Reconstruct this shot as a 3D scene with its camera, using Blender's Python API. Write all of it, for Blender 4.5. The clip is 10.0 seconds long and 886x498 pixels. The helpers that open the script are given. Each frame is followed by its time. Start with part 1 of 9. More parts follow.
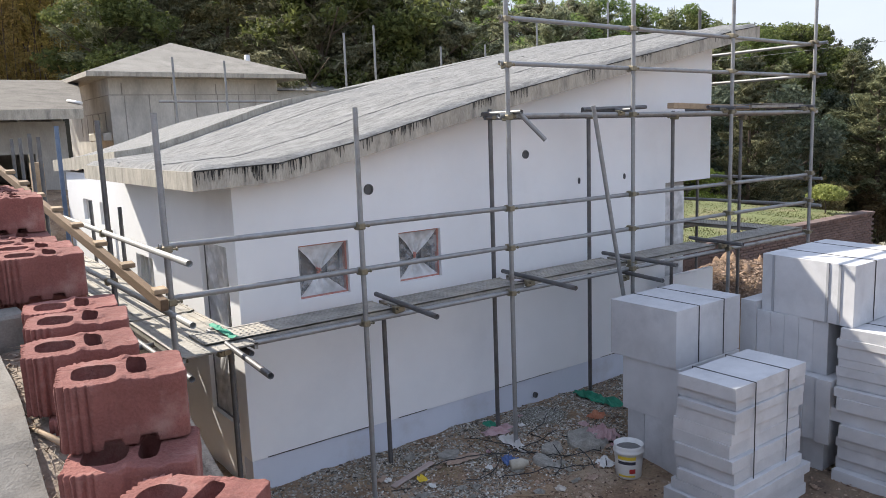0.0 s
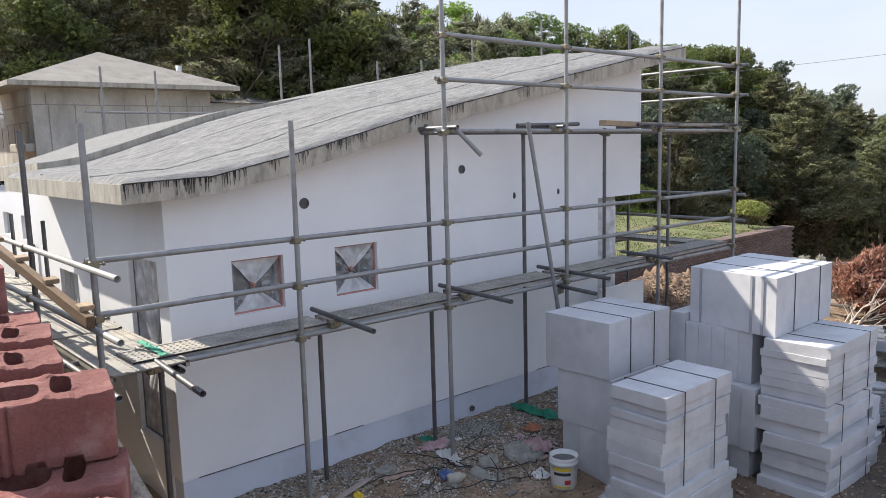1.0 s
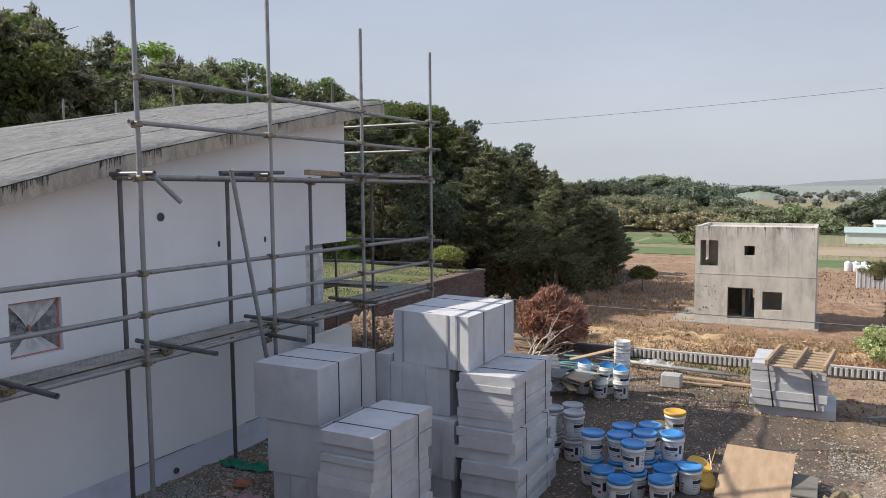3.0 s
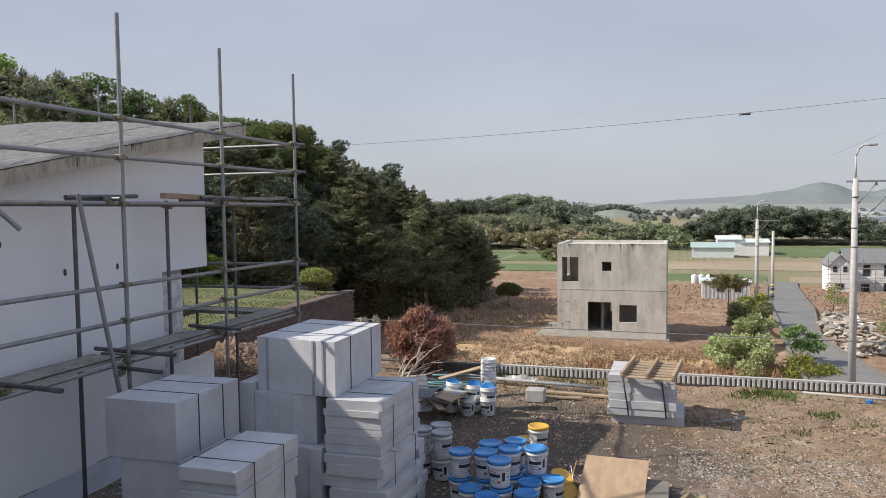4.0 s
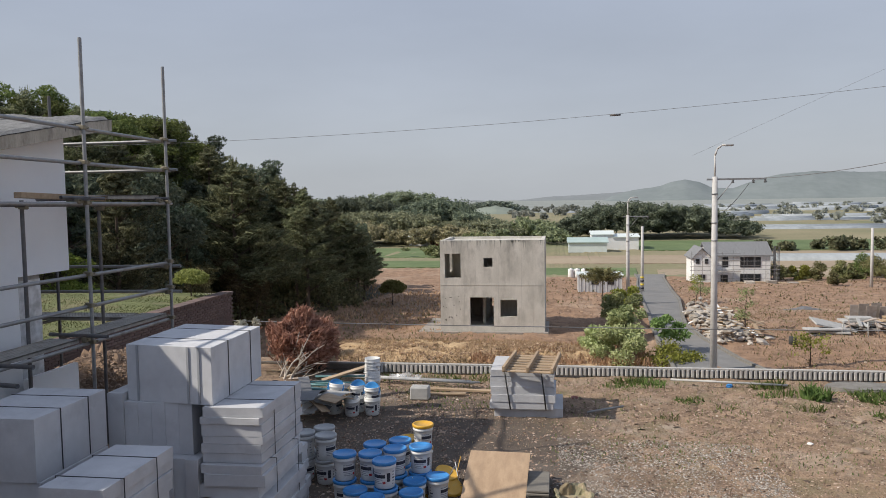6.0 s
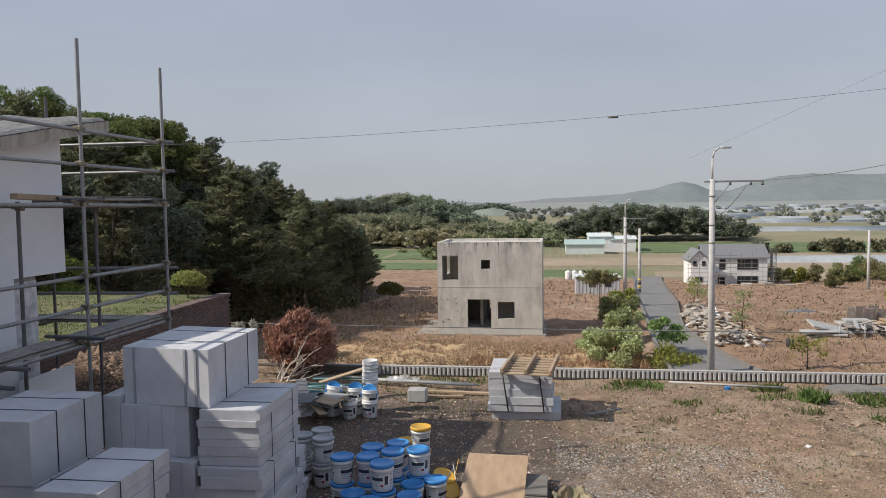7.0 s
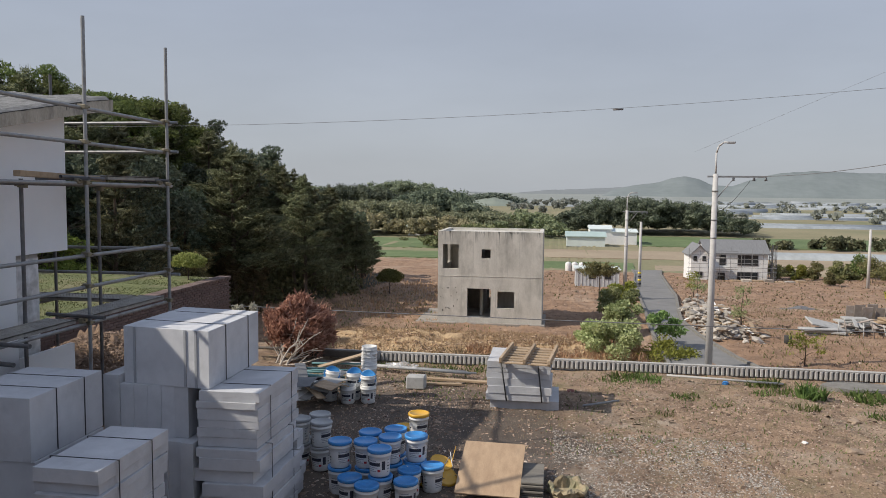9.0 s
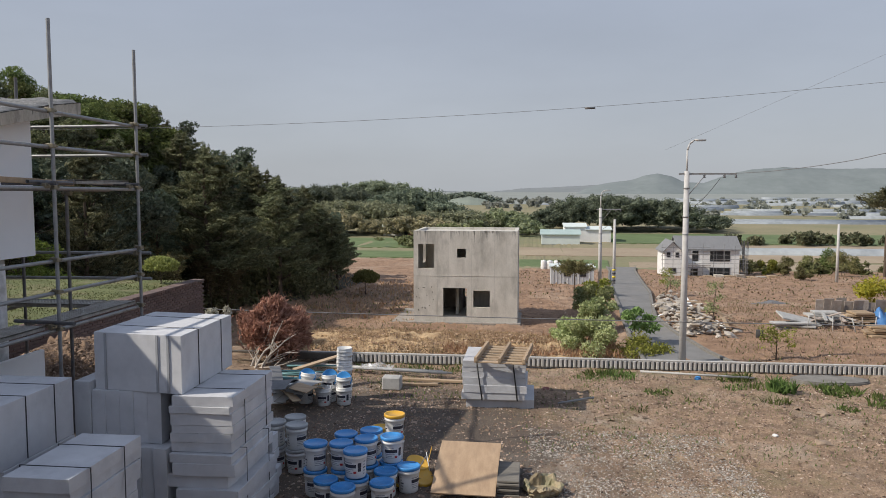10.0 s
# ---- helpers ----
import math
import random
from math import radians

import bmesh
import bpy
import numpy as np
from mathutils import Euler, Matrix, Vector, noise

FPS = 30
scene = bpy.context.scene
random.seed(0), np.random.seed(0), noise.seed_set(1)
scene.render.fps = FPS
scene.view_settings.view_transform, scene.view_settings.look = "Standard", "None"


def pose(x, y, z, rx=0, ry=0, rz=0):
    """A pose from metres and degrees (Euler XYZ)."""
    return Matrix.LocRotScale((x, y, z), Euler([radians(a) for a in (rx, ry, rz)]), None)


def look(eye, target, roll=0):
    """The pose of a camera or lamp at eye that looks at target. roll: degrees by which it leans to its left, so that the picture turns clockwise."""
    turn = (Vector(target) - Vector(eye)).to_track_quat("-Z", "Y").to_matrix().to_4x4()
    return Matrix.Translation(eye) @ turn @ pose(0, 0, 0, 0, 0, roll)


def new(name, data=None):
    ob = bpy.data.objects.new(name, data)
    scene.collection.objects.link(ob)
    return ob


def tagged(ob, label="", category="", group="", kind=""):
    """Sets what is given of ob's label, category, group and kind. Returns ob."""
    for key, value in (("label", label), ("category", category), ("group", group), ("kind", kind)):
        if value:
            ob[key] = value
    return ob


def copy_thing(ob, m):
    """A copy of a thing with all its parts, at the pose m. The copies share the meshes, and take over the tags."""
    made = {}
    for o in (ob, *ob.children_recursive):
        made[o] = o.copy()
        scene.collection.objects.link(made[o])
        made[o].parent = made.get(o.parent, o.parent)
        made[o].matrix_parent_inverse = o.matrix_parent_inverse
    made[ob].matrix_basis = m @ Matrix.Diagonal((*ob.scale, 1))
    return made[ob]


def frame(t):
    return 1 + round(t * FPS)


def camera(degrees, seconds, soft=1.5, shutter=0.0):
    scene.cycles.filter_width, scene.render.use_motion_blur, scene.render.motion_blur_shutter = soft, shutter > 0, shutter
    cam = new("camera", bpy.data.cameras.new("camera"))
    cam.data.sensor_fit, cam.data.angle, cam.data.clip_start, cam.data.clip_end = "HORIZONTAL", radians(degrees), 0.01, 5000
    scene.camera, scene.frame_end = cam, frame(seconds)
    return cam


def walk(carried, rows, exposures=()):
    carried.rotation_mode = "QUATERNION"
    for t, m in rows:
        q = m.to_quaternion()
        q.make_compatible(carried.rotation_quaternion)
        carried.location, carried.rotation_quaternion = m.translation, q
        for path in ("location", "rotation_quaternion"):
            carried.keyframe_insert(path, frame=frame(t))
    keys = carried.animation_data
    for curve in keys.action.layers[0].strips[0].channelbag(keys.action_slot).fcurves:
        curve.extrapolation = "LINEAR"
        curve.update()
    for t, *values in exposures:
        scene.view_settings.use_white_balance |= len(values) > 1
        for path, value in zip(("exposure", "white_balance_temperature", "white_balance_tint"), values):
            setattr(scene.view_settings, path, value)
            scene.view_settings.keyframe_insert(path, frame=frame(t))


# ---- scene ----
from mathutils.geometry import delaunay_2d_cdt

cam = camera(60.5, 10.0, soft=0.9)
PATH = [
    (0, (-0.407, -0.552, 3.393), (0.765, 1.04, 3.085), -2.1),
    (0.5, (-0.408, -0.548, 3.396), (0.826, 0.998, 3.101), -1.7),
    (1, (-0.413, -0.558, 3.394), (0.892, 0.932, 3.118), -1.5),
    (1.5, (-0.426, -0.576, 3.396), (0.98, 0.824, 3.145), -1.4),
    (2, (-0.416, -0.607, 3.399), (1.121, 0.651, 3.166), -0.8),
    (2.5, (-0.407, -0.615, 3.396), (1.239, 0.502, 3.193), -0.7),
    (3, (-0.432, -0.661, 3.401), (1.34, 0.25, 3.236), -0.5),
    (4.5, (-0.408, -0.725, 3.46), (1.525, -0.224, 3.348), -0.9),
    (5, (-0.384, -0.721, 3.459), (1.568, -0.301, 3.344), -0.9),
    (5.5, (-0.375, -0.724, 3.464), (1.592, -0.386, 3.34), -0.8),
    (6, (-0.365, -0.72, 3.469), (1.608, -0.421, 3.339), -0.9),
    (7.5, (-0.332, -0.701, 3.468), (1.643, -0.413, 3.345), -0.7),
    (8, (-0.334, -0.699, 3.469), (1.641, -0.413, 3.341), -0.2),
    (8.5, (-0.348, -0.689, 3.464), (1.626, -0.402, 3.317), 0.3),
    (9, (-0.334, -0.68, 3.455), (1.638, -0.387, 3.3), 0.6),
    (9.5, (-0.334, -0.677, 3.461), (1.642, -0.42, 3.298), 0.7),
    (10, (-0.352, -0.714, 3.471), (1.628, -0.484, 3.315), 0.0),
]
walk(cam, [(t, look(eye, target, roll)) for t, eye, target, roll in PATH], [(0.0, 1.11), (0.5, 1.09), (1.0, 1.04), (1.5, 0.78), (2.0, 0.73), (2.5, 0.66), (3.0, 0.46), (4.5, 0.33), (6.0, 0.16), (10.0, 0.09)])

# ---- light ----
SUN = Vector((-0.42, 1.17, 1.05)).normalized()
world = bpy.data.worlds.new("sky")
scene.world = world
world.use_nodes = True
wn, wl = world.node_tree.nodes, world.node_tree.links
sky = wn.new("ShaderNodeTexSky")
sky.sky_type = "NISHITA"
sky.sun_disc = False
sky.sun_elevation = math.asin(SUN.z)
sky.sun_rotation = math.atan2(SUN.x, SUN.y)
sky.air_density, sky.dust_density, sky.ozone_density = 1.0, 1.2, 1.0
haze = wn.new("ShaderNodeMix")
haze.data_type = "RGBA"
way, stretch, veil, faint, lit = wn.new("ShaderNodeTexCoord"), wn.new("ShaderNodeMapping"), wn.new("ShaderNodeTexNoise"), wn.new("ShaderNodeMapRange"), wn.new("ShaderNodeHueSaturation")
stretch.inputs["Scale"].default_value = (1.0, 1.0, 3.5)
veil.inputs["Scale"].default_value, veil.inputs["Detail"].default_value, veil.inputs["Roughness"].default_value = 2.2, 5, 0.55
faint.inputs["To Min"].default_value, faint.inputs["To Max"].default_value = 0.84, 1.16
tone = wn.new("ShaderNodeMix")
tone.data_type = "RGBA"
tone.inputs[6].default_value, tone.inputs[7].default_value = (2.95, 3.12, 3.36, 1), (2.45, 2.83, 3.72, 1)
height = wn.new("ShaderNodeMapRange")
height.inputs["From Max"].default_value = 0.42
wl.new(height.outputs["Result"], tone.inputs[0])
wl.new(tone.outputs[2], lit.inputs["Color"])
split, rise = wn.new("ShaderNodeSeparateXYZ"), wn.new("ShaderNodeMapRange")
rise.inputs["From Max"].default_value, rise.inputs["To Min"].default_value, rise.inputs["To Max"].default_value = 0.65, 0.95, 0.84
wl.new(way.outputs["Generated"], split.inputs["Vector"])
wl.new(split.outputs["Z"], rise.inputs["Value"])
wl.new(split.outputs["Z"], height.inputs["Value"])
wl.new(rise.outputs["Result"], haze.inputs[0])
wl.new(way.outputs["Generated"], stretch.inputs["Vector"])
wl.new(stretch.outputs["Vector"], veil.inputs["Vector"])
wl.new(veil.outputs["Fac"], faint.inputs["Value"])
wl.new(faint.outputs["Result"], lit.inputs["Value"])
wl.new(lit.outputs["Color"], haze.inputs[7])
wl.new(sky.outputs["Color"], haze.inputs[6])
wn["Background"].inputs["Strength"].default_value = 0.139
wl.new(haze.outputs[2], wn["Background"].inputs["Color"])
lamp = bpy.data.lights.new("sun", "SUN")
lamp.energy, lamp.angle, lamp.color = 4.1, radians(0.6), (1.0, 0.92, 0.80)
sun = new("sun", lamp)
sun.matrix_world = look(SUN * 60, (0, 0, 0))


# ---- materials ----
def surf(name, dark, light, scale=6.0, rough=0.85, bump=0.25, fine=60.0, stain=None, stain_scale=1.2, amount=0.5, metal=0.0, vary=0.0, stretch=(1, 1, 1), depth=0.01):
    """Colour between two tones by broad and fine noise, stains of a third tone, fine relief; vary: tone from piece to piece."""
    m = bpy.data.materials.new(name)
    m.use_nodes = True
    n, l = m.node_tree.nodes, m.node_tree.links
    b = n["Principled BSDF"]
    b.inputs["Roughness"].default_value, b.inputs["Metallic"].default_value = rough, metal
    co = n.new("ShaderNodeTexCoord")
    mp = n.new("ShaderNodeMapping")
    mp.inputs["Scale"].default_value = stretch
    l.new(co.outputs["Object"], mp.inputs["Vector"])

    def noise_at(s, detail):
        t = n.new("ShaderNodeTexNoise")
        t.inputs["Scale"].default_value, t.inputs["Detail"].default_value, t.inputs["Roughness"].default_value = s, detail, 0.62
        l.new(mp.outputs["Vector"], t.inputs["Vector"])
        return t

    def mixed(a, c, fac):
        x = n.new("ShaderNodeMix")
        x.data_type = "RGBA"
        for sock, v in ((x.inputs[6], a), (x.inputs[7], c)):
            if isinstance(v, tuple):
                sock.default_value = (*v, 1)
            else:
                l.new(v, sock)
        l.new(fac, x.inputs[0])
        return x.outputs[2]

    def ramp(src, lo, hi):
        r = n.new("ShaderNodeMapRange")
        r.inputs["From Min"].default_value, r.inputs["From Max"].default_value = lo, hi
        l.new(src, r.inputs["Value"])
        return r.outputs["Result"]

    broad, small = noise_at(scale, 5), noise_at(fine, 3)
    add = n.new("ShaderNodeMath")
    add.operation = "MULTIPLY_ADD"
    l.new(small.outputs["Fac"], add.inputs[0])
    add.inputs[1].default_value = 0.6
    l.new(broad.outputs["Fac"], add.inputs[2])
    colour = mixed(dark, light, ramp(add.outputs[0], 0.5, 1.1))
    if stain:
        st = noise_at(stain_scale, 6)
        colour = mixed(colour, stain, ramp(st.outputs["Fac"], 0.62 - 0.2 * amount, 0.95 - 0.25 * amount))
    if vary:
        info = n.new("ShaderNodeObjectInfo")
        hsv = n.new("ShaderNodeHueSaturation")
        l.new(colour, hsv.inputs["Color"])
        r = n.new("ShaderNodeMapRange")
        r.inputs["To Min"].default_value, r.inputs["To Max"].default_value = 1 - vary, 1 + vary
        l.new(info.outputs["Random"], r.inputs["Value"])
        l.new(r.outputs["Result"], hsv.inputs["Value"])
        colour = hsv.outputs["Color"]
    l.new(colour, b.inputs["Base Color"])
    if bump:
        bp = n.new("ShaderNodeBump")
        bp.inputs["Strength"].default_value, bp.inputs["Distance"].default_value = bump, depth
        l.new(add.outputs[0], bp.inputs["Height"])
        l.new(bp.outputs["Normal"], b.inputs["Normal"])
    return m


EPS = surf("grey_foam", (0.43, 0.435, 0.455), (0.62, 0.625, 0.645), 2.4, 0.92, 0.45, 130, stain=(0.40, 0.405, 0.425), stain_scale=3.0, amount=0.42, vary=0.08, depth=0.006)
BOARD = surf("white_board", (0.80, 0.81, 0.83), (0.88, 0.89, 0.91), 1.1, 0.85, 0.08, 160, stain=(0.74, 0.755, 0.785), stain_scale=0.8, amount=0.35)
BASEBOARD = surf("bluish_foam", (0.62, 0.66, 0.76), (0.70, 0.74, 0.83), 1.5, 0.85, 0.08, 160, stain=(0.5, 0.5, 0.53), stain_scale=2.0, amount=0.3)
CONCRETE = surf("concrete", (0.30, 0.285, 0.26), (0.46, 0.44, 0.41), 2.2, 0.9, 0.35, 45, stain=(0.20, 0.19, 0.175), stain_scale=1.4, amount=0.5, stretch=(1, 1, 0.35))
ROOFCON = surf("roof_concrete", (0.15, 0.14, 0.125), (0.34, 0.32, 0.29), 1.8, 0.95, 0.6, 26, stain=(0.16, 0.15, 0.135), stain_scale=0.9, amount=0.55, depth=0.03)
FASCIA = surf("eave_concrete", (0.30, 0.272, 0.225), (0.57, 0.53, 0.455), 3.5, 0.95, 0.6, 40, stain=(0.13, 0.125, 0.115), stain_scale=4.0, amount=0.55, stretch=(2.2, 2.2, 0.6))
STEEL = surf("galvanised_steel", (0.24, 0.245, 0.25), (0.36, 0.365, 0.37), 9, 0.55, 0.05, 90, stain=(0.16, 0.13, 0.11), stain_scale=5, amount=0.4, metal=0.5)
DARKSTEEL = surf("worn_dark_steel", (0.10, 0.10, 0.105), (0.19, 0.19, 0.195), 9, 0.5, 0.05, 90, stain=(0.13, 0.09, 0.07), stain_scale=6, amount=0.4, metal=0.6)
DECK = surf("scaffold_deck", (0.20, 0.19, 0.175), (0.44, 0.42, 0.385), 5, 0.8, 0.6, 34, stain=(0.50, 0.45, 0.37), stain_scale=2.6, amount=0.55, metal=0.2)
RED = surf("red_block", (0.150, 0.055, 0.047), (0.30, 0.120, 0.102), 4, 0.97, 1.0, 95, stain=(0.40, 0.25, 0.22), stain_scale=5, amount=0.42, vary=0.14, depth=0.009)
LOWSOIL = surf("reddish_soil", (0.14, 0.082, 0.052), (0.43, 0.278, 0.178), 0.9, 1.0, 1.0, 11, stain=(0.44, 0.33, 0.245), stain_scale=0.16, amount=0.5, depth=0.12)
FLOOR = surf("forest_floor", (0.045, 0.04, 0.028), (0.10, 0.085, 0.055), 0.5, 1.0, 0.5, 4)
FIELD = surf("green_field", (0.075, 0.115, 0.04), (0.15, 0.20, 0.085), 0.15, 1.0, 0.3, 2)
DRYFIELD = surf("dry_field", (0.26, 0.20, 0.14), (0.38, 0.31, 0.22), 0.08, 1.0, 0.3, 1.5)
MEADOW = surf("meadow", (0.17, 0.16, 0.085), (0.31, 0.265, 0.165), 0.06, 1.0, 0.3, 1.0, stain=(0.09, 0.13, 0.05), stain_scale=0.03, amount=0.6)
GRASS = surf("grass", (0.075, 0.095, 0.034), (0.165, 0.18, 0.07), 1.3, 1.0, 0.8, 14, stain=(0.24, 0.19, 0.12), stain_scale=0.9, amount=0.65, depth=0.05)
ASPHALT = surf("asphalt", (0.145, 0.143, 0.14), (0.235, 0.23, 0.225), 0.8, 0.9, 0.3, 40, stain=(0.26, 0.24, 0.21), stain_scale=0.3, amount=0.3)
# distance haze painted into the tone of the far plain
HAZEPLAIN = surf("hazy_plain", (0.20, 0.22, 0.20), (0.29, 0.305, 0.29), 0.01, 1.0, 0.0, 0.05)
ROADCON = surf("road_concrete", (0.12, 0.112, 0.10), (0.27, 0.257, 0.235), 5, 0.95, 0.6, 90, stain=(0.22, 0.19, 0.16), stain_scale=3, amount=0.4)
LITTER = surf("leaf_litter", (0.14, 0.11, 0.085), (0.42, 0.36, 0.295), 9, 1.0, 0.9, 45, depth=0.02)
PLYWOOD = surf("plywood", (0.30, 0.20, 0.125), (0.50, 0.36, 0.235), 3, 0.8, 0.15, 60, stain=(0.28, 0.20, 0.135), stain_scale=2.2, amount=0.45, stretch=(0.5, 3, 3))
TIMBER = surf("timber", (0.27, 0.19, 0.12), (0.46, 0.345, 0.23), 5, 0.8, 0.2, 60, stain=(0.26, 0.18, 0.11), stain_scale=3, amount=0.3, stretch=(3, 0.4, 3), vary=0.15)
STRAP = surf("black_strap", (0.012, 0.012, 0.014), (0.03, 0.03, 0.033), 20, 0.5, 0.05, 90)
PAIL = surf("white_plastic", (0.66, 0.66, 0.65), (0.76, 0.76, 0.75), 6, 0.4, 0.03, 80, stain=(0.50, 0.48, 0.45), stain_scale=5, amount=0.3)
BLUE = surf("blue_plastic", (0.035, 0.20, 0.52), (0.06, 0.30, 0.66), 5, 0.4, 0.03, 60, stain=(0.25, 0.40, 0.58), stain_scale=9, amount=0.25)
GREYLID = surf("grey_plastic", (0.30, 0.31, 0.32), (0.40, 0.41, 0.42), 5, 0.45, 0.03, 60, stain=(0.5, 0.5, 0.5), stain_scale=9, amount=0.25)
ORANGE = surf("orange_plastic", (0.62, 0.33, 0.03), (0.75, 0.44, 0.06), 5, 0.4, 0.03, 60, stain=(0.5, 0.4, 0.2), stain_scale=7, amount=0.25)
INK = surf("dark_print", (0.02, 0.022, 0.035), (0.05, 0.05, 0.07), 30, 0.5, 0.0, 200)
REDINK = surf("red_print", (0.40, 0.03, 0.03), (0.5, 0.05, 0.05), 30, 0.5, 0.0, 200)
GREYINK = surf("grey_print", (0.30, 0.31, 0.33), (0.36, 0.37, 0.39), 30, 0.5, 0.0, 200)
YELLOWINK = surf("yellow_print", (0.70, 0.52, 0.04), (0.78, 0.60, 0.08), 30, 0.5, 0.0, 200)
TAR = surf("tar", (0.018, 0.018, 0.018), (0.06, 0.058, 0.055), 20, 0.8, 0.2, 120)
MEMBRANE = surf("roof_membrane", (0.085, 0.085, 0.086), (0.345, 0.345, 0.34), 13.0, 0.95, 1.0, 80, stain=(0.14, 0.14, 0.142), stain_scale=3.0, amount=0.5, depth=0.02, stretch=(0.34, 1.5, 1))
FOAMSEAL = surf("red_sealing_foam", (0.40, 0.15, 0.125), (0.57, 0.30, 0.25), 15, 0.9, 0.5, 80)
GREYFRAME = surf("grey_window_frame", (0.10, 0.10, 0.11), (0.15, 0.15, 0.16), 5, 0.4, 0.02, 60)
WHITEFRAME = surf("white_window_frame", (0.62, 0.62, 0.61), (0.70, 0.70, 0.69), 5, 0.4, 0.02, 60)
DARKIN = surf("dark_room", (0.03, 0.03, 0.03), (0.06, 0.058, 0.055), 3, 0.9, 0.1, 30)
NET = surf("green_net", (0.02, 0.20, 0.13), (0.05, 0.34, 0.22), 12, 0.7, 0.4, 90)
PALEPOLE = surf("pole_concrete", (0.42, 0.41, 0.40), (0.56, 0.55, 0.54), 3, 0.8, 0.15, 50, stain=(0.34, 0.33, 0.32), stain_scale=2, amount=0.3)
GREYBLOCK = surf("grey_wall_block", (0.33, 0.325, 0.315), (0.48, 0.475, 0.46), 4, 0.95, 0.5, 50, stain=(0.22, 0.21, 0.19), stain_scale=2.5, amount=0.4, vary=0.1)
BRICK = surf("brown_brick", (0.11, 0.078, 0.070), (0.19, 0.13, 0.115), 6, 0.95, 0.5, 60, stain=(0.12, 0.10, 0.09), stain_scale=2, amount=0.5, vary=0.22)
MORTAR = surf("mortar", (0.20, 0.17, 0.15), (0.30, 0.26, 0.23), 6, 0.95, 0.4, 60)
STONE = surf("rubble_stone", (0.24, 0.215, 0.19), (0.52, 0.475, 0.42), 3, 0.95, 0.6, 30, stain=(0.20, 0.15, 0.11), stain_scale=2.0, amount=0.5, vary=0.4)
SLATE = surf("grey_roof_sheet", (0.12, 0.122, 0.128), (0.18, 0.183, 0.19), 1.5, 0.6, 0.1, 20)
PAINT = surf("white_render", (0.72, 0.72, 0.71), (0.82, 0.82, 0.81), 1.2, 0.9, 0.1, 30, stain=(0.5, 0.5, 0.5), stain_scale=0.8, amount=0.3)
GLASS = surf("dark_glass", (0.02, 0.025, 0.03), (0.04, 0.045, 0.05), 2, 0.08, 0.0, 20)
CLAMP = surf("brassy_clamp", (0.16, 0.14, 0.10), (0.28, 0.25, 0.18), 15, 0.5, 0.1, 90, metal=0.6)
BROWNSACK = surf("woven_sack", (0.22, 0.17, 0.10), (0.46, 0.385, 0.26), 9, 0.9, 0.5, 90, stain=(0.09, 0.15, 0.085), stain_scale=5, amount=0.6)


def film_material(name, lo, hi):
    """Thin polythene: milky between lo and hi, clear for the rest."""
    m = bpy.data.materials.new(name)
    m.use_nodes = True
    n, l = m.node_tree.nodes, m.node_tree.links
    b = n["Principled BSDF"]
    b.inputs["Base Color"].default_value, b.inputs["Roughness"].default_value = (0.80, 0.81, 0.83, 1), 0.22
    t, mix = n.new("ShaderNodeBsdfTransparent"), n.new("ShaderNodeMixShader")
    tex, ramp = n.new("ShaderNodeTexNoise"), n.new("ShaderNodeMapRange")
    tex.inputs["Scale"].default_value, tex.inputs["Detail"].default_value = 9, 5
    ramp.inputs["From Min"].default_value, ramp.inputs["From Max"].default_value = 0.35, 0.7
    ramp.inputs["To Min"].default_value, ramp.inputs["To Max"].default_value = lo, hi
    co = n.new("ShaderNodeTexCoord")
    l.new(co.outputs["Object"], tex.inputs["Vector"])
    l.new(tex.outputs["Fac"], ramp.inputs["Value"])
    l.new(ramp.outputs["Result"], mix.inputs[0])
    l.new(t.outputs[0], mix.inputs[1])
    l.new(b.outputs[0], mix.inputs[2])
    l.new(mix.outputs[0], n["Material Output"].inputs["Surface"])
    return m


PALECON = surf("pale_concrete", (0.45, 0.43, 0.385), (0.68, 0.65, 0.595), 1.6, 0.92, 0.4, 24, stain=(0.27, 0.258, 0.232), stain_scale=1.1, amount=0.6, stretch=(1, 1, 0.45))
FILM = film_material("polythene_film", 0.55, 0.95)
CLEARFILM = film_material("clear_polythene", 0.10, 0.42)


def chip_material(name, tones):
    """Loose bits: one of several tones for each bit."""
    m = bpy.data.materials.new(name)
    m.use_nodes = True
    n, l = m.node_tree.nodes, m.node_tree.links
    n["Principled BSDF"].inputs["Roughness"].default_value = 0.95
    geo, ramp = n.new("ShaderNodeNewGeometry"), n.new("ShaderNodeValToRGB")
    ramp.color_ramp.interpolation = "LINEAR"
    els = ramp.color_ramp.elements
    while len(els) < len(tones):
        els.new(0.5)
    for k, (at, c) in enumerate(tones):
        els[k].position, els[k].color = at, (*c, 1)
    l.new(geo.outputs["Random Per Island"], ramp.inputs["Fac"])
    l.new(ramp.outputs["Color"], n["Principled BSDF"].inputs["Base Color"])
    return m


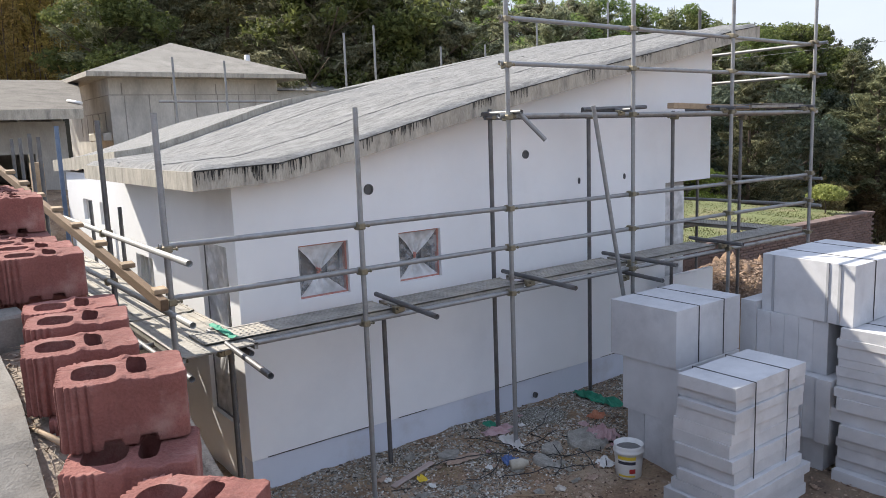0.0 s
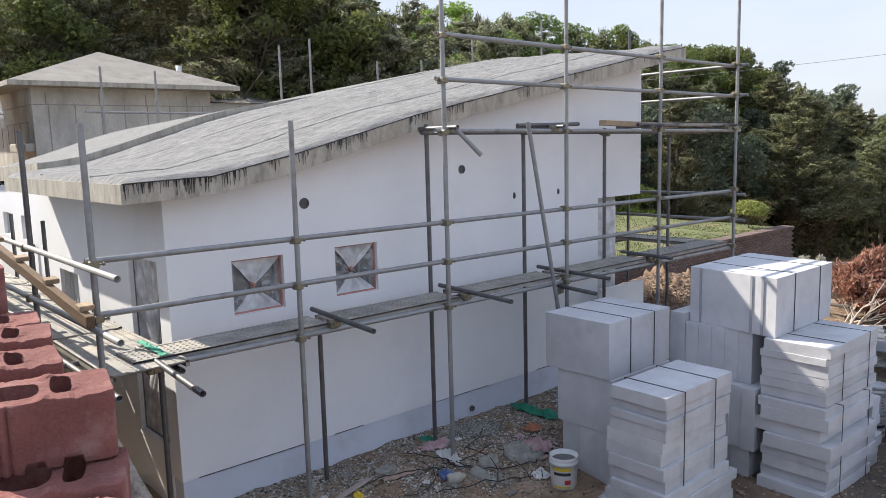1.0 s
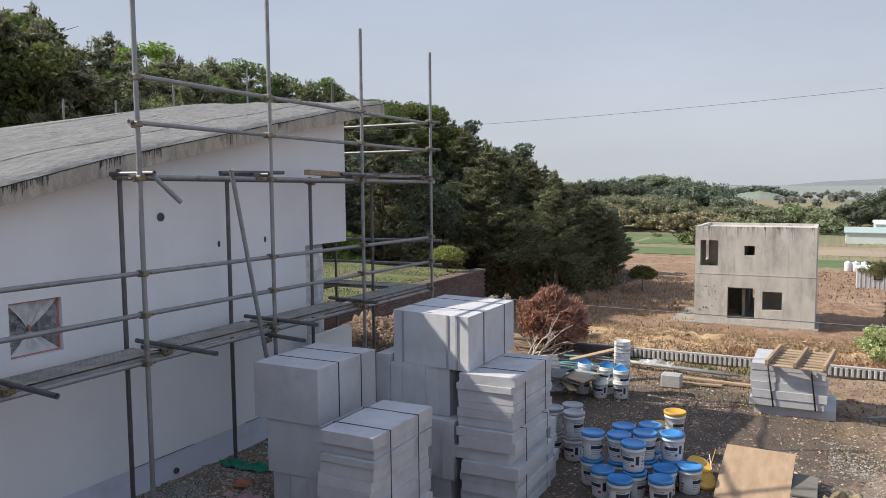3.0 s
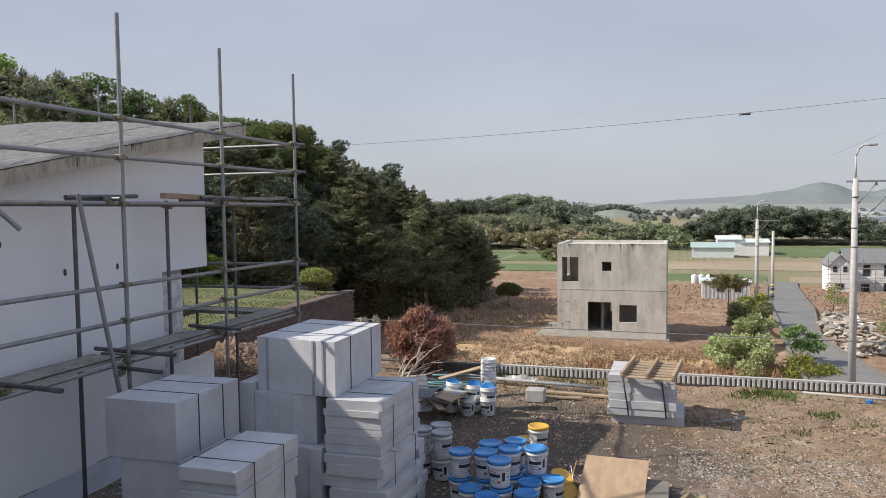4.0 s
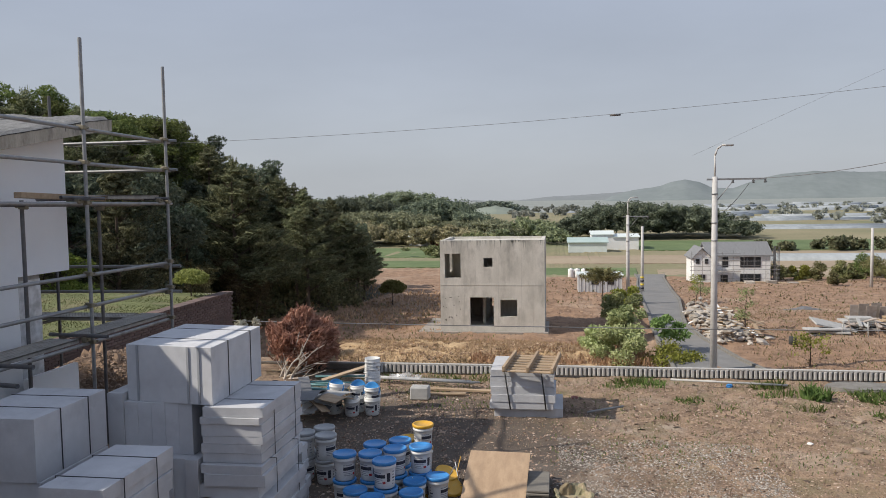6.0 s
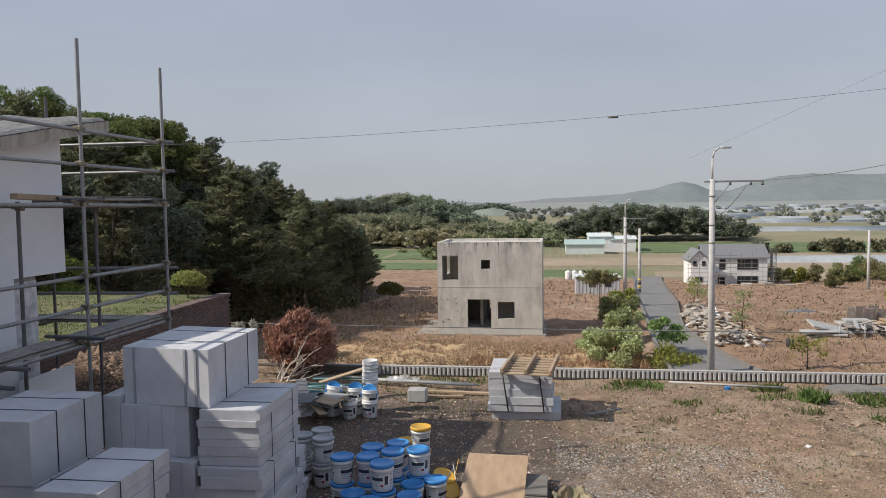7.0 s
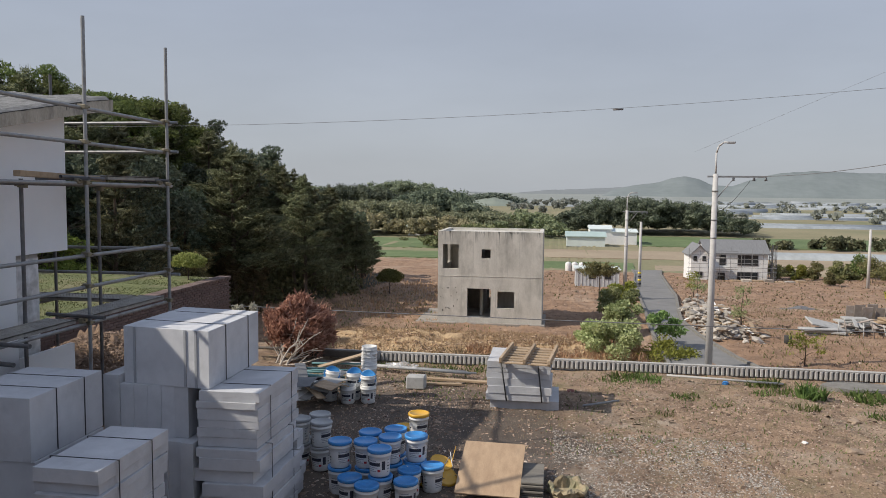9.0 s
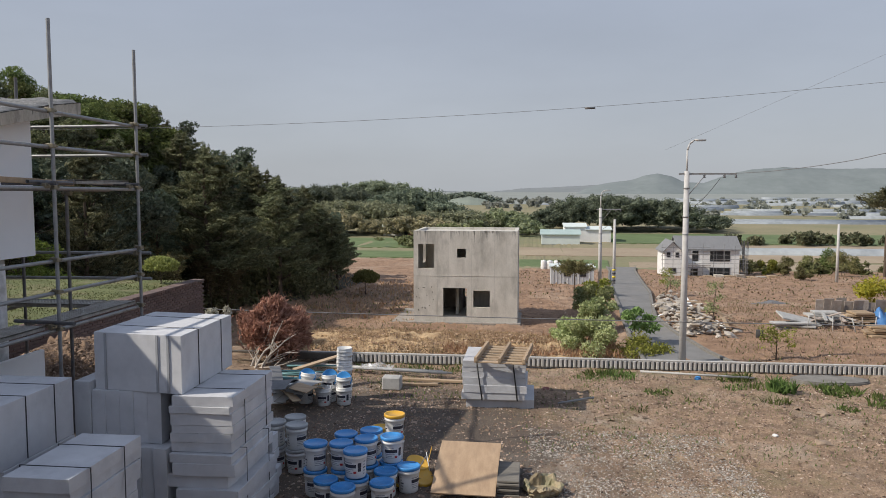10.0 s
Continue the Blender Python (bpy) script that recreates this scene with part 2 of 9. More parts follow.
def soil_material():
    """Stony soil: brown crumbs, pale dusty and mossy patches, and a stretch of dark gravel with cast shade painted in.
    """
    m = surf("soil", (0.12, 0.076, 0.050), (0.46, 0.322, 0.212), 3.4, 1.0, 1.0, 42, stain=(0.42, 0.34, 0.255), stain_scale=0.7, amount=0.42, depth=0.05)
    n, l = m.node_tree.nodes, m.node_tree.links
    b = n["Principled BSDF"]
    at = n.new("ShaderNodeTexCoord")
    colour = b.inputs["Base Color"].links[0].from_socket

    def patch(scale, lo, hi, tone, strength, detail=6, seed=0.0):
        nonlocal colour
        tex, r, mix = n.new("ShaderNodeTexNoise"), n.new("ShaderNodeMapRange"), n.new("ShaderNodeMix")
        tex.noise_dimensions = "4D"
        tex.inputs["W"].default_value, tex.inputs["Scale"].default_value = seed, scale
        tex.inputs["Detail"].default_value, tex.inputs["Roughness"].default_value = detail, 0.68
        l.new(at.outputs["Object"], tex.inputs["Vector"])
        r.inputs["From Min"].default_value, r.inputs["From Max"].default_value, r.inputs["To Max"].default_value = lo, hi, strength
        l.new(tex.outputs["Fac"], r.inputs["Value"])
        mix.data_type = "RGBA"
        l.new(r.outputs["Result"], mix.inputs[0])
        l.new(colour, mix.inputs[6])
        mix.inputs[7].default_value = (*tone, 1)
        colour = mix.outputs[2]

    patch(1.0, 0.52, 0.72, (0.17, 0.165, 0.075), 0.75, seed=2.0)
    patch(0.62, 0.56, 0.70, (0.50, 0.42, 0.34), 0.8, seed=5.0)
    patch(2.6, 0.56, 0.75, (0.07, 0.05, 0.04), 0.8, seed=9.0)
    patch(14.0, 0.60, 0.72, (0.56, 0.49, 0.41), 0.6, 3, seed=4.0)
    # the stretch round the pails: dark gravel, plus shadow painted into the soil colour
    mp, ln, ds, sm, r, mix = n.new("ShaderNodeMapping"), n.new("ShaderNodeVectorMath"), n.new("ShaderNodeTexNoise"), n.new("ShaderNodeMath"), n.new("ShaderNodeMapRange"), n.new("ShaderNodeMix")
    mp.inputs["Location"].default_value, mp.inputs["Scale"].default_value = (-2.55, -0.42, 0), (0.25, 0.30, 0)
    l.new(at.outputs["Object"], mp.inputs["Vector"])
    ln.operation = "LENGTH"
    l.new(mp.outputs["Vector"], ln.inputs[0])
    ds.inputs["Scale"].default_value, ds.inputs["Detail"].default_value = 0.9, 6
    l.new(at.outputs["Object"], ds.inputs["Vector"])
    sm.operation = "ADD"
    l.new(ln.outputs["Value"], sm.inputs[0])
    l.new(ds.outputs["Fac"], sm.inputs[1])
    r.inputs["From Min"].default_value, r.inputs["From Max"].default_value = 1.62, 1.22
    r.inputs["To Max"].default_value = 0.82
    l.new(sm.outputs[0], r.inputs["Value"])
    mix.data_type = "RGBA"
    l.new(r.outputs["Result"], mix.inputs[0])
    l.new(colour, mix.inputs[6])
    mix.inputs[7].default_value = (0.085, 0.072, 0.062, 1)
    l.new(mix.outputs[2], b.inputs["Base Color"])
    return m


SOIL = soil_material()
BARK = surf("bark", (0.06, 0.045, 0.035), (0.16, 0.12, 0.09), 4, 0.95, 0.6, 30, stretch=(1, 1, 0.3))


# ---- builders ----
def thing(name, label, category, at=(0, 0, 0), group="", kind=""):
    ob = new(name)
    ob.location = at
    ob.empty_display_size = 0.1
    return tagged(ob, label, category, group, kind)


def mesh_of(name, bm, material, smooth=False):
    me = bpy.data.meshes.new(name)
    bm.to_mesh(me)
    bm.free()
    for m in material if isinstance(material, (list, tuple)) else [material]:
        me.materials.append(m)
    if smooth:
        me.polygons.foreach_set("use_smooth", [True] * len(me.polygons))
    return me


def part(name, bm, material, parent, label="", smooth=False):
    ob = new(name, mesh_of(name, bm, material, smooth))
    ob.parent = parent
    if parent.data is None:
        ob.matrix_parent_inverse = Matrix.Translation(-parent.location)
    return tagged(ob, label)


def single(name, bm, material, label, category, group="", kind="", smooth=False):
    return tagged(new(name, mesh_of(name, bm, material, smooth)), label, category, group, kind)


def box(bm, lo, hi, bevel=0.0, m=None, mat_index=0):
    x0, y0, z0 = lo
    x1, y1, z1 = hi
    vs = [bm.verts.new(p) for p in ((x0, y0, z0), (x1, y0, z0), (x1, y1, z0), (x0, y1, z0), (x0, y0, z1), (x1, y0, z1), (x1, y1, z1), (x0, y1, z1))]
    fs = [bm.faces.new([vs[i] for i in q]) for q in ((3, 2, 1, 0), (4, 5, 6, 7), (0, 1, 5, 4), (1, 2, 6, 5), (2, 3, 7, 6), (3, 0, 4, 7))]
    for f in fs:
        f.material_index = mat_index
    if m is not None:
        for v in vs:
            v.co = m @ v.co
    if bevel:
        bmesh.ops.bevel(bm, geom=list({e for f in fs for e in f.edges}), offset=bevel, segments=1, affect="EDGES", profile=0.5)
    return bm


def tube(bm, a, b, r, r2=None, seg=10, caps=True):
    a, b = Vector(a), Vector(b)
    d = (b - a).normalized()
    u = d.orthogonal().normalized()
    w = d.cross(u)
    r2 = r if r2 is None else r2
    rings = []
    for p, q in ((a, r), (b, r2)):
        rings.append([bm.verts.new(p + q * (math.cos(k * math.tau / seg) * u + math.sin(k * math.tau / seg) * w)) for k in range(seg)])
    for k in range(seg):
        f = bm.faces.new((rings[0][k], rings[0][(k + 1) % seg], rings[1][(k + 1) % seg], rings[1][k]))
        f.smooth = True
    if caps:
        bm.faces.new(rings[0][::-1])
        bm.faces.new(rings[1])
    return bm


def lathe(bm, profile, seg=20, at=(0, 0, 0), mats=None):
    """A turned body from (radius, height) pairs."""
    rings = [[bm.verts.new((at[0] + r * math.cos(k * math.tau / seg), at[1] + r * math.sin(k * math.tau / seg), at[2] + z)) for k in range(seg)] for r, z in profile]
    for i in range(len(rings) - 1):
        for k in range(seg):
            f = bm.faces.new((rings[i][k], rings[i][(k + 1) % seg], rings[i + 1][(k + 1) % seg], rings[i + 1][k]))
            f.smooth = True
            if mats:
                f.material_index = mats[i]
    return bm


def panel(bm, us, vs, holes, place, thick):
    """A wall of thickness thick with openings. place(u, v, w) gives the point; v above 1e3 stands for the top line. holes: (u0, u1, v0, v1)."""
    us = sorted({*us, *(h[0] for h in holes), *(h[1] for h in holes)})
    vs = sorted({*vs, *(h[2] for h in holes), *(h[3] for h in holes)})
    solid = {}
    for i in range(len(us) - 1):
        for j in range(len(vs) - 1):
            mu, lo, hi = (us[i] + us[i + 1]) / 2, vs[j], vs[j + 1]
            solid[i, j] = not any(h[0] < mu < h[1] and h[2] <= lo and hi <= h[3] for h in holes)
    made = {}

    def v(i, j, w):
        if (i, j, w) not in made:
            made[i, j, w] = bm.verts.new(place(us[i], vs[j], w))
        return made[i, j, w]

    for (i, j), s in solid.items():
        if not s:
            continue
        bm.faces.new((v(i, j, 0), v(i + 1, j, 0), v(i + 1, j + 1, 0), v(i, j + 1, 0)))
        bm.faces.new((v(i, j + 1, thick), v(i + 1, j + 1, thick), v(i + 1, j, thick), v(i, j, thick)))
        for di, dj, a, b in ((0, -1, (i, j), (i + 1, j)), (1, 0, (i + 1, j), (i + 1, j + 1)), (0, 1, (i + 1, j + 1), (i, j + 1)), (-1, 0, (i, j + 1), (i, j))):
            if not solid.get((i + di, j + dj), False):
                bm.faces.new((v(*b, 0), v(*a, 0), v(*a, thick), v(*b, thick)))
    bmesh.ops.recalc_face_normals(bm, faces=bm.faces)
    return bm


def step(a, b, x):
    t = min(1.0, max(0.0, (x - a) / (b - a)))
    return t * t * (3 - 2 * t)




# ---- plants ----
def leaf_material(name, tone, other, glow=0.25, cut=0.0):
    """Leaves: a tone per leaf and per plant, some light coming through. cut: leaves to the metre in a spray, with gaps between them."""
    m = bpy.data.materials.new(name)
    m.use_nodes = True
    n, l = m.node_tree.nodes, m.node_tree.links
    b = n["Principled BSDF"]
    b.inputs["Roughness"].default_value, b.inputs["Specular IOR Level"].default_value = 0.7, 0.15
    geo, info = n.new("ShaderNodeNewGeometry"), n.new("ShaderNodeObjectInfo")
    mix = n.new("ShaderNodeMix")
    mix.data_type = "RGBA"
    mix.inputs[6].default_value, mix.inputs[7].default_value = (*tone, 1), (*other, 1)
    l.new(geo.outputs["Random Per Island"], mix.inputs[0])
    hsv = n.new("ShaderNodeHueSaturation")
    l.new(mix.outputs[2], hsv.inputs["Color"])
    r = n.new("ShaderNodeMapRange")
    r.inputs["To Min"].default_value, r.inputs["To Max"].default_value = 0.65, 1.25
    l.new(info.outputs["Random"], r.inputs["Value"])
    l.new(r.outputs["Result"], hsv.inputs["Value"])
    r2 = n.new("ShaderNodeMapRange")
    r2.inputs["To Min"].default_value, r2.inputs["To Max"].default_value = 0.475, 0.515
    l.new(info.outputs["Random"], r2.inputs["Value"])
    l.new(r2.outputs["Result"], hsv.inputs["Hue"])
    l.new(hsv.outputs["Color"], b.inputs["Base Color"])
    tr, add = n.new("ShaderNodeBsdfTranslucent"), n.new("ShaderNodeMixShader")
    if cut:
        co, tex, tone_of, gap = n.new("ShaderNodeTexCoord"), n.new("ShaderNodeTexNoise"), n.new("ShaderNodeMapRange"), n.new("ShaderNodeMapRange")
        tex.inputs["Scale"].default_value, tex.inputs["Detail"].default_value, tex.inputs["Roughness"].default_value = cut, 2, 0.6
        l.new(co.outputs["Object"], tex.inputs["Vector"])
        tone_of.inputs["From Min"].default_value, tone_of.inputs["From Max"].default_value = 0.40, 0.68
        tone_of.inputs["To Min"].default_value, tone_of.inputs["To Max"].default_value = 0.5, 1.55
        l.new(tex.outputs["Fac"], tone_of.inputs["Value"])
        shade = n.new("ShaderNodeMix")
        shade.data_type, shade.blend_type = "RGBA", "MULTIPLY"
        shade.inputs[0].default_value = 1.0
        l.new(hsv.outputs["Color"], shade.inputs[6])
        l.new(tone_of.outputs["Result"], shade.inputs[7])
        l.new(shade.outputs[2], b.inputs["Base Color"])
        l.new(shade.outputs[2], tr.inputs["Color"])
        gap.inputs["From Min"].default_value, gap.inputs["From Max"].default_value = 0.435, 0.455
        l.new(tex.outputs["Fac"], gap.inputs["Value"])
    else:
        l.new(hsv.outputs["Color"], tr.inputs["Color"])
    add.inputs[0].default_value = glow
    l.new(b.outputs[0], add.inputs[1])
    l.new(tr.outputs[0], add.inputs[2])
    leaf = add
    if cut:
        clear, leaf = n.new("ShaderNodeBsdfTransparent"), n.new("ShaderNodeMixShader")
        l.new(gap.outputs["Result"], leaf.inputs[0])
        l.new(clear.outputs[0], leaf.inputs[1])
        l.new(add.outputs[0], leaf.inputs[2])
    l.new(leaf.outputs[0], n["Material Output"].inputs["Surface"])
    return m


BROAD = leaf_material("broad_leaves", (0.075, 0.105, 0.036), (0.205, 0.25, 0.085), 0.36, 9)
PINE = leaf_material("pine_needles", (0.085, 0.10, 0.055), (0.27, 0.275, 0.155), 0.34, 11)
OLIVE = leaf_material("olive_leaves", (0.13, 0.14, 0.06), (0.30, 0.28, 0.135), 0.32, 9)
FRESH = leaf_material("fresh_leaves", (0.18, 0.225, 0.09), (0.42, 0.46, 0.24), 0.3)
YELLOW = leaf_material("yellow_green_leaves", (0.17, 0.19, 0.04), (0.33, 0.33, 0.08), 0.3)
DEAD = leaf_material("dead_needles", (0.28, 0.148, 0.10), (0.60, 0.37, 0.265), 0.35)
SILVER = leaf_material("grey_green_leaves", (0.085, 0.115, 0.08), (0.185, 0.22, 0.15), 0.25, 9)


def leaves(rng, blobs, count, size, long=1.0, shell=0.55, up=0.0):
    """Leaf quads on and in ellipsoidal clumps (x, y, z, rx, ry, rz), as vertices and faces."""
    blobs = np.array(blobs, float)
    w = (blobs[:, 3] * blobs[:, 4] * blobs[:, 5]) ** 0.66
    pick = rng.choice(len(blobs), count, p=w / w.sum())
    d = rng.normal(size=(count, 3))
    d /= np.linalg.norm(d, axis=1)[:, None]
    r = shell + (1.12 - shell) * rng.random(count) ** 0.6
    c = blobs[pick, :3] + d * r[:, None] * blobs[pick, 3:]
    a = rng.normal(size=(count, 3)) + np.array([0, 0, up])
    a /= np.linalg.norm(a, axis=1)[:, None]
    b = np.cross(a, rng.normal(size=(count, 3)))
    b /= np.linalg.norm(b, axis=1)[:, None]
    s = size * (0.55 + 0.9 * rng.random(count))[:, None]
    a, b = a * s * long, b * s / long
    v = np.stack([c - a, c + b * 0.9 + a * 0.2, c + a * 0.7 - b * 0.6], 1).reshape(-1, 3)
    return v, np.arange(3 * count).reshape(-1, 3)


ICO = (1 + 5 ** 0.5) / 2
ICO_V = np.array([(-1, ICO, 0), (1, ICO, 0), (-1, -ICO, 0), (1, -ICO, 0), (0, -1, ICO), (0, 1, ICO), (0, -1, -ICO), (0, 1, -ICO), (ICO, 0, -1), (ICO, 0, 1), (-ICO, 0, -1), (-ICO, 0, 1)]) / 1.9
ICO_F = np.array([(0, 11, 5), (0, 5, 1), (0, 1, 7), (0, 7, 10), (0, 10, 11), (1, 5, 9), (5, 11, 4), (11, 10, 2), (10, 7, 6), (7, 1, 8), (3, 9, 4), (3, 4, 2), (3, 2, 6), (3, 6, 8), (3, 8, 9), (4, 9, 5), (2, 4, 11), (6, 2, 10), (8, 6, 7), (9, 8, 1)])


def with_cores(rng, vf, blobs, k=0.62):
    """Adds the dense inner lumps of a crown to its leaves."""
    b = np.array(blobs, float)
    v = b[:, None, :3] + ICO_V[None] * b[:, None, 3:] * k * (0.75 + 0.5 * rng.random((len(b), 12, 1)))
    v[:, :, 2] -= 0.25 * k * b[:, None, 5]
    f = ICO_F[None] + 12 * np.arange(len(b))[:, None, None] + len(vf[0])
    return np.concatenate([vf[0], v.reshape(-1, 3)]), np.concatenate([vf[1], f.reshape(-1, 3)])


def leaf_mesh(name, vf, material):
    me = bpy.data.meshes.new(name)
    me.from_pydata(vf[0].tolist(), [], vf[1].tolist())
    me.materials.append(material)
    return me


def trunk_mesh(rng, height, r, limbs, lean=0.05, reach=0.5, start=0.35):
    """A tapered, slightly bent trunk with limbs that fork once."""
    bm = bmesh.new()
    p, pts = Vector((0, 0, -0.3)), []
    for k in range(6):
        pts.append(p.copy())
        p = p + Vector((rng.normal() * lean * height / 5, rng.normal() * lean * height / 5, (height + 0.3) / 5))
    for k in range(5):
        tube(bm, pts[k], pts[k + 1], r * (1 - 0.17 * k), r * (1 - 0.17 * (k + 1)), 7, caps=(k == 4))
    for k in range(limbs):
        q = start + (0.95 - start) * (k + rng.random() * 0.6) / limbs
        i = min(4, int(q * 5))
        base = pts[i].lerp(pts[i + 1], q * 5 - i)
        ang = k * 2.4 + rng.random()
        tip = base + Vector((math.cos(ang), math.sin(ang), 0.45 + 0.4 * rng.random())) * height * reach * (1.1 - 0.6 * q)
        tube(bm, base, tip, r * 0.38 * (1.2 - q), r * 0.12, 5, caps=False)
        side = base.lerp(tip, 0.55)
        tube(bm, side, side + Vector((math.cos(ang + 0.9), math.sin(ang + 0.9), 0.5)) * height * reach * 0.4, r * 0.2 * (1.2 - q), r * 0.06, 4, caps=False)
    return bm


def broad_tree(seed, h, width, count, size, mat):
    rng = np.random.default_rng(seed)
    blobs = []
    for k in range(44):
        t = rng.random()
        a, z = rng.random() * math.tau, h * (0.26 + 0.68 * t)
        rr = width * 0.5 * math.sqrt(max(0.05, 1 - ((t - 0.35) / 0.75) ** 2)) * (0.35 + 0.65 * rng.random())
        s = width * (0.065 + 0.085 * rng.random())
        blobs.append((rr * math.cos(a), rr * math.sin(a), z, s, s, s * 0.75))
    return leaf_mesh("crown", with_cores(rng, leaves(rng, blobs, count, size, 1.15, 0.5), blobs, 0.5), mat), mesh_of("trunk", trunk_mesh(rng, h * 0.85, h * 0.018 + 0.03, 6), BARK)


def sprays(rng, base, tip, count, size, long, spread, s0=0.15, flat=0.45):
    """Needle tufts along branches from base to tip, as vertices and faces."""
    base, tip = np.array(base), np.array(tip)
    d = tip - base
    ln = np.linalg.norm(d, axis=1)
    pick = rng.choice(len(base), count, p=ln / ln.sum())
    s = s0 + (1.06 - s0) * rng.random(count) ** 0.75
    off = rng.normal(size=(count, 3)) * np.array([1, 1, flat])
    c = base[pick] + d[pick] * s[:, None] + off * (spread * ln[pick] * (1.15 - 0.75 * s))[:, None]
    a = d[pick] / ln[pick][:, None] + rng.normal(size=(count, 3)) * 0.5
    a /= np.linalg.norm(a, axis=1)[:, None]
    b = np.cross(a, rng.normal(size=(count, 3)))
    b /= np.linalg.norm(b, axis=1)[:, None]
    q = size * (0.55 + 0.9 * rng.random(count))[:, None]
    a, b = a * q * long, b * q / long
    v = np.stack([c - a + b * 0.5, c + a, c - a * 0.9 - b * 0.5], 1).reshape(-1, 3)
    return v, np.arange(3 * count).reshape(-1, 3)


def pine_tree(seed, h, width, count, size, mat, low=0.25):
    """A pine with irregular flat pads on upturned limbs."""
    rng = np.random.default_rng(seed)
    base, tip = [], []
    for k in range(46):
        t = (k + rng.random()) / 46
        a, z = k * 2.4 + rng.random(), h * (low + (0.95 - low) * t)
        rr = width * 0.5 * (1.04 - t) ** 0.5 * (0.5 + 0.6 * rng.random())
        base.append((rr * 0.2 * math.cos(a), rr * 0.2 * math.sin(a), z - 0.05 * rr))
        tip.append((rr * math.cos(a), rr * math.sin(a), z + rr * (0.12 + 0.35 * rng.random())))
    base.append((0, 0, h * 0.86))
    tip.append((0.02 * h, 0, h))
    lumps = [(0.75 * (b[0] + t[0]) / 2 + 0.02 * h * rng.normal(), 0.75 * (b[1] + t[1]) / 2, 0.4 * b[2] + 0.6 * t[2], 0.11 * width, 0.11 * width, 0.05 * width) for b, t in zip(base, tip)]
    return leaf_mesh("crown", with_cores(rng, sprays(rng, base, tip, count, size, 1.6, 0.19, 0.2), lumps, 0.55), mat), mesh_of("trunk", trunk_mesh(rng, h * 0.95, h * 0.016 + 0.03, 8, 0.02, 0.17, low), BARK)


def cedar_tree(seed, h, width, count, size, mat):
    """A pointed cedar: many thin drooping sprays from the ground up."""
    rng = np.random.default_rng(seed)
    base, tip = [], []
    for k in range(70):
        t = (k + rng.random()) / 70
        a, z = k * 2.4 + rng.random(), h * (0.05 + 0.9 * t)
        rr = width * 0.5 * (1.04 - t) ** 0.8 * (0.6 + 0.55 * rng.random())
        base.append((0, 0, z))
        tip.append((rr * math.cos(a), rr * math.sin(a), z + rr * (0.45 - 0.25 * rng.random())))
    base.append((0, 0, h * 0.85))
    tip.append((0, 0, h * 1.02))
    return leaf_mesh("crown", sprays(rng, base, tip, count, size, 1.9, 0.09, 0.2, 0.8), mat), mesh_of("trunk", trunk_mesh(rng, h * 0.9, h * 0.014 + 0.02, 4, 0.02, 0.1, 0.3), BARK)


def bamboo_clump(seed, h, width, count, size, mat):
    """A clump of bamboo: slender culms that arch over at the top, with plumes of small narrow leaves."""
    rng = np.random.default_rng(seed)
    base, tip = [], []
    bm = bmesh.new()
    for k in range(16):
        a, q = k * 2.4 + rng.random(), width * 0.30 * math.sqrt((k + 0.5) / 16)
        foot, hh, out = Vector((q * math.cos(a), q * math.sin(a), -0.1)), h * (0.62 + 0.38 * rng.random()), width * (0.12 + 0.22 * rng.random())
        way_out = Vector((math.cos(a), math.sin(a), 0))
        pts = [foot + way_out * out * (t ** 3) + Vector((0, 0, hh * (t - 0.10 * t ** 5))) for t in (0, 0.35, 0.6, 0.75, 0.88, 1.0)]
        for i in range(5):
            tube(bm, pts[i], pts[i + 1], 0.03 * (1 - 0.15 * i), 0.03 * (1 - 0.15 * (i + 1)), 5, caps=False)
        for i in (0, 1, 2, 3, 4):
            for s in range(5):
                p = pts[i].lerp(pts[i + 1], rng.random())
                b = rng.random() * math.tau
                ln = h * (0.06 + 0.07 * rng.random()) * (1.25 - 0.15 * i)
                base.append(tuple(p))
                tip.append(tuple(p + Vector((math.cos(b) * ln, math.sin(b) * ln, ln * (0.55 - 0.5 * rng.random())))))
        base.append(tuple(pts[4]))
        tip.append(tuple(pts[5] + way_out * 0.04 * h))
    return leaf_mesh("crown", sprays(rng, base, tip, count, size, 1.9, 0.16, 0.1, 0.8), mat), mesh_of("trunk", bm, BARK)


def plant(name, meshes, label, category, m, group=""):
    """A plant of two meshes at a pose; the trunk stands on the ground."""
    ob = new(name)
    ob.empty_display_size = 0.1
    ob.matrix_basis = m
    tagged(ob, label, category, group)
    for part_name, me in (("crown", meshes[0]), ("trunk", meshes[1])):
        child = new(part_name, me)
        child.parent = ob
    return ob
# ---- ground ----
def toe(x):
    """Where the wooded hill begins."""
    return 14 + 5.5 * step(56, 38, x) + 3 * step(36, 14, x) + 9 * step(16, 9, x)


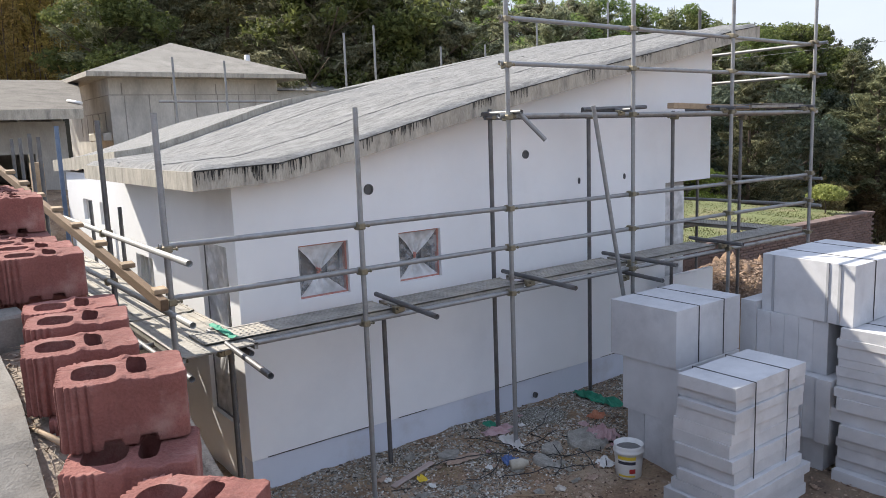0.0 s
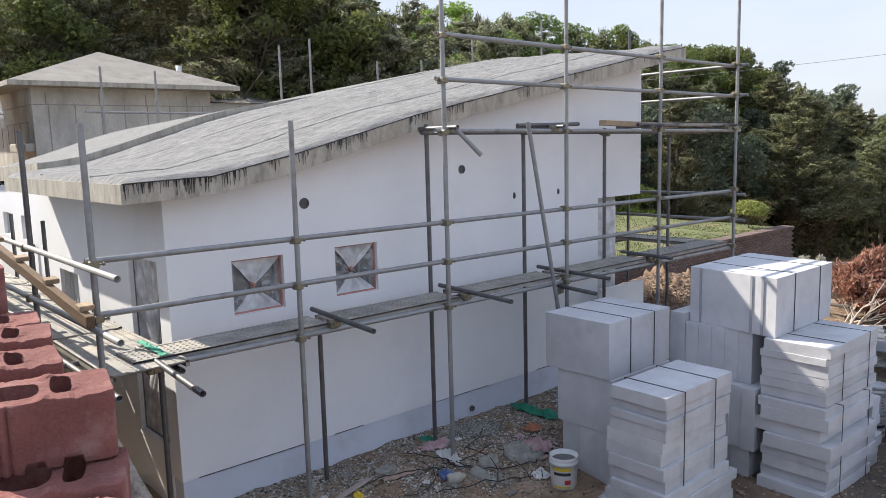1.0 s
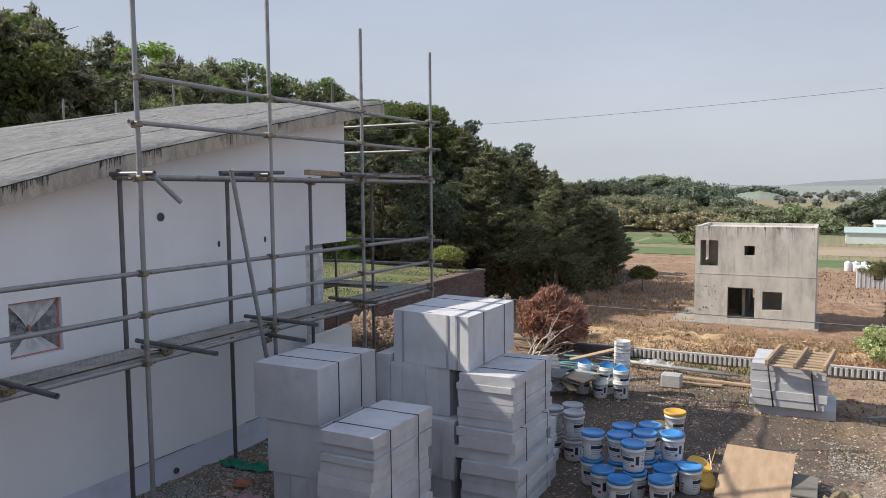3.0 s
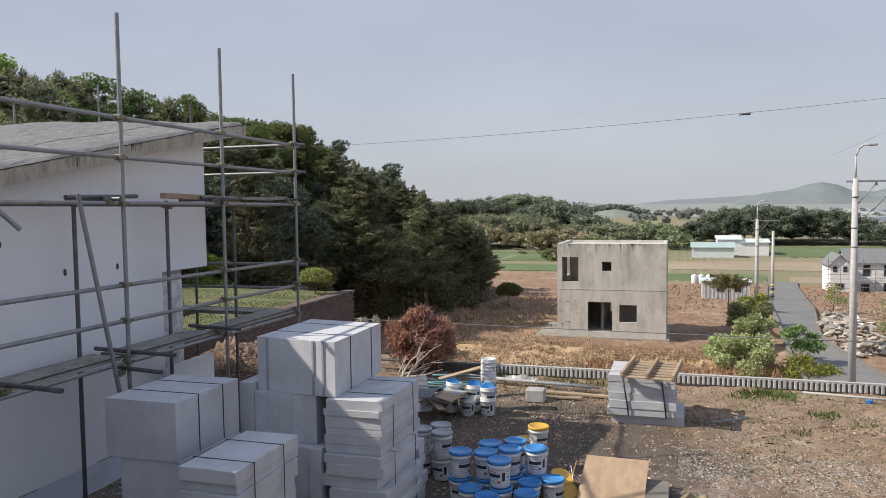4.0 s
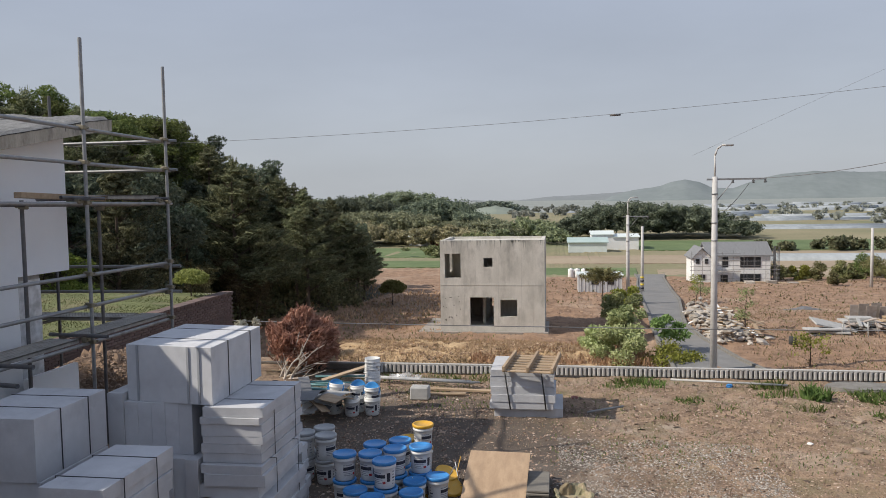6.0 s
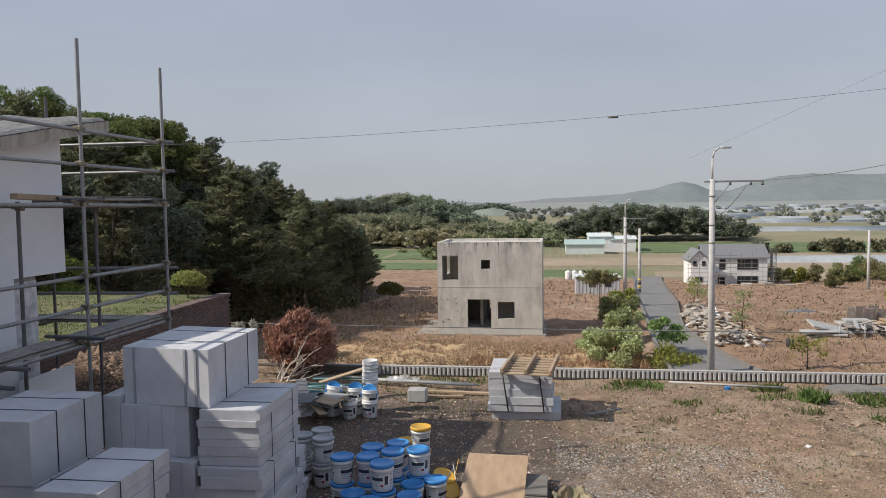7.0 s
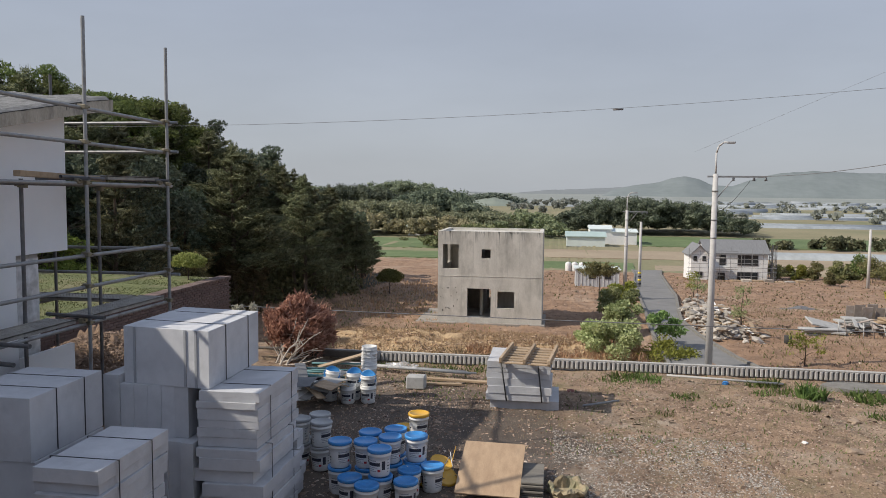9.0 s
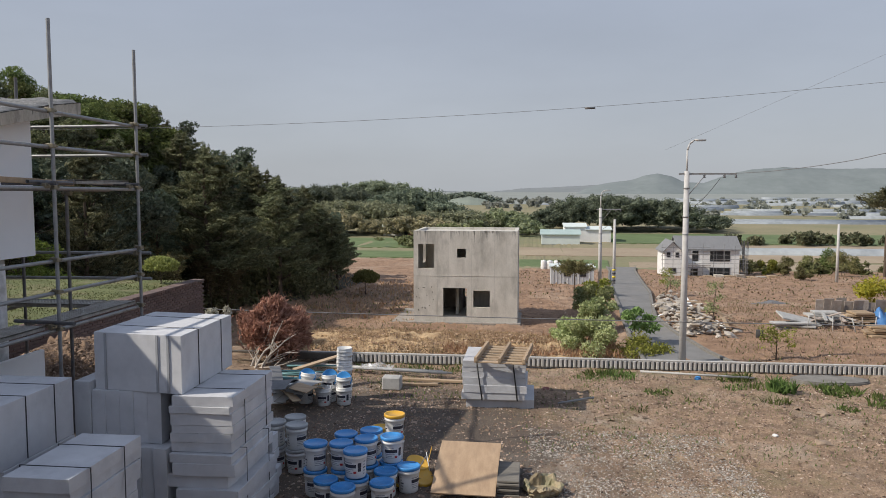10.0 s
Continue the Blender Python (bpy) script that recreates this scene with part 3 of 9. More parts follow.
def ground_z(x, y):
    lot = -0.22 * step(5.7, 3.4, y) * step(2.0, 5.0, x) + 2.3 * step(13.5, 18.0, y) * step(15.0, 11.0, x)
    upper = 1.72 + 0.38 * step(0.0, 2.1, y) + 0.25 * step(1.9, 2.8, y) + 0.06 * max(0.0, min(y, 14) - 2.8)
    low = -4.6 - 0.053 * min(max(x - 50, 0), 64)
    z = lot + (upper - lot) * step(0.62, 0.50, x)
    z -= 0.06 * step(14.3, 15.4, x)
    z = z + (low - z) * step(16.0, 19.4, x)
    z += min(16.0, 0.42 * max(0.0, y - toe(x))) * step(90, 60, x)
    bumps = 0.05 * noise.noise((x * 0.7, y * 0.7, 3.0)) + 0.03 * noise.noise((x * 2.3, y * 2.3, 7.0)) + 0.015 * noise.noise((x * 6, y * 6, 1.0))
    z += bumps * (1.0 if x > 0.7 else 0.4) * (1 + 2.5 * step(16, 22, x))
    return z


def grid_lines(spans):
    out = []
    for a, b, n in spans:
        out += [a + (b - a) * k / n for k in range(n)]
    return out + [spans[-1][1]]


GX = grid_lines([(-3000, -60, 6), (-60, -3, 12), (-3, 0.45, 14), (0.45, 0.7, 5), (0.7, 3, 16), (3, 15, 120), (15, 22, 24), (22, 60, 60), (60, 130, 40), (130, 600, 16), (600, 4500, 10)])
GY = grid_lines([(-4500, -300, 8), (-300, -40, 16), (-40, -9, 30), (-9, 8, 170), (8, 30, 60), (30, 70, 36), (70, 300, 14), (300, 4500, 8)])
bm = bmesh.new()
rows = [[bm.verts.new((x, y, ground_z(x, y))) for x in GX] for y in GY]
for j in range(len(GY) - 1):
    for i in range(len(GX) - 1):
        f = bm.faces.new((rows[j][i], rows[j][i + 1], rows[j + 1][i + 1], rows[j + 1][i]))
        f.smooth = True
        x, y = (GX[i] + GX[i + 1]) / 2, (GY[j] + GY[j + 1]) / 2
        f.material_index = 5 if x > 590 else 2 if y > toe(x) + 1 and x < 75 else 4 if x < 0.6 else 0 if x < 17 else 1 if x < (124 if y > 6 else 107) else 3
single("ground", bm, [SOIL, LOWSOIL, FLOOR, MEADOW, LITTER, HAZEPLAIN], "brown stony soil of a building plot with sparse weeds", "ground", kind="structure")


def sheet(name, outline, z, mat, label, lift=0.0, thick=0.05):
    """A flat patch of ground with a rim."""
    bm = bmesh.new()
    up = [bm.verts.new((x, y, (ground_z(x, y) if z is None else z) + lift)) for x, y in outline]
    dn = [bm.verts.new(v.co - Vector((0, 0, thick))) for v in up]
    bm.faces.new(up)
    for k in range(len(up)):
        bm.faces.new((up[k], dn[k], dn[(k + 1) % len(up)], up[(k + 1) % len(up)]))
    bmesh.ops.recalc_face_normals(bm, faces=bm.faces)
    return single(name, bm, mat, label, name.replace("_", " "), kind="structure")


# the lane on the lower plots, in strips that follow the ground
LANE = [(24.0, -5.9, -12.8), (31.0, -5.9, -10.9), (37.5, -6.0, -9.4), (42.9, -6.15, -8.7), (48.0, -6.45, -8.5), (53.0, -6.85, -9.1), (58.0, -7.2, -9.8), (66.0, -7.8, -10.9), (76.0, -8.6, -11.8), (86.0, -9.4, -12.8), (100.0, -10.9, -14.2), (112.0, -11.7, -15.8)]


def low_z(x):
    return -4.6 - 0.053 * min(max(x - 50, 0), 64)


bm = bmesh.new()
edge = [[bm.verts.new((x, y, low_z(x) + 0.12)) for y in (a, a + (b - a) / 2, b)] for x, a, b in LANE]
for p, q in zip(edge, edge[1:]):
    for k in (0, 1):
        bm.faces.new((p[k], q[k], q[k + 1], p[k + 1]))
bmesh.ops.recalc_face_normals(bm, faces=bm.faces)
single("road", bm, ASPHALT, "grey asphalt lane between the plots", "road", kind="structure")
for side in (1, 2):
    bm = bmesh.new()
    o = 0.09 if side == 1 else -0.09
    for p, q in zip(LANE, LANE[1:]):
        vs = [Vector((r[0], r[side] + e, low_z(r[0]) + z)) for r in (p, q) for e, z in ((-abs(o), 0.0), (abs(o), 0.0), (abs(o), 0.24), (-abs(o), 0.24))]
        vs = [bm.verts.new(v) for v in vs]
        for f in ((0, 1, 5, 4), (1, 2, 6, 5), (2, 3, 7, 6), (3, 0, 4, 7), (0, 3, 2, 1), (4, 5, 6, 7)):
            bm.faces.new([vs[k] for k in f])
    bmesh.ops.recalc_face_normals(bm, faces=bm.faces)
    single("kerb", bm, ROADCON, "pale concrete kerb along the lane", "kerb", kind="structure")
bm = bmesh.new()
ys = [-9 + 0.25 * k for k in range(96)]
cols = [[bm.verts.new((x + 0.03 * noise.noise((y, 0, 4)) * (x > -1), y, ground_z(min(x, -0.2), y) + 0.05)) for x in (-4.0, -2.0, -0.6, -0.07 + 0.02 * max(0, y - 2))] for y in ys]
for p, q in zip(cols, cols[1:]):
    for k in range(3):
        bm.faces.new((p[k], p[k + 1], q[k + 1], q[k]))
single("road", bm, ROADCON, "worn pale concrete road beside the stacked red blocks", "road", kind="structure")
# fields on the plain
for name, out, mat, label in (
        ("field", [(126, 7), (139, 8), (139, 62), (126, 60)], FIELD, "green crop field"),
        ("field", [(147, 12), (176, 14), (176, 80), (147, 75)], FIELD, "green crop field"),
        ("field", [(110, -12), (124, -13), (124, 6), (110, 5)], FIELD, "bright green crop field"),
        ("field", [(132, -30), (150, -33), (150, 12), (132, 10)], DRYFIELD, "bare tan field"),
        ("field", [(99, -90), (121, -100), (121, -16), (102, -14)], DRYFIELD, "bare tan field"),
        ("field", [(124, -110), (160, -130), (160, -40), (124, -32)], DRYFIELD, "bare tan field"),
        ("field", [(164, -150), (200, -160), (200, -20), (164, -18)], FIELD, "green field")):
    sheet(name, out, -7.9, mat, label, 0.0, 0.3)
# ---- the white house ----
FRONT, LEFT, RIGHT, BACK = 6.107, 2.14, 9.42, 13.5
EDGE = [(1.7, 3.15), (2.5, 3.18), (3.34, 3.35), (4.83, 3.72), (7.3, 4.22), (9.49, 4.65), (10.14, 4.75)]


def roof_z(x, y=5.81):
    for (a, za), (b, zb) in zip(EDGE, EDGE[1:]):
        if x <= b:
            break
    z = za + (zb - za) * (x - a) / (b - a)
    return z + 0.18 * min(1.0, max(0.0, (y - 5.81) / 4.1)) * step(1.7, 4.6, x)


house = thing("house", "unfinished white foam-clad house under a sloping concrete roof", "house", (LEFT, FRONT, 0))
US = [2.14, 3.4, 4.8, 6.2, 7.3, 8.38, 9.42]
WINDOWS = [(2.76, 3.31, 1.81, 2.34), (3.92, 4.465, 1.815, 2.345)]
bm = panel(bmesh.new(), US, [0.33, 2.56, 1e4], WINDOWS + [(8.38, 9.42, 0.33, 2.56)], lambda u, v, w: (u, FRONT + w, v if v < 1e3 else roof_z(u) - 0.17), 0.22)
part("wall", bm, BOARD, house, "white foam-clad front wall with two small square windows")
bm = box(bmesh.new(), (LEFT + 0.01, FRONT + 0.015, -0.5), (8.38, FRONT + 0.22, 0.33))
part("base_course", bm, BASEBOARD, house, "pale blue foam base course")
bm = bmesh.new()
r = random.Random(2)
x = 2.3
while x < 8.2:
    w = 0.3 + 0.9 * r.random()
    box(bm, (x, FRONT - 0.002, 0.328), (x + w, FRONT + 0.02, 0.333 + 0.004 * r.random()))
    x += w + 0.3 + r.random()
tagged(part("joint", bm, TAR, house, "dark gap above the base course"), kind="stuff")
END_HOLES = [(6.35, 7.09, 0.6, 2.38), (8.84, 9.56, 1.3, 1.99), (10.97, 11.28, 2.22, 2.55), (11.86, 12.38, 2.22, 2.55)]
bm = panel(bmesh.new(), [FRONT + 0.22, 7.6, 10.2, BACK], [-0.3, 2.95], END_HOLES, lambda u, v, w: (LEFT + w, u, v), 0.22)
part("wall", bm, BOARD, house, "white foam-clad end wall")
part("wall", box(bmesh.new(), (8.16, FRONT + 0.3, -0.4), (8.38, BACK, 4.2)), CONCRETE, house, "bare concrete porch wall")
part("wall", box(bmesh.new(), (LEFT + 0.25, BACK, -0.4), (8.38, BACK + 0.2, 3.0)), CONCRETE, house)
part("column", box(bmesh.new(), (8.42, FRONT + 0.06, -0.4), (8.88, FRONT + 0.5, 2.56), 0.01), CONCRETE, house, "bare concrete porch column")
bm = bmesh.new()
g = [[bm.verts.new((8.44 + 0.42 * i / 8, FRONT + 0.045 + 0.012 * noise.noise((i * 0.8, j * 0.5, 2)), 0.6 + 1.9 * j / 12)) for i in range(9)] for j in range(13)]
for j in range(12):
    for i in range(8):
        bm.faces.new((g[j][i], g[j][i + 1], g[j + 1][i + 1], g[j + 1][i])).smooth = True
part("film", bm, FILM, house, "clear plastic film over the column")

# slab with a ragged stained edge
XS = [1.7 + 0.3 * k for k in range(28)] + [10.14]
YS = [5.81, 6.3, 7.0, 8.0, 9.0, 9.9]


def slab(xs, ys, top_of, thick):
    bm = bmesh.new()
    top = [[bm.verts.new((x, y, top_of(x, y))) for x in xs] for y in ys]
    bot = [[bm.verts.new((x, y, top_of(x, y) - thick)) for x in xs] for y in ys]
    for j in range(len(ys) - 1):
        for i in range(len(xs) - 1):
            bm.faces.new((top[j][i], top[j][i + 1], top[j + 1][i + 1], top[j + 1][i]))
            bm.faces.new((bot[j + 1][i], bot[j + 1][i + 1], bot[j][i + 1], bot[j][i])).material_index = 1
    for i in range(len(xs) - 1):
        bm.faces.new((bot[0][i], bot[0][i + 1], top[0][i + 1], top[0][i])).material_index = 1
        bm.faces.new((top[-1][i], top[-1][i + 1], bot[-1][i + 1], bot[-1][i])).material_index = 1
    for j in range(len(ys) - 1):
        bm.faces.new((top[j][0], top[j + 1][0], bot[j + 1][0], bot[j][0])).material_index = 1
        bm.faces.new((bot[j][-1], bot[j + 1][-1], top[j + 1][-1], top[j][-1])).material_index = 1
    return bm


roof = part("roof", slab(XS, YS, lambda x, y: roof_z(x, y) - 0.025, 0.165), [ROOFCON, FASCIA], house, "sloping concrete roof slab with a stained edge")
rear = part("roof", slab([2.08] + XS[2:], [9.9, 10.6, 11.4, 12.5, 14.2], lambda x, y: roof_z(max(x, 1.7), 9.9) + 0.02 + 0.085 * step(6.4, 4.2, x) - 0.035 * (y - 9.9), 0.19), [MEMBRANE, FASCIA], house, "raised rear part of the concrete roof")
# rough grey sheet on the slab, with a ragged edge and long seams
bm = bmesh.new()
nx, ny = 170, 80
g = []
for j in range(ny + 1):
    row = []
    for i in range(nx + 1):
        x = 1.72 + (10.12 - 1.72) * i / nx
        t = j / ny
        y = 5.83 + 4.06 * t
        if j == 0:
            y -= 0.02 + 0.018 * noise.noise((x * 5, 1, 0)) + 0.01 * noise.noise((x * 17, 1, 0))
        h = 0.012 * noise.noise((x * 2.2, y * 3, 0)) + 0.006 * noise.noise((x * 9, y * 9, 4)) + 0.035 * ((y + 0.12 * noise.noise((x, y, 9))) * 0.95 % 1.0) ** 3 - (0.05 + 0.012 * noise.noise((x * 6, 0, 3)) if j == 0 else 0.038 if i in (0, nx) else 0.02 if i == 1 else 0)
        row.append(bm.verts.new((x, y, roof_z(x, max(5.81, y)) + (-0.032 if j == 0 or i in (0, nx) else 0.012 + h))))
    g.append(row)
for j in range(ny):
    for i in range(nx):
        bm.faces.new((g[j][i], g[j][i + 1], g[j + 1][i + 1], g[j + 1][i])).smooth = True
part("membrane", bm, MEMBRANE, roof, "rough grey waterproofing sheet")
bm = bmesh.new()
r = random.Random(5)
prev, x = None, 1.71
while x < 10.12:
    z = roof_z(x)
    cur = [bm.verts.new((x, 5.8045, z - 0.016)), bm.verts.new((x, 5.8045, z - 0.026 - 0.012 * max(0.0, noise.noise((x * 7, 3.0, 0)))))]
    if prev:
        bm.faces.new((prev[1], cur[1], cur[0], prev[0]))
    prev = cur
    x += 0.02
for k in range(620):
    x = 1.72 + 8.38 * r.random()
    wet = noise.noise((x * 1.9, 2.0, 0)) + 0.5 * noise.noise((x * 6.0, 5.0, 0)) + (0.45 if x < 2.9 else 0.12 if x < 5.6 else -0.05)
    if wet < 0.12:
        continue
    ln, w, lean = min(0.135, (0.02 + 0.14 * r.random() ** 1.4) * (0.5 + wet)), 0.0022 + 0.003 * r.random(), r.uniform(-0.06, 0.06)
    old = None
    for q in range(5):
        t = q / 4
        xx, z = x + lean * ln * t + 0.004 * noise.noise((x * 30, t * 3, 0)), roof_z(x) - 0.02 - ln * t
        cur = [bm.verts.new((xx - w * (1 - 0.5 * t), 5.8040, z)), bm.verts.new((xx + w * (1 - 0.5 * t), 5.8040, z))]
        if old:
            bm.faces.new((old[0], old[1], cur[1], cur[0]))
        old = cur
part("tar_stain", bm, TAR, roof, "black ragged tar drips on the roof edge")


# dark seams between the lengths of sheet
SEAMGREY = surf("seam_grey", (0.15, 0.147, 0.142), (0.30, 0.295, 0.285), 9.0, 0.9, 0.3)
for y0 in (6.9, 8.6):
    bm = bmesh.new()
    prev = None
    for k in range(86):
        x = 1.8 + 0.097 * k
        y = y0 + 0.05 * noise.noise((x * 0.9, y0, 0)) + 0.012 * noise.noise((x * 6, y0, 0))
        w = 0.003 + 0.003 * noise.noise((x * 4, y0, 3))
        z = roof_z(x, y) + 0.018 + 0.035 * ((y + 0.12 * noise.noise((x, y, 9))) * 0.95 % 1.0) ** 3 + 0.012 * noise.noise((x * 2.2, y * 3, 0))
        cur = [bm.verts.new(p) for p in ((x, y - w, z - 0.04), (x, y - w, z), (x, y + w, z - 0.006), (x, y + w, z - 0.04))]
        if prev:
            for q in range(3):
                bm.faces.new((prev[q], cur[q], cur[q + 1], prev[q + 1]))
        prev = cur
    part("seam", bm, SEAMGREY, roof, "dark lap seam in the roof sheet")


def window_unit(u0, u1, v0, v1, place, parent, label, film=True, panes=2, frame_mat=GREYFRAME, rim_mat=FOAMSEAL, pane_mat=GLASS):
    """A window set back in its opening: sealing foam, frame, glass, and film drawn to a knot."""
    def ring(a0, a1, b0, b1, w, d0, d1, mat, name, par, lab=""):
        bm = bmesh.new()
        for lo, hi in (((a0, b0), (a1, b0 + w)), ((a0, b1 - w), (a1, b1)), ((a0, b0 + w), (a0 + w, b1 - w)), ((a1 - w, b0 + w), (a1, b1 - w))):
            c = [place(lo[0], lo[1], d0), place(hi[0], hi[1], d1)]
            box(bm, [min(c[0][k], c[1][k]) for k in range(3)], [max(c[0][k], c[1][k]) for k in range(3)])
        return part(name, bm, mat, par, lab)
    win = ring(u0, u1, v0, v1, 0.016, 0.045, 0.16, rim_mat, "window", parent, label)
    ring(u0 + 0.022, u1 - 0.022, v0 + 0.022, v1 - 0.022, 0.035, 0.09, 0.15, frame_mat, "frame", win)
    mid = u0 + (u1 - u0) * 0.66
    c = [place(mid - 0.016, v0 + 0.05, 0.095), place(mid + 0.016, v1 - 0.05, 0.145)]
    part("mullion", box(bmesh.new(), [min(a, b) for a, b in zip(*c)], [max(a, b) for a, b in zip(*c)]), frame_mat, win)
    c = [place(u0 + 0.03, v0 + 0.03, 0.125), place(u1 - 0.03, v1 - 0.03, 0.13)]
    part("pane", box(bmesh.new(), [min(a, b) for a, b in zip(*c)], [max(a, b) for a, b in zip(*c)]), pane_mat, win)
    if film:
        cu, cv = u0 + 0.45 * (u1 - u0), v0 + 0.46 * (v1 - v0)
        e = 0.018
        corner = [(u0 + e, v0 + e), (u1 - e, v0 + e), (u1 - e, v1 - e), (u0 + e, v1 - e)]
        n = 14
        for side, mat in enumerate((FILM, FILM if v1 - v0 > 1 else CLEARFILM, FILM, CLEARFILM)):
            (pu, pv), (qu, qv) = corner[side], corner[(side + 1) % 4]
            bm = bmesh.new()
            g = []
            for j in range(n + 1):
                t = j / n
                row = []
                for i in range(n + 1):
                    s = i / n
                    u, v = pu + (qu - pu) * s, pv + (qv - pv) * s
                    fold = 0.020 * math.sin(s * 19 + side * 2.1) * t * (1 - t) * 2.5 + 0.012 * math.sin(s * 47 + side) * t * (1 - t)
                    row.append(bm.verts.new(place(u + (cu - u) * t * 0.97, v + (cv - v) * t * 0.97, 0.052 + 0.035 * t + fold - 0.014 * (abs(s - 0.5) > 0.47) * math.sin(math.pi * t))))
                g.append(row)
            for j in range(n):
                for i in range(n):
                    bm.faces.new((g[j][i], g[j][i + 1], g[j + 1][i + 1], g[j + 1][i])).smooth = True
            part("film", bm, mat, win, "milky plastic film drawn to a knot" if mat is FILM else "clear plastic film drawn to a knot")
        k = place(cu, cv, 0.075)
        bm = bmesh.new()
        for _ in range(5):
            o = Vector((r.uniform(-0.03, 0.03), r.uniform(-0.02, 0.005), r.uniform(-0.03, 0.04)))
            tube(bm, Vector(k) + o, Vector(k) + o * 0.3 + Vector((r.uniform(-0.02, 0.02), -0.01, r.uniform(-0.03, 0.05))), 0.016, 0.005, 6)
        part("foam_blob", bm, FOAMSEAL, win, "orange foam in the middle of the film")
    return win


r = random.Random(11)
for w in WINDOWS:
    window_unit(*w, lambda u, v, d: (u, FRONT + d, v), house, "small square window behind plastic film")
for k, w in enumerate(END_HOLES):
    window_unit(*w, lambda u, v, d: (LEFT + d, u, v), house, "tall window behind plastic film" if k == 0 else "small white-framed window", k == 0, 2, GREYFRAME if k == 0 else WHITEFRAME, GREYFRAME if k == 0 else WHITEFRAME, GLASS if k == 0 else PAINT)
# small holes for pipes
SLEEVE = surf("sleeve_plastic", (0.055, 0.055, 0.058), (0.13, 0.13, 0.135), 20, 0.7, 0.2, 90)
for x, z, rad in ((3.58, 2.83, 0.055), (5.75, 3.08, 0.05), (6.65, 2.71, 0.022), (7.51, 2.71, 0.022), (5.84, 0.10, 0.036)):
    bm = bmesh.new()
    tall = 1.0 if rad > 0.03 else 1.8
    pts = [(rad * math.cos(k * math.tau / 14) * (1 if tall == 1 else 0.8), rad * math.sin(k * math.tau / 14) * tall) for k in range(14)]
    a = [bm.verts.new((x + p, FRONT - 0.012, z + q)) for p, q in pts]
    b = [bm.verts.new((x + p * 0.72, FRONT - 0.012, z + q * 0.72)) for p, q in pts]
    c = [bm.verts.new((x + p, FRONT + 0.01, z + q)) for p, q in pts]
    d = [bm.verts.new((x + p * 0.7, FRONT - 0.003, z + q * 0.7)) for p, q in pts]
    for k in range(14):
        j = (k + 1) % 14
        bm.faces.new((a[k], a[j], b[j], b[k]))
        bm.faces.new((c[k], c[j], a[j], a[k]))
        bm.faces.new((b[k], b[j], d[j], d[k]))
    bm.faces.new(d)
    bmesh.ops.recalc_face_normals(bm, faces=bm.faces)
    part("pipe_sleeve", bm, SLEEVE, house, "dark open pipe sleeve in the wall")
# ---- scaffold ----
scaffold = thing("scaffold", "steel tube scaffold with perforated decks beside the white house", "scaffold", (1.28, 5.3, 0))
R = 0.0243


def pipe(a, b, mat=None, r=R, name="pipe", parent=None):
    bm = bmesh.new()
    a, b = Vector(a), Vector(b)
    d = (b - a).normalized()
    tube(bm, a, b, r, seg=12, caps=False)
    u = d.orthogonal().normalized()
    w = d.cross(u)
    for p, s in ((a, 1), (b, -1)):
        ring = [[bm.verts.new(p + d * (k * s) + q * (math.cos(i * math.tau / 12) * u + math.sin(i * math.tau / 12) * w)) for i in range(12)] for q, k in ((r, 0), (r * 0.82, 0), (r * 0.82, 0.05))]
        for x, y in ((0, 1), (1, 2)):
            for i in range(12):
                bm.faces.new((ring[x][i], ring[x][(i + 1) % 12], ring[y][(i + 1) % 12], ring[y][i])).smooth = True
        bm.faces.new(ring[2])
    bmesh.ops.recalc_face_normals(bm, faces=bm.faces)
    return part(name, bm, mat or STEEL, parent or scaffold)


def make_clamp():
    bm = bmesh.new()
    box(bm, (-0.034, -0.034, -0.028), (0.034, 0.034, 0.028), 0.008)
    box(bm, (-0.030, 0.012, -0.034), (0.030, 0.078, 0.034), 0.008)
    tube(bm, (0.034, -0.02, 0), (0.075, -0.02, 0), 0.009, seg=6)
    tube(bm, (-0.034, 0.055, 0.01), (-0.068, 0.055, 0.01), 0.009, seg=6)
    tube(bm, (0.062, -0.02, 0), (0.075, -0.02, 0), 0.015, seg=6)
    return mesh_of("clamp", bm, CLAMP)


CLAMP_ME = make_clamp()


def clamp(x, y, z, turn=0.0, parent=None):
    ob = new("clamp", CLAMP_ME)
    ob.parent = parent or scaffold
    ob.matrix_parent_inverse = Matrix.Translation(-(parent or scaffold).location)
    ob.matrix_basis = pose(x, y, z, 0, 0, turn)
    return ob


r = random.Random(21)
# the long side: outer posts, inner posts, rails
POSTS = [(1.295, 3.6), (3.0, 3.62), (4.785, 5.62), (6.705, 5.62), (8.675, 5.60), (10.75, 5.58)]
RAILS = [(1.685, 1.1, 10.9), (2.165, 1.2, 10.92), (2.575, 1.25, 10.92), (3.50, 4.70, 10.95), (4.02, 4.72, 10.95), (4.465, 4.74, 10.95)]
for x, top_z in POSTS:
    z0 = ground_z(x, 5.3) - 0.02
    pipe((x, 5.3, z0), (x + r.uniform(-0.01, 0.01), 5.3 + r.uniform(-0.01, 0.01), top_z), STEEL, name="post")
    for z, a, b in RAILS:
        if a < x < b and z < top_z:
            clamp(x, 5.3, z)
for z, x0, x1 in RAILS:
    pipe((x0, 5.349, z + 0.02), (x1, 5.349, z - 0.03), name="rail")
INNER = [(3.5, 1.72), (4.96, 3.60), (6.5, 3.58), (8.12, 3.54), (9.70, 3.50)]
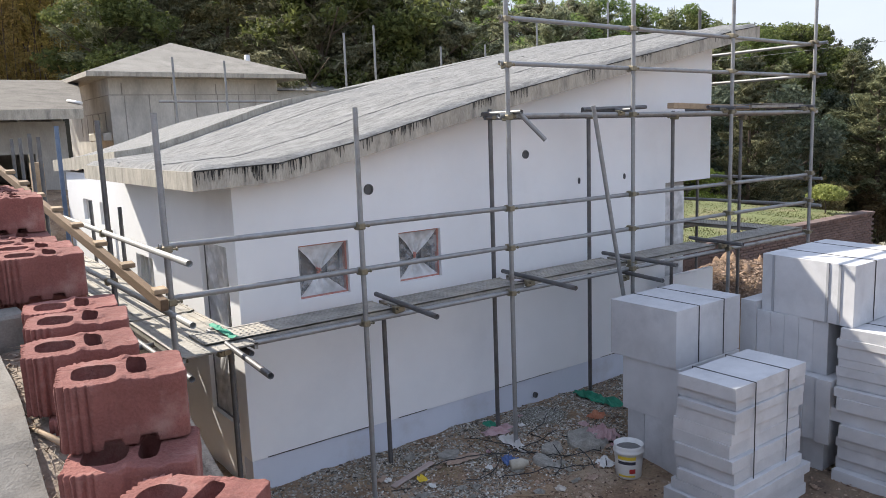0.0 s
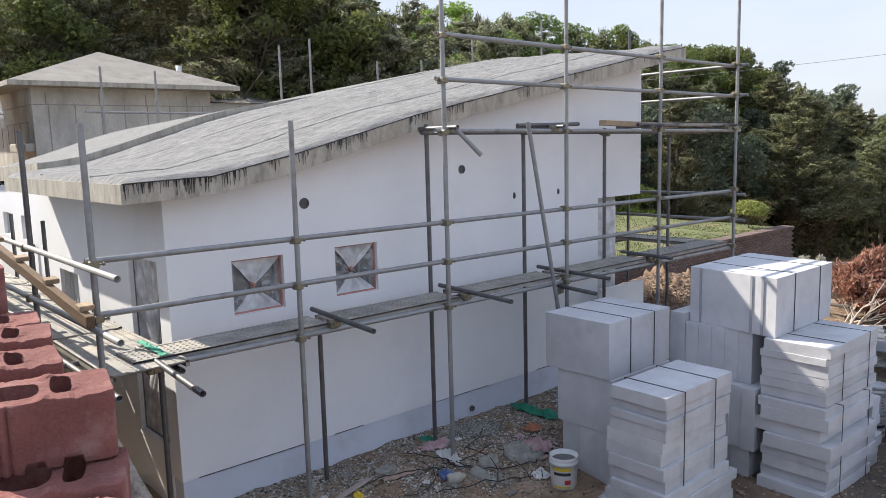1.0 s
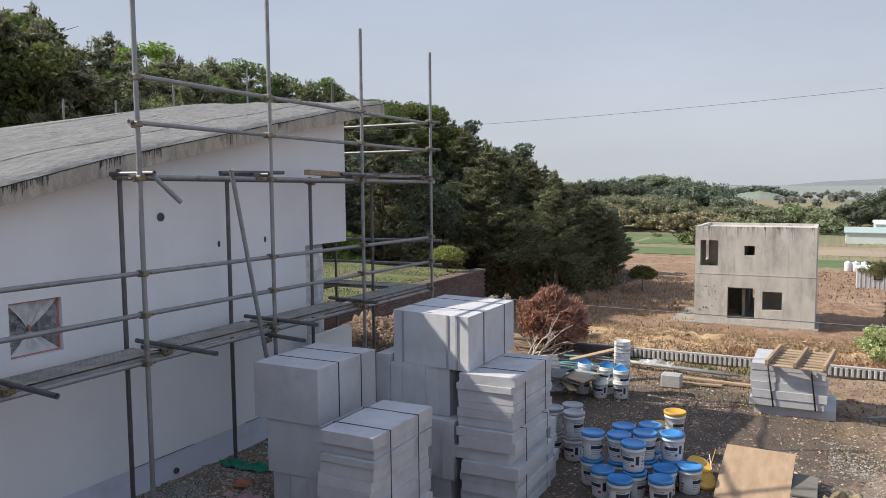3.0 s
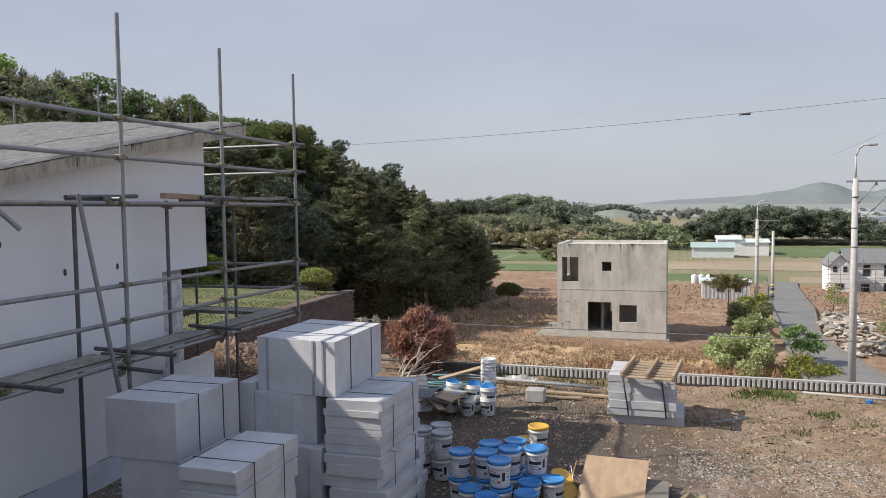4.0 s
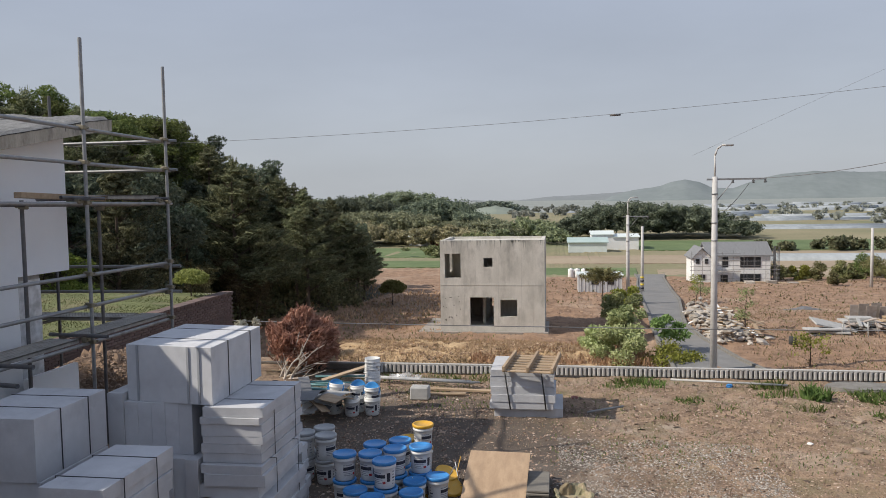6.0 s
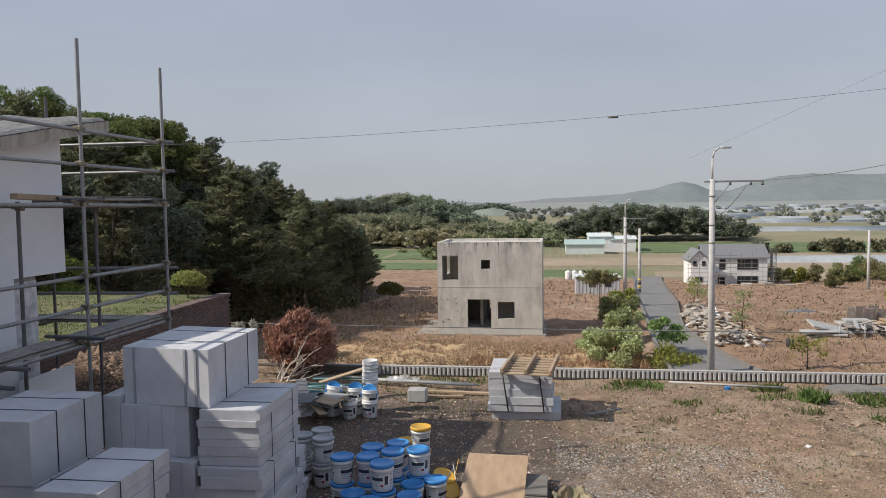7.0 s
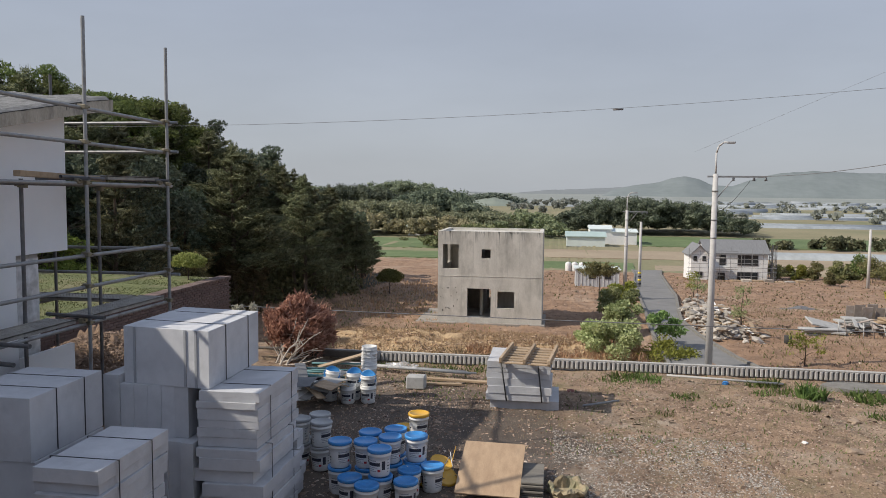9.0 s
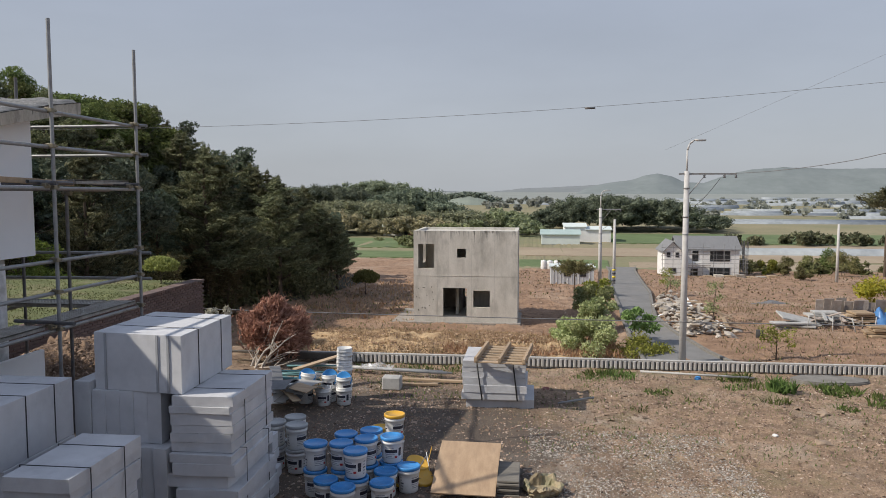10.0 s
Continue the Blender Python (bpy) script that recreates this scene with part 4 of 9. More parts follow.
for x, top_z in INNER:
    pipe((x, 5.80, ground_z(x, 5.8) - 0.02), (x, 5.80, top_z), DARKSTEEL, name="post")
    clamp(x, 5.8, top_z - 0.08, 180)
    clamp(x, 5.8, 1.66, 180)
pipe((3.3, 5.751, 1.66), (10.6, 5.751, 1.64), DARKSTEEL, name="rail")
pipe((4.85, 5.751, 3.51), (10.7, 5.751, 3.46), DARKSTEEL, name="rail")
# short cross tubes, sticking out past the rail
for x, y0, y1, z in ((1.70, 4.32, 5.9, 1.735), (3.40, 4.66, 5.86, 1.80), (5.08, 4.62, 5.86, 1.80), (6.75, 4.66, 5.86, 1.80), (6.62, 4.75, 5.5, 1.63), (8.6, 5.0, 5.9, 1.78)):
    pipe((x - 0.06, y0, z), (x + 0.06, y1, z), DARKSTEEL, name="cross_tube")
    clamp(x, 5.33, z - 0.05, 90)
for x in (4.87, 6.55, 8.6, 10.6):
    pipe((x, 5.2, 3.55), (x, 5.95, 3.55), DARKSTEEL, name="cross_tube")
    clamp(x, 5.34, 3.52, 90)
pipe((5.97, 5.24, 3.60), (6.47, 5.24, 1.40), STEEL, name="brace")
pipe((4.87, 5.25, 3.55), (5.10, 5.1, 3.26), STEEL, name="loose_tube")
pipe((6.02, 5.45, 3.57), (7.12, 5.45, 3.585), DARKSTEEL, name="loose_tube")
part("plank", box(bmesh.new(), (0, -0.05, -0.035), (1.75, 0.05, 0.035), 0.006, pose(7.73, 5.55, 3.60, 0, 1.5, 1.0)), TIMBER, scaffold, "timber plank on the upper level")
pipe((8.35, 5.43, 3.57), (9.3, 5.45, 3.555), DARKSTEEL, name="loose_tube")
pipe((9.3, 5.62, 3.58), (11.0, 5.62, 3.55), STEEL, name="loose_tube")


def deck(x0, x1, y0, y1, z, label=""):
    """A perforated steel deck: side channels and a top with rows of raised ribs."""
    bm = bmesh.new()
    along = (x1 - x0) > (y1 - y0)
    box(bm, (x0, y0, z - 0.012), (x1, y1, z), 0.0)
    for a, b in ((0, 0.03), (1, -0.03)):
        if along:
            e = (y0, y1)[a]
            box(bm, (x0, min(e, e + b), z - 0.05), (x1, max(e, e + b), z + 0.006))
        else:
            e = (x0, x1)[a]
            box(bm, (min(e, e + b), y0, z - 0.05), (max(e, e + b), y1, z + 0.006))
    n = int((x1 - x0 if along else y1 - y0) / 0.052)
    rows_n = 5
    for k in range(n):
        for q in range(rows_n):
            if along:
                cx, cy = x0 + (k + 0.5) * (x1 - x0) / n, y0 + (q + 1) * (y1 - y0) / (rows_n + 1)
                lo, hi = (cx - 0.017, cy - 0.012, z), (cx + 0.017, cy + 0.012, z + 0.005)
            else:
                cx, cy = x0 + (q + 1) * (x1 - x0) / (rows_n + 1), y0 + (k + 0.5) * (y1 - y0) / n
                lo, hi = (cx - 0.012, cy - 0.017, z), (cx + 0.012, cy + 0.017, z + 0.005)
            v = [bm.verts.new(p) for p in ((lo[0], lo[1], z), (hi[0], lo[1], z), (hi[0], hi[1], z), (lo[0], hi[1], z), ((lo[0] + hi[0]) / 2, (lo[1] + hi[1]) / 2, z + 0.009))]
            for i in range(4):
                bm.faces.new((v[i], v[(i + 1) % 4], v[4]))
    return part("deck", bm, DECK, scaffold, label)


for x0, x1 in ((1.55, 3.36), (3.44, 5.02), (5.12, 6.68), (6.80, 8.5), (8.68, 10.72)):
    deck(x0, x1, 5.38, 5.78, 1.755 + r.uniform(-0.008, 0.008), "perforated steel deck with mortar spots")
for x0, x1 in ((9.35, 10.7),):
    deck(x0, x1, 5.42, 5.8, 3.60, "perforated steel deck")
# the end behind the porch
for y, top_z in ((7.25, 5.2), (9.0, 4.8)):
    pipe((10.75, y, ground_z(10.75, y) - 0.02), (10.75, y, top_z), DARKSTEEL, name="post")
for z in (4.45, 4.0, 2.49, 2.09):
    pipe((10.80, 5.15, z), (10.80, 9.6, z - 0.02), STEEL, name="rail")
    clamp(10.75, 5.34, z, 90)
pipe((9.2, 7.35, 2.5), (10.9, 7.35, 2.5), DARKSTEEL, name="rail")
pipe((9.2, 7.35, 1.62), (10.9, 7.35, 1.62), DARKSTEEL, name="rail")
deck(10.25, 10.7, 5.85, 9.0, 1.75, "perforated steel deck")
pipe((9.75, 7.3, -0.1), (9.75, 7.3, 3.4), DARKSTEEL, name="post")

# the short side, beside the end wall
BLUEPOST = surf("blue_painted_steel", (0.10, 0.15, 0.24), (0.18, 0.23, 0.32), 8, 0.5, 0.05, 60, metal=0.3)
WHITETUBE = surf("pale_steel", (0.30, 0.30, 0.29), (0.44, 0.44, 0.425), 8, 0.5, 0.05, 60, stain=(0.3, 0.25, 0.2), stain_scale=5, amount=0.3, metal=0.2)
for y, top_z, m in ((7.0, 3.6, DARKSTEEL), (8.95, 3.6, BLUEPOST), (10.2, 3.5, DARKSTEEL), (10.85, 3.55, DARKSTEEL), (11.7, 3.5, DARKSTEEL), (12.5, 3.5, DARKSTEEL)):
    pipe((1.27, y, ground_z(1.27, y) - 0.02), (1.27, y, top_z), m, name="post")
    for z in (2.56, 2.1, 1.67):
        clamp(1.27, y, z, 90)
for y, top_z in ((5.95, 1.7), (7.7, 1.8), (9.4, 2.6), (11.0, 2.6)):
    pipe((1.96, y, -0.1), (1.96, y, top_z), DARKSTEEL, name="post")
pipe((1.225, 4.58, 2.56), (1.225, 12.8, 2.60), WHITETUBE, name="rail")
pipe((1.225, 4.62, 2.12), (1.225, 12.8, 2.08), WHITETUBE, name="rail")
pipe((1.225, 4.75, 1.70), (1.225, 12.8, 1.66), DARKSTEEL, name="rail")
pipe((1.86, 5.2, 1.66), (1.86, 12.8, 1.66), DARKSTEEL, name="rail")
for y in (5.95, 7.2, 8.8, 10.6):
    pipe((1.1, y, 1.69), (2.0, y, 1.69), DARKSTEEL, name="cross_tube")
for y0, y1 in ((5.2, 6.7), (6.74, 8.4), (8.44, 10.2), (10.24, 12.2)):
    deck(1.30, 1.92, y0, y1, 1.745 + r.uniform(-0.006, 0.006), "perforated steel deck")
bm = bmesh.new()
g = [[bm.verts.new((1.76 + 0.022 * i + 0.01 * j / 12 + 0.02 * noise.noise((i, j * 0.6, 2)), 5.36 + 0.052 * j, 1.775 + 0.03 * abs(noise.noise((i * 1.3, j * 0.7, 5))))) for i in range(4)] for j in range(13)]
for j in range(12):
    for i in range(3):
        bm.faces.new((g[j][i], g[j][i + 1], g[j + 1][i + 1], g[j + 1][i]))
single("net", bm, NET, "strip of green mesh net lying on the scaffold deck", "net")
# a timber with cleats leaning on the rails
ramp = thing("timber_ramp", "brown timber beam with cleats leaning on the scaffold", "timber", (1.18, 5.1, 2.24))
a, b = Vector((1.17, 5.05, 2.20)), Vector((0.86, 10.8, 3.12))
d = (b - a).normalized()
m = Matrix.Translation(a) @ d.to_track_quat("Y", "Z").to_matrix().to_4x4()
part("beam", box(bmesh.new(), (-0.03, 0, -0.045), (0.03, (b - a).length, 0.045), 0.006, m), surf("brown_timber", (0.09, 0.056, 0.032), (0.21, 0.135, 0.08), 4, 0.85, 0.3, 50, stretch=(3, 0.3, 3)), ramp)
for k in range(8):
    part("cleat", box(bmesh.new(), (-0.03, 0.12 + 0.72 * k, 0.045), (0.075, 0.21 + 0.72 * k, 0.085), 0.006, m), TIMBER, ramp)

# scaffold posts standing behind the house
behind = thing("scaffold", "row of steel scaffold posts behind the house", "scaffold", (8.2, 14.6, 0))
for x, top_z in ((8.24, 5.6), (9.02, 5.8), (10.9, 5.4), (12.3, 5.5), (14.1, 6.15), (16.9, 6.85)):
    pipe((x, 14.6, ground_z(x, 14.6) - 0.05), (x, 14.6, top_z), STEEL, name="post", parent=behind)
pipe((7.9, 14.65, 3.2), (17.2, 14.65, 3.2), STEEL, name="rail", parent=behind)
pipe((7.9, 14.65, 2.2), (17.2, 14.65, 2.2), STEEL, name="rail", parent=behind)
# ---- foam bundles ----
def bundle(lo, hi, axis, n, label, straps=(), jitter=0.006, seed=0, strap_axis=0, m=Matrix.Identity(4)):
    """Foam boards tied in a bundle. axis: the way the n boards are stacked; straps: places along strap_axis (0: x, 1: y) of straps that go round."""
    r = random.Random(seed)
    lo, hi = Vector(lo), Vector(hi)
    ob = thing("foam_bundle", label, "insulation boards", m @ Vector(((lo.x + hi.x) / 2, (lo.y + hi.y) / 2, lo.z)), "bundles of grey foam boards")
    gap = 0.0007 if axis == 2 or n > 4 else 0.0004
    cuts = [0.0]
    for k in range(n):
        cuts.append(cuts[-1] + (1.0 if axis != 2 else r.uniform(0.72, 1.35)))
    cuts = [c / cuts[-1] for c in cuts]
    for k in range(n):
        a, b = lo.copy(), hi.copy()
        a[axis] = lo[axis] + (hi[axis] - lo[axis]) * cuts[k] + gap
        b[axis] = lo[axis] + (hi[axis] - lo[axis]) * cuts[k + 1] - gap
        for q in range(3):
            if q != axis and not (q == 2 and k >= 0 and axis != 2):
                s = r.gauss(0, jitter)
                a[q] += s
                b[q] += s
        c = (a + b) / 2
        turn = m @ Matrix.Translation(c) @ Matrix.Rotation(radians(r.gauss(0, 0.7) if axis == 2 and n > 1 else 0), 4, "Z") @ Matrix.Translation(-c)
        bm = box(bmesh.new(), a, b, 0.0025, turn)
        if axis == 2 and n > 1:
            bmesh.ops.subdivide_edges(bm, edges=[e for e in bm.edges if e.calc_length() > 0.3], cuts=5, use_grid_fill=True)
            for v in bm.verts:
                v.co += 0.004 * noise.noise_vector(v.co * 3.1 + Vector((seed, k, 0))) + 0.003 * noise.noise_vector(v.co * 13 + Vector((seed, k, 0)))
        part("board", bm, EPS, ob)
    for s in straps:
        bm = bmesh.new()
        w, t = 0.006, 0.004
        o = 1 - strap_axis
        p0, p1 = lo[o] - jitter, hi[o] + jitter
        z0, z1 = lo.z + 0.004, hi.z
        outer = [(p0 - t, z0), (p0 - t, z1 + t), (p1 + t, z1 + t), (p1 + t, z0)]
        inner = [(p0, z0), (p0, z1), (p1, z1), (p1, z0)]
        loop = []
        for e in (-w, w):
            for pts in (outer, inner):
                vs = []
                for q, z in pts:
                    co = [0, 0, z]
                    co[strap_axis], co[o] = s + e, q
                    vs.append(bm.verts.new(co))
                loop.append(vs)
        for k in range(3):
            for x, y in ((0, 1), (1, 3), (3, 2), (2, 0)):
                bm.faces.new((loop[x][k], loop[x][k + 1], loop[y][k + 1], loop[y][k]))
        bmesh.ops.recalc_face_normals(bm, faces=bm.faces)
        bmesh.ops.transform(bm, matrix=m, verts=bm.verts)
        part("strap", bm, STRAP, ob, "black plastic strap")
    return ob


GZ = -0.24


def skew(near, along_x, along_y, lx, ly):
    """Local x and y of a pile turned and slightly sheared: from the near corner along two edges."""
    ax, ay = Vector((*along_x, 0)) / lx, Vector((*along_y, 0)) / ly
    return Matrix(((ax.x, ay.x, 0, near[0]), (ax.y, ay.y, 0, near[1]), (0, 0, 1, 0), (0, 0, 0, 1)))


top_bundle = bundle((0, 0, 1.338), (1.36, 1.05, 1.955), 1, 1, "bundle of pale grey foam boards tied with black straps", (0.42, 1.04), 0.003, 1, m=skew((7.06, 2.885), (1.36, 0.01), (0.13, 1.04), 1.36, 1.05))
TM = skew((7.06, 2.885), (1.36, 0.01), (0.13, 1.04), 1.36, 1.05)
# three flat grey upright strips on the left face of the top bundle
for y in (0.155, 0.285, 0.91):
    part("strap", box(bmesh.new(), (-0.009, y - 0.013, 1.342), (0.004, y + 0.013, 1.952), 0.0, TM), GREYINK, top_bundle, "flat grey upright strip on the bundle face")
bundle((5.75, 3.97, 0.95), (6.85, 4.81, 1.545), 2, 1, "bundle of grey foam boards tied with black straps", (6.12, 6.55), 0.002, 2)
bundle((5.77, 3.95, 0.37), (6.83, 4.66, 0.948), 1, 1, "bundle of grey foam boards under another bundle", (), 0.002, 3)
bundle((5.78, 3.93, GZ), (6.80, 4.60, 0.368), 1, 3, "bundle of grey foam boards at the bottom of a pile", (), 0.004, 4)
bundle((5.28, 3.03, 0.10), (6.42, 3.63, 1.10), 2, 9, "pile of grey foam boards tied with black straps", (5.58, 6.12), 0.024, 5)
bundle((5.24, 3.00, GZ), (6.50, 3.68, 0.097), 2, 3, "grey foam boards under a pile", (), 0.045, 6)
bundle((7.14, 3.16, 0.775), (8.20, 3.94, 1.336), 1, 5, "upright grey foam boards under a bundle", (), 0.006, 7)
bundle((7.13, 3.945, 0.775), (8.10, 4.13, 1.43), 1, 1, "taller upright grey foam boards beside a bundle", (), 0.004, 17)
bundle((6.98, 3.04, 0.10), (8.10, 3.92, 0.772), 1, 6, "upright grey foam boards", (), 0.014, 8)
bundle((7.05, 3.12, GZ), (8.10, 3.98, 0.097), 1, 4, "grey foam boards at the bottom of a pile", (), 0.010, 18)
bundle((0, 0, 0.735), (1.22, 0.66, 1.334), 2, 6, "pile of grey foam boards tied with black straps", (0.33, 0.98), 0.012, 9, m=skew((7.05, 2.35), (1.18, -0.02), (-0.02, 0.655), 1.22, 0.66))
bundle((0, 0, GZ), (1.24, 0.68, 0.732), 2, 8, "pile of grey foam boards", (0.30, 1.0), 0.03, 10, m=skew((6.98, 2.31), (1.20, -0.02), (0.0, 0.67), 1.30, 0.68))
bundle((8.27, 2.34, GZ), (8.47, 2.62, 0.52), 2, 7, "small pile of grey foam offcuts", (), 0.02, 11)
ob = single("foam_board", box(bmesh.new(), (8.15, 5.86, -0.02), (9.17, 5.93, 1.30), 0.006), BOARD, "pale foam board leaning by the porch opening", "foam board")
# the bundle near the plot edge, with a wooden pallet on it
edge_bundle = bundle((12.22, -0.655, -0.06), (13.35, 0.41, 0.60), 2, 6, "pile of grey foam boards near the plot edge", (), 0.012, 12)
bundle((12.30, -0.79, GZ), (13.3, 0.36, -0.063), 2, 1, "grey foam board under a pile", (), 0.0, 13)
for y, lean in ((0.13, 0.05), (-0.47, 0.04)):
    part("strap", tube(bmesh.new(), (12.19, y + lean, 0.61), (12.19, y - lean, -0.06), 0.012, seg=6), STRAP, edge_bundle, "black strap")
pallet = thing("pallet", "pale wooden pallet lying askew on a foam pile", "pallet", (12.2, -0.2, 0.72))
m = pose(12.66, -0.28, 0.63, 0, -1, -6)
for y in (-0.40, 0.0, 0.40):
    part("bearer", box(bmesh.new(), (-0.64, y - 0.024, 0.0), (0.64, y + 0.024, 0.075), 0.004, m), TIMBER, pallet)
for k in range(7):
    part("slat", box(bmesh.new(), (-0.62 + 0.19 * k, -0.43, -0.022), (-0.52 + 0.19 * k, 0.43, -0.001), 0.003, m), TIMBER, pallet)
# ---- pails ----
def pail(lid_mat, label, seed=0, logo=True, open_top=False, contents=None, size=0.9):
    """A 20 litre plastic pail: body with rings, lid with a rim, printed bars, wire handle. Stands at the origin."""
    r = random.Random(seed)
    ob = thing("pail", label, "bucket", (0, 0, 0), "plastic pails on the plot")
    h, rb, rt = 0.345, 0.130, 0.150
    bm = bmesh.new()
    prof = [(0.0, 0.004), (rb - 0.01, 0.0), (rb, 0.012)]
    for z in (0.10, 0.20, 0.262):
        prof.append((rb + (rt - rb) * z / h, z))
    for z in (0.266, 0.290, 0.296, 0.318):
        prof.append((rb + (rt - rb) * z / h + (0.009 if z in (0.266, 0.290) else 0.0), z))
    prof.append((rt, h))
    if open_top:
        prof += [(rt - 0.006, h), (rb - 0.004, 0.03 if not contents else h - 0.05), (0.0, 0.03 if not contents else h - 0.045)]
    body = part("body", lathe(bm, prof, 24), PAIL, ob)
    if contents:
        part("mix", lathe(bmesh.new(), [(0.0, h - 0.035), (0.10, h - 0.04), (rt - 0.008, h - 0.05)], 20), contents, ob, "dark grey mix inside")
    if not open_top:
        lid = part("lid", lathe(bmesh.new(), [(rt + 0.002, h - 0.035), (rt + 0.011, h - 0.030), (rt + 0.012, h + 0.004), (rt + 0.006, h + 0.011), (rt - 0.012, h + 0.011), (rt - 0.016, h + 0.002), (0.0, h + 0.003)], 24), lid_mat, ob)
    if logo:
        def label_bar(a0, a1, z0, z1, mat, name="print"):
            bm = bmesh.new()
            n = max(2, int(abs(a1 - a0) / 0.12))
            cols = []
            for k in range(n + 1):
                a = a0 + (a1 - a0) * k / n
                cols.append([bm.verts.new(((rb + (rt - rb) * z / h + o) * math.cos(a), (rb + (rt - rb) * z / h + o) * math.sin(a), z)) for z, o in ((z0, 0.0012), (z1, 0.0012))])
            for p, q in zip(cols, cols[1:]):
                bm.faces.new((p[0], q[0], q[1], p[1]))
            part(name, bm, mat, body)
        for base in (0.0, math.pi):
            label_bar(base - 0.80, base + 0.1, 0.212, 0.226, GREYINK)
            label_bar(base - 0.80, base + 0.45, 0.150, 0.196, INK)
            label_bar(base - 0.80, base + 0.2, 0.124, 0.135, GREYINK)
            label_bar(base - 0.75, base - 0.1, 0.100, 0.110, GREYINK)
            label_bar(base - 0.75, base + 0.1, 0.076, 0.086, GREYINK)
            label_bar(base + 0.62, base + 0.95, 0.10, 0.215, INK)
            label_bar(base + 0.20, base + 0.48, 0.075, 0.105, REDINK)
            for q in range(5):
                label_bar(base + 1.20, base + 1.20 + 0.15 + 0.25 * r.random(), 0.055 + 0.04 * q, 0.072 + 0.04 * q, INK if q == 2 else GREYINK)
    bm = bmesh.new()
    pts = [Vector((0.155 * math.cos(a), 0.155 * math.sin(a) * 0.35 - 0.12, 0.27 - 0.10 * math.sin(a))) for a in [math.pi * k / 10 for k in range(11)]]
    for p, q in zip(pts, pts[1:]):
        tube(bm, p, q, 0.0025, seg=5, caps=False)
    part("handle", bm, WHITEFRAME, ob)
    for child in ob.children_recursive:
        child.data.transform(Matrix.Scale(size, 4))
    return ob


PG = -0.21
blue = pail(BLUE, "white plastic pail with a blue lid", 1)
grey = pail(GREYLID, "white plastic pail with a grey lid", 2)
orange = pail(ORANGE, "white plastic pail with an orange lid", 3)
r = random.Random(31)


def put(src, x, y, level=0):
    return copy_thing(src, pose(x, y, PG + 0.32 * level, r.uniform(-0.8, 0.8), r.uniform(-0.8, 0.8), r.uniform(150, 260)))


UPPER = [(8.37, 1.86), (8.78, 1.57), (8.95, 1.29), (8.42, 1.53), (8.62, 1.27), (8.74, 0.99), (8.17, 1.30)]
LOWER = [(8.42, 1.00), (8.60, 0.75), (8.06, 1.64), (7.86, 1.39), (8.06, 0.97)]
for x, y in UPPER:
    put(blue, x, y)
    put(blue, x + r.uniform(-0.012, 0.012), y + r.uniform(-0.012, 0.012), 1)
for x, y in LOWER:
    put(blue, x, y)
for x, y in ((9.14, 2.62), (9.05, 2.30), (9.38, 2.42)):
    put(grey, x, y)
    put(grey, x, y, 1)
put(orange, 9.65, 1.12)
put(orange, 9.65, 1.115, 1)
blue.matrix_basis = pose(9.02, 1.66, PG, 0, 0, 40)
grey.matrix_basis = pose(9.4, 2.72, PG, 0, 0, 200)
orange.matrix_basis = pose(10.05, 1.39, PG, 0, 0, 210)
# open pails and a tall nest of them further out
white = pail(BLUE, "empty white plastic pail without a lid", 5, True, True)
white.matrix_basis = pose(12.13, 2.80, PG, 0, 4, 190)
for x, y, z, rx, ry in ((12.22, 3.14, 0, 0, 0), (12.22, 3.13, 0.22, -8, 3), (12.2, 2.46, 0, 0, 0), (12.2, 2.46, 0.18, 0, 1), (12.35, 2.76, 0, 0, 0), (12.36, 2.76, 0.17, 0, 0)):
    copy_thing(white, pose(x, y, PG + z, rx, ry, r.uniform(150, 260)))
for k in range(6):
    copy_thing(white, pose(12.55, 2.53, PG + 0.27 + 0.066 * k, r.uniform(-1, 1), r.uniform(-1, 1), r.uniform(0, 360)))
copy_thing(white, pose(12.55, 2.53, PG, 0, 0, 0))


def loose_lid(x, y, z, rx, ry, rz):
    bm = lathe(bmesh.new(), [(0.0, 0.0), (0.122, 0.0), (0.134, 0.006), (0.144, 0.0), (0.145, -0.026), (0.138, -0.03)], 24)
    ob = single("blue_disc", bm, BLUE, "loose blue plastic disc standing in an open pail", "plastic disc", "loose blue discs")
    ob.matrix_basis = pose(x, y, z, rx, ry, rz)


loose_lid(12.18, 3.10, 0.26, 0, -72, 10)
loose_lid(12.18, 2.46, 0.22, 0, -76, -5)
loose_lid(12.32, 2.74, 0.22, 0, -72, 0)
# the pail of mix beside the foam pile
mix = pail(BLUE, "white pail with yellow print, half full of grey mix", 9, False, True, surf("wet_mix", (0.10, 0.10, 0.10), (0.18, 0.18, 0.18), 9, 0.6, 0.5, 50), 1.0)
mix.matrix_basis = pose(5.42, 4.29, ground_z(5.42, 4.29) - 0.005, 0, 0, 215)
bm = bmesh.new()
for a0, z0, z1, mi in ((-0.7, 0.215, 0.25, 0), (-0.7, 0.165, 0.198, 1), (-0.7, 0.03, 0.05, 0), (0.15, 0.07, 0.12, 2)):
    w = 1.3 if mi != 2 else 0.45
    cols = []
    for k in range(9):
        a = a0 + w * k / 8
        cols.append([bm.verts.new(((0.130 + 0.02 * z / 0.345 + 0.0015) * math.cos(a), (0.130 + 0.02 * z / 0.345 + 0.0015) * math.sin(a), z)) for z in (z0, z1)])
    for p, q in zip(cols, cols[1:]):
        bm.faces.new((p[0], q[0], q[1], p[1])).material_index = mi
lab = part("print", bm, [YELLOWINK, INK, REDINK], mix, "yellow, dark and red printed bars")
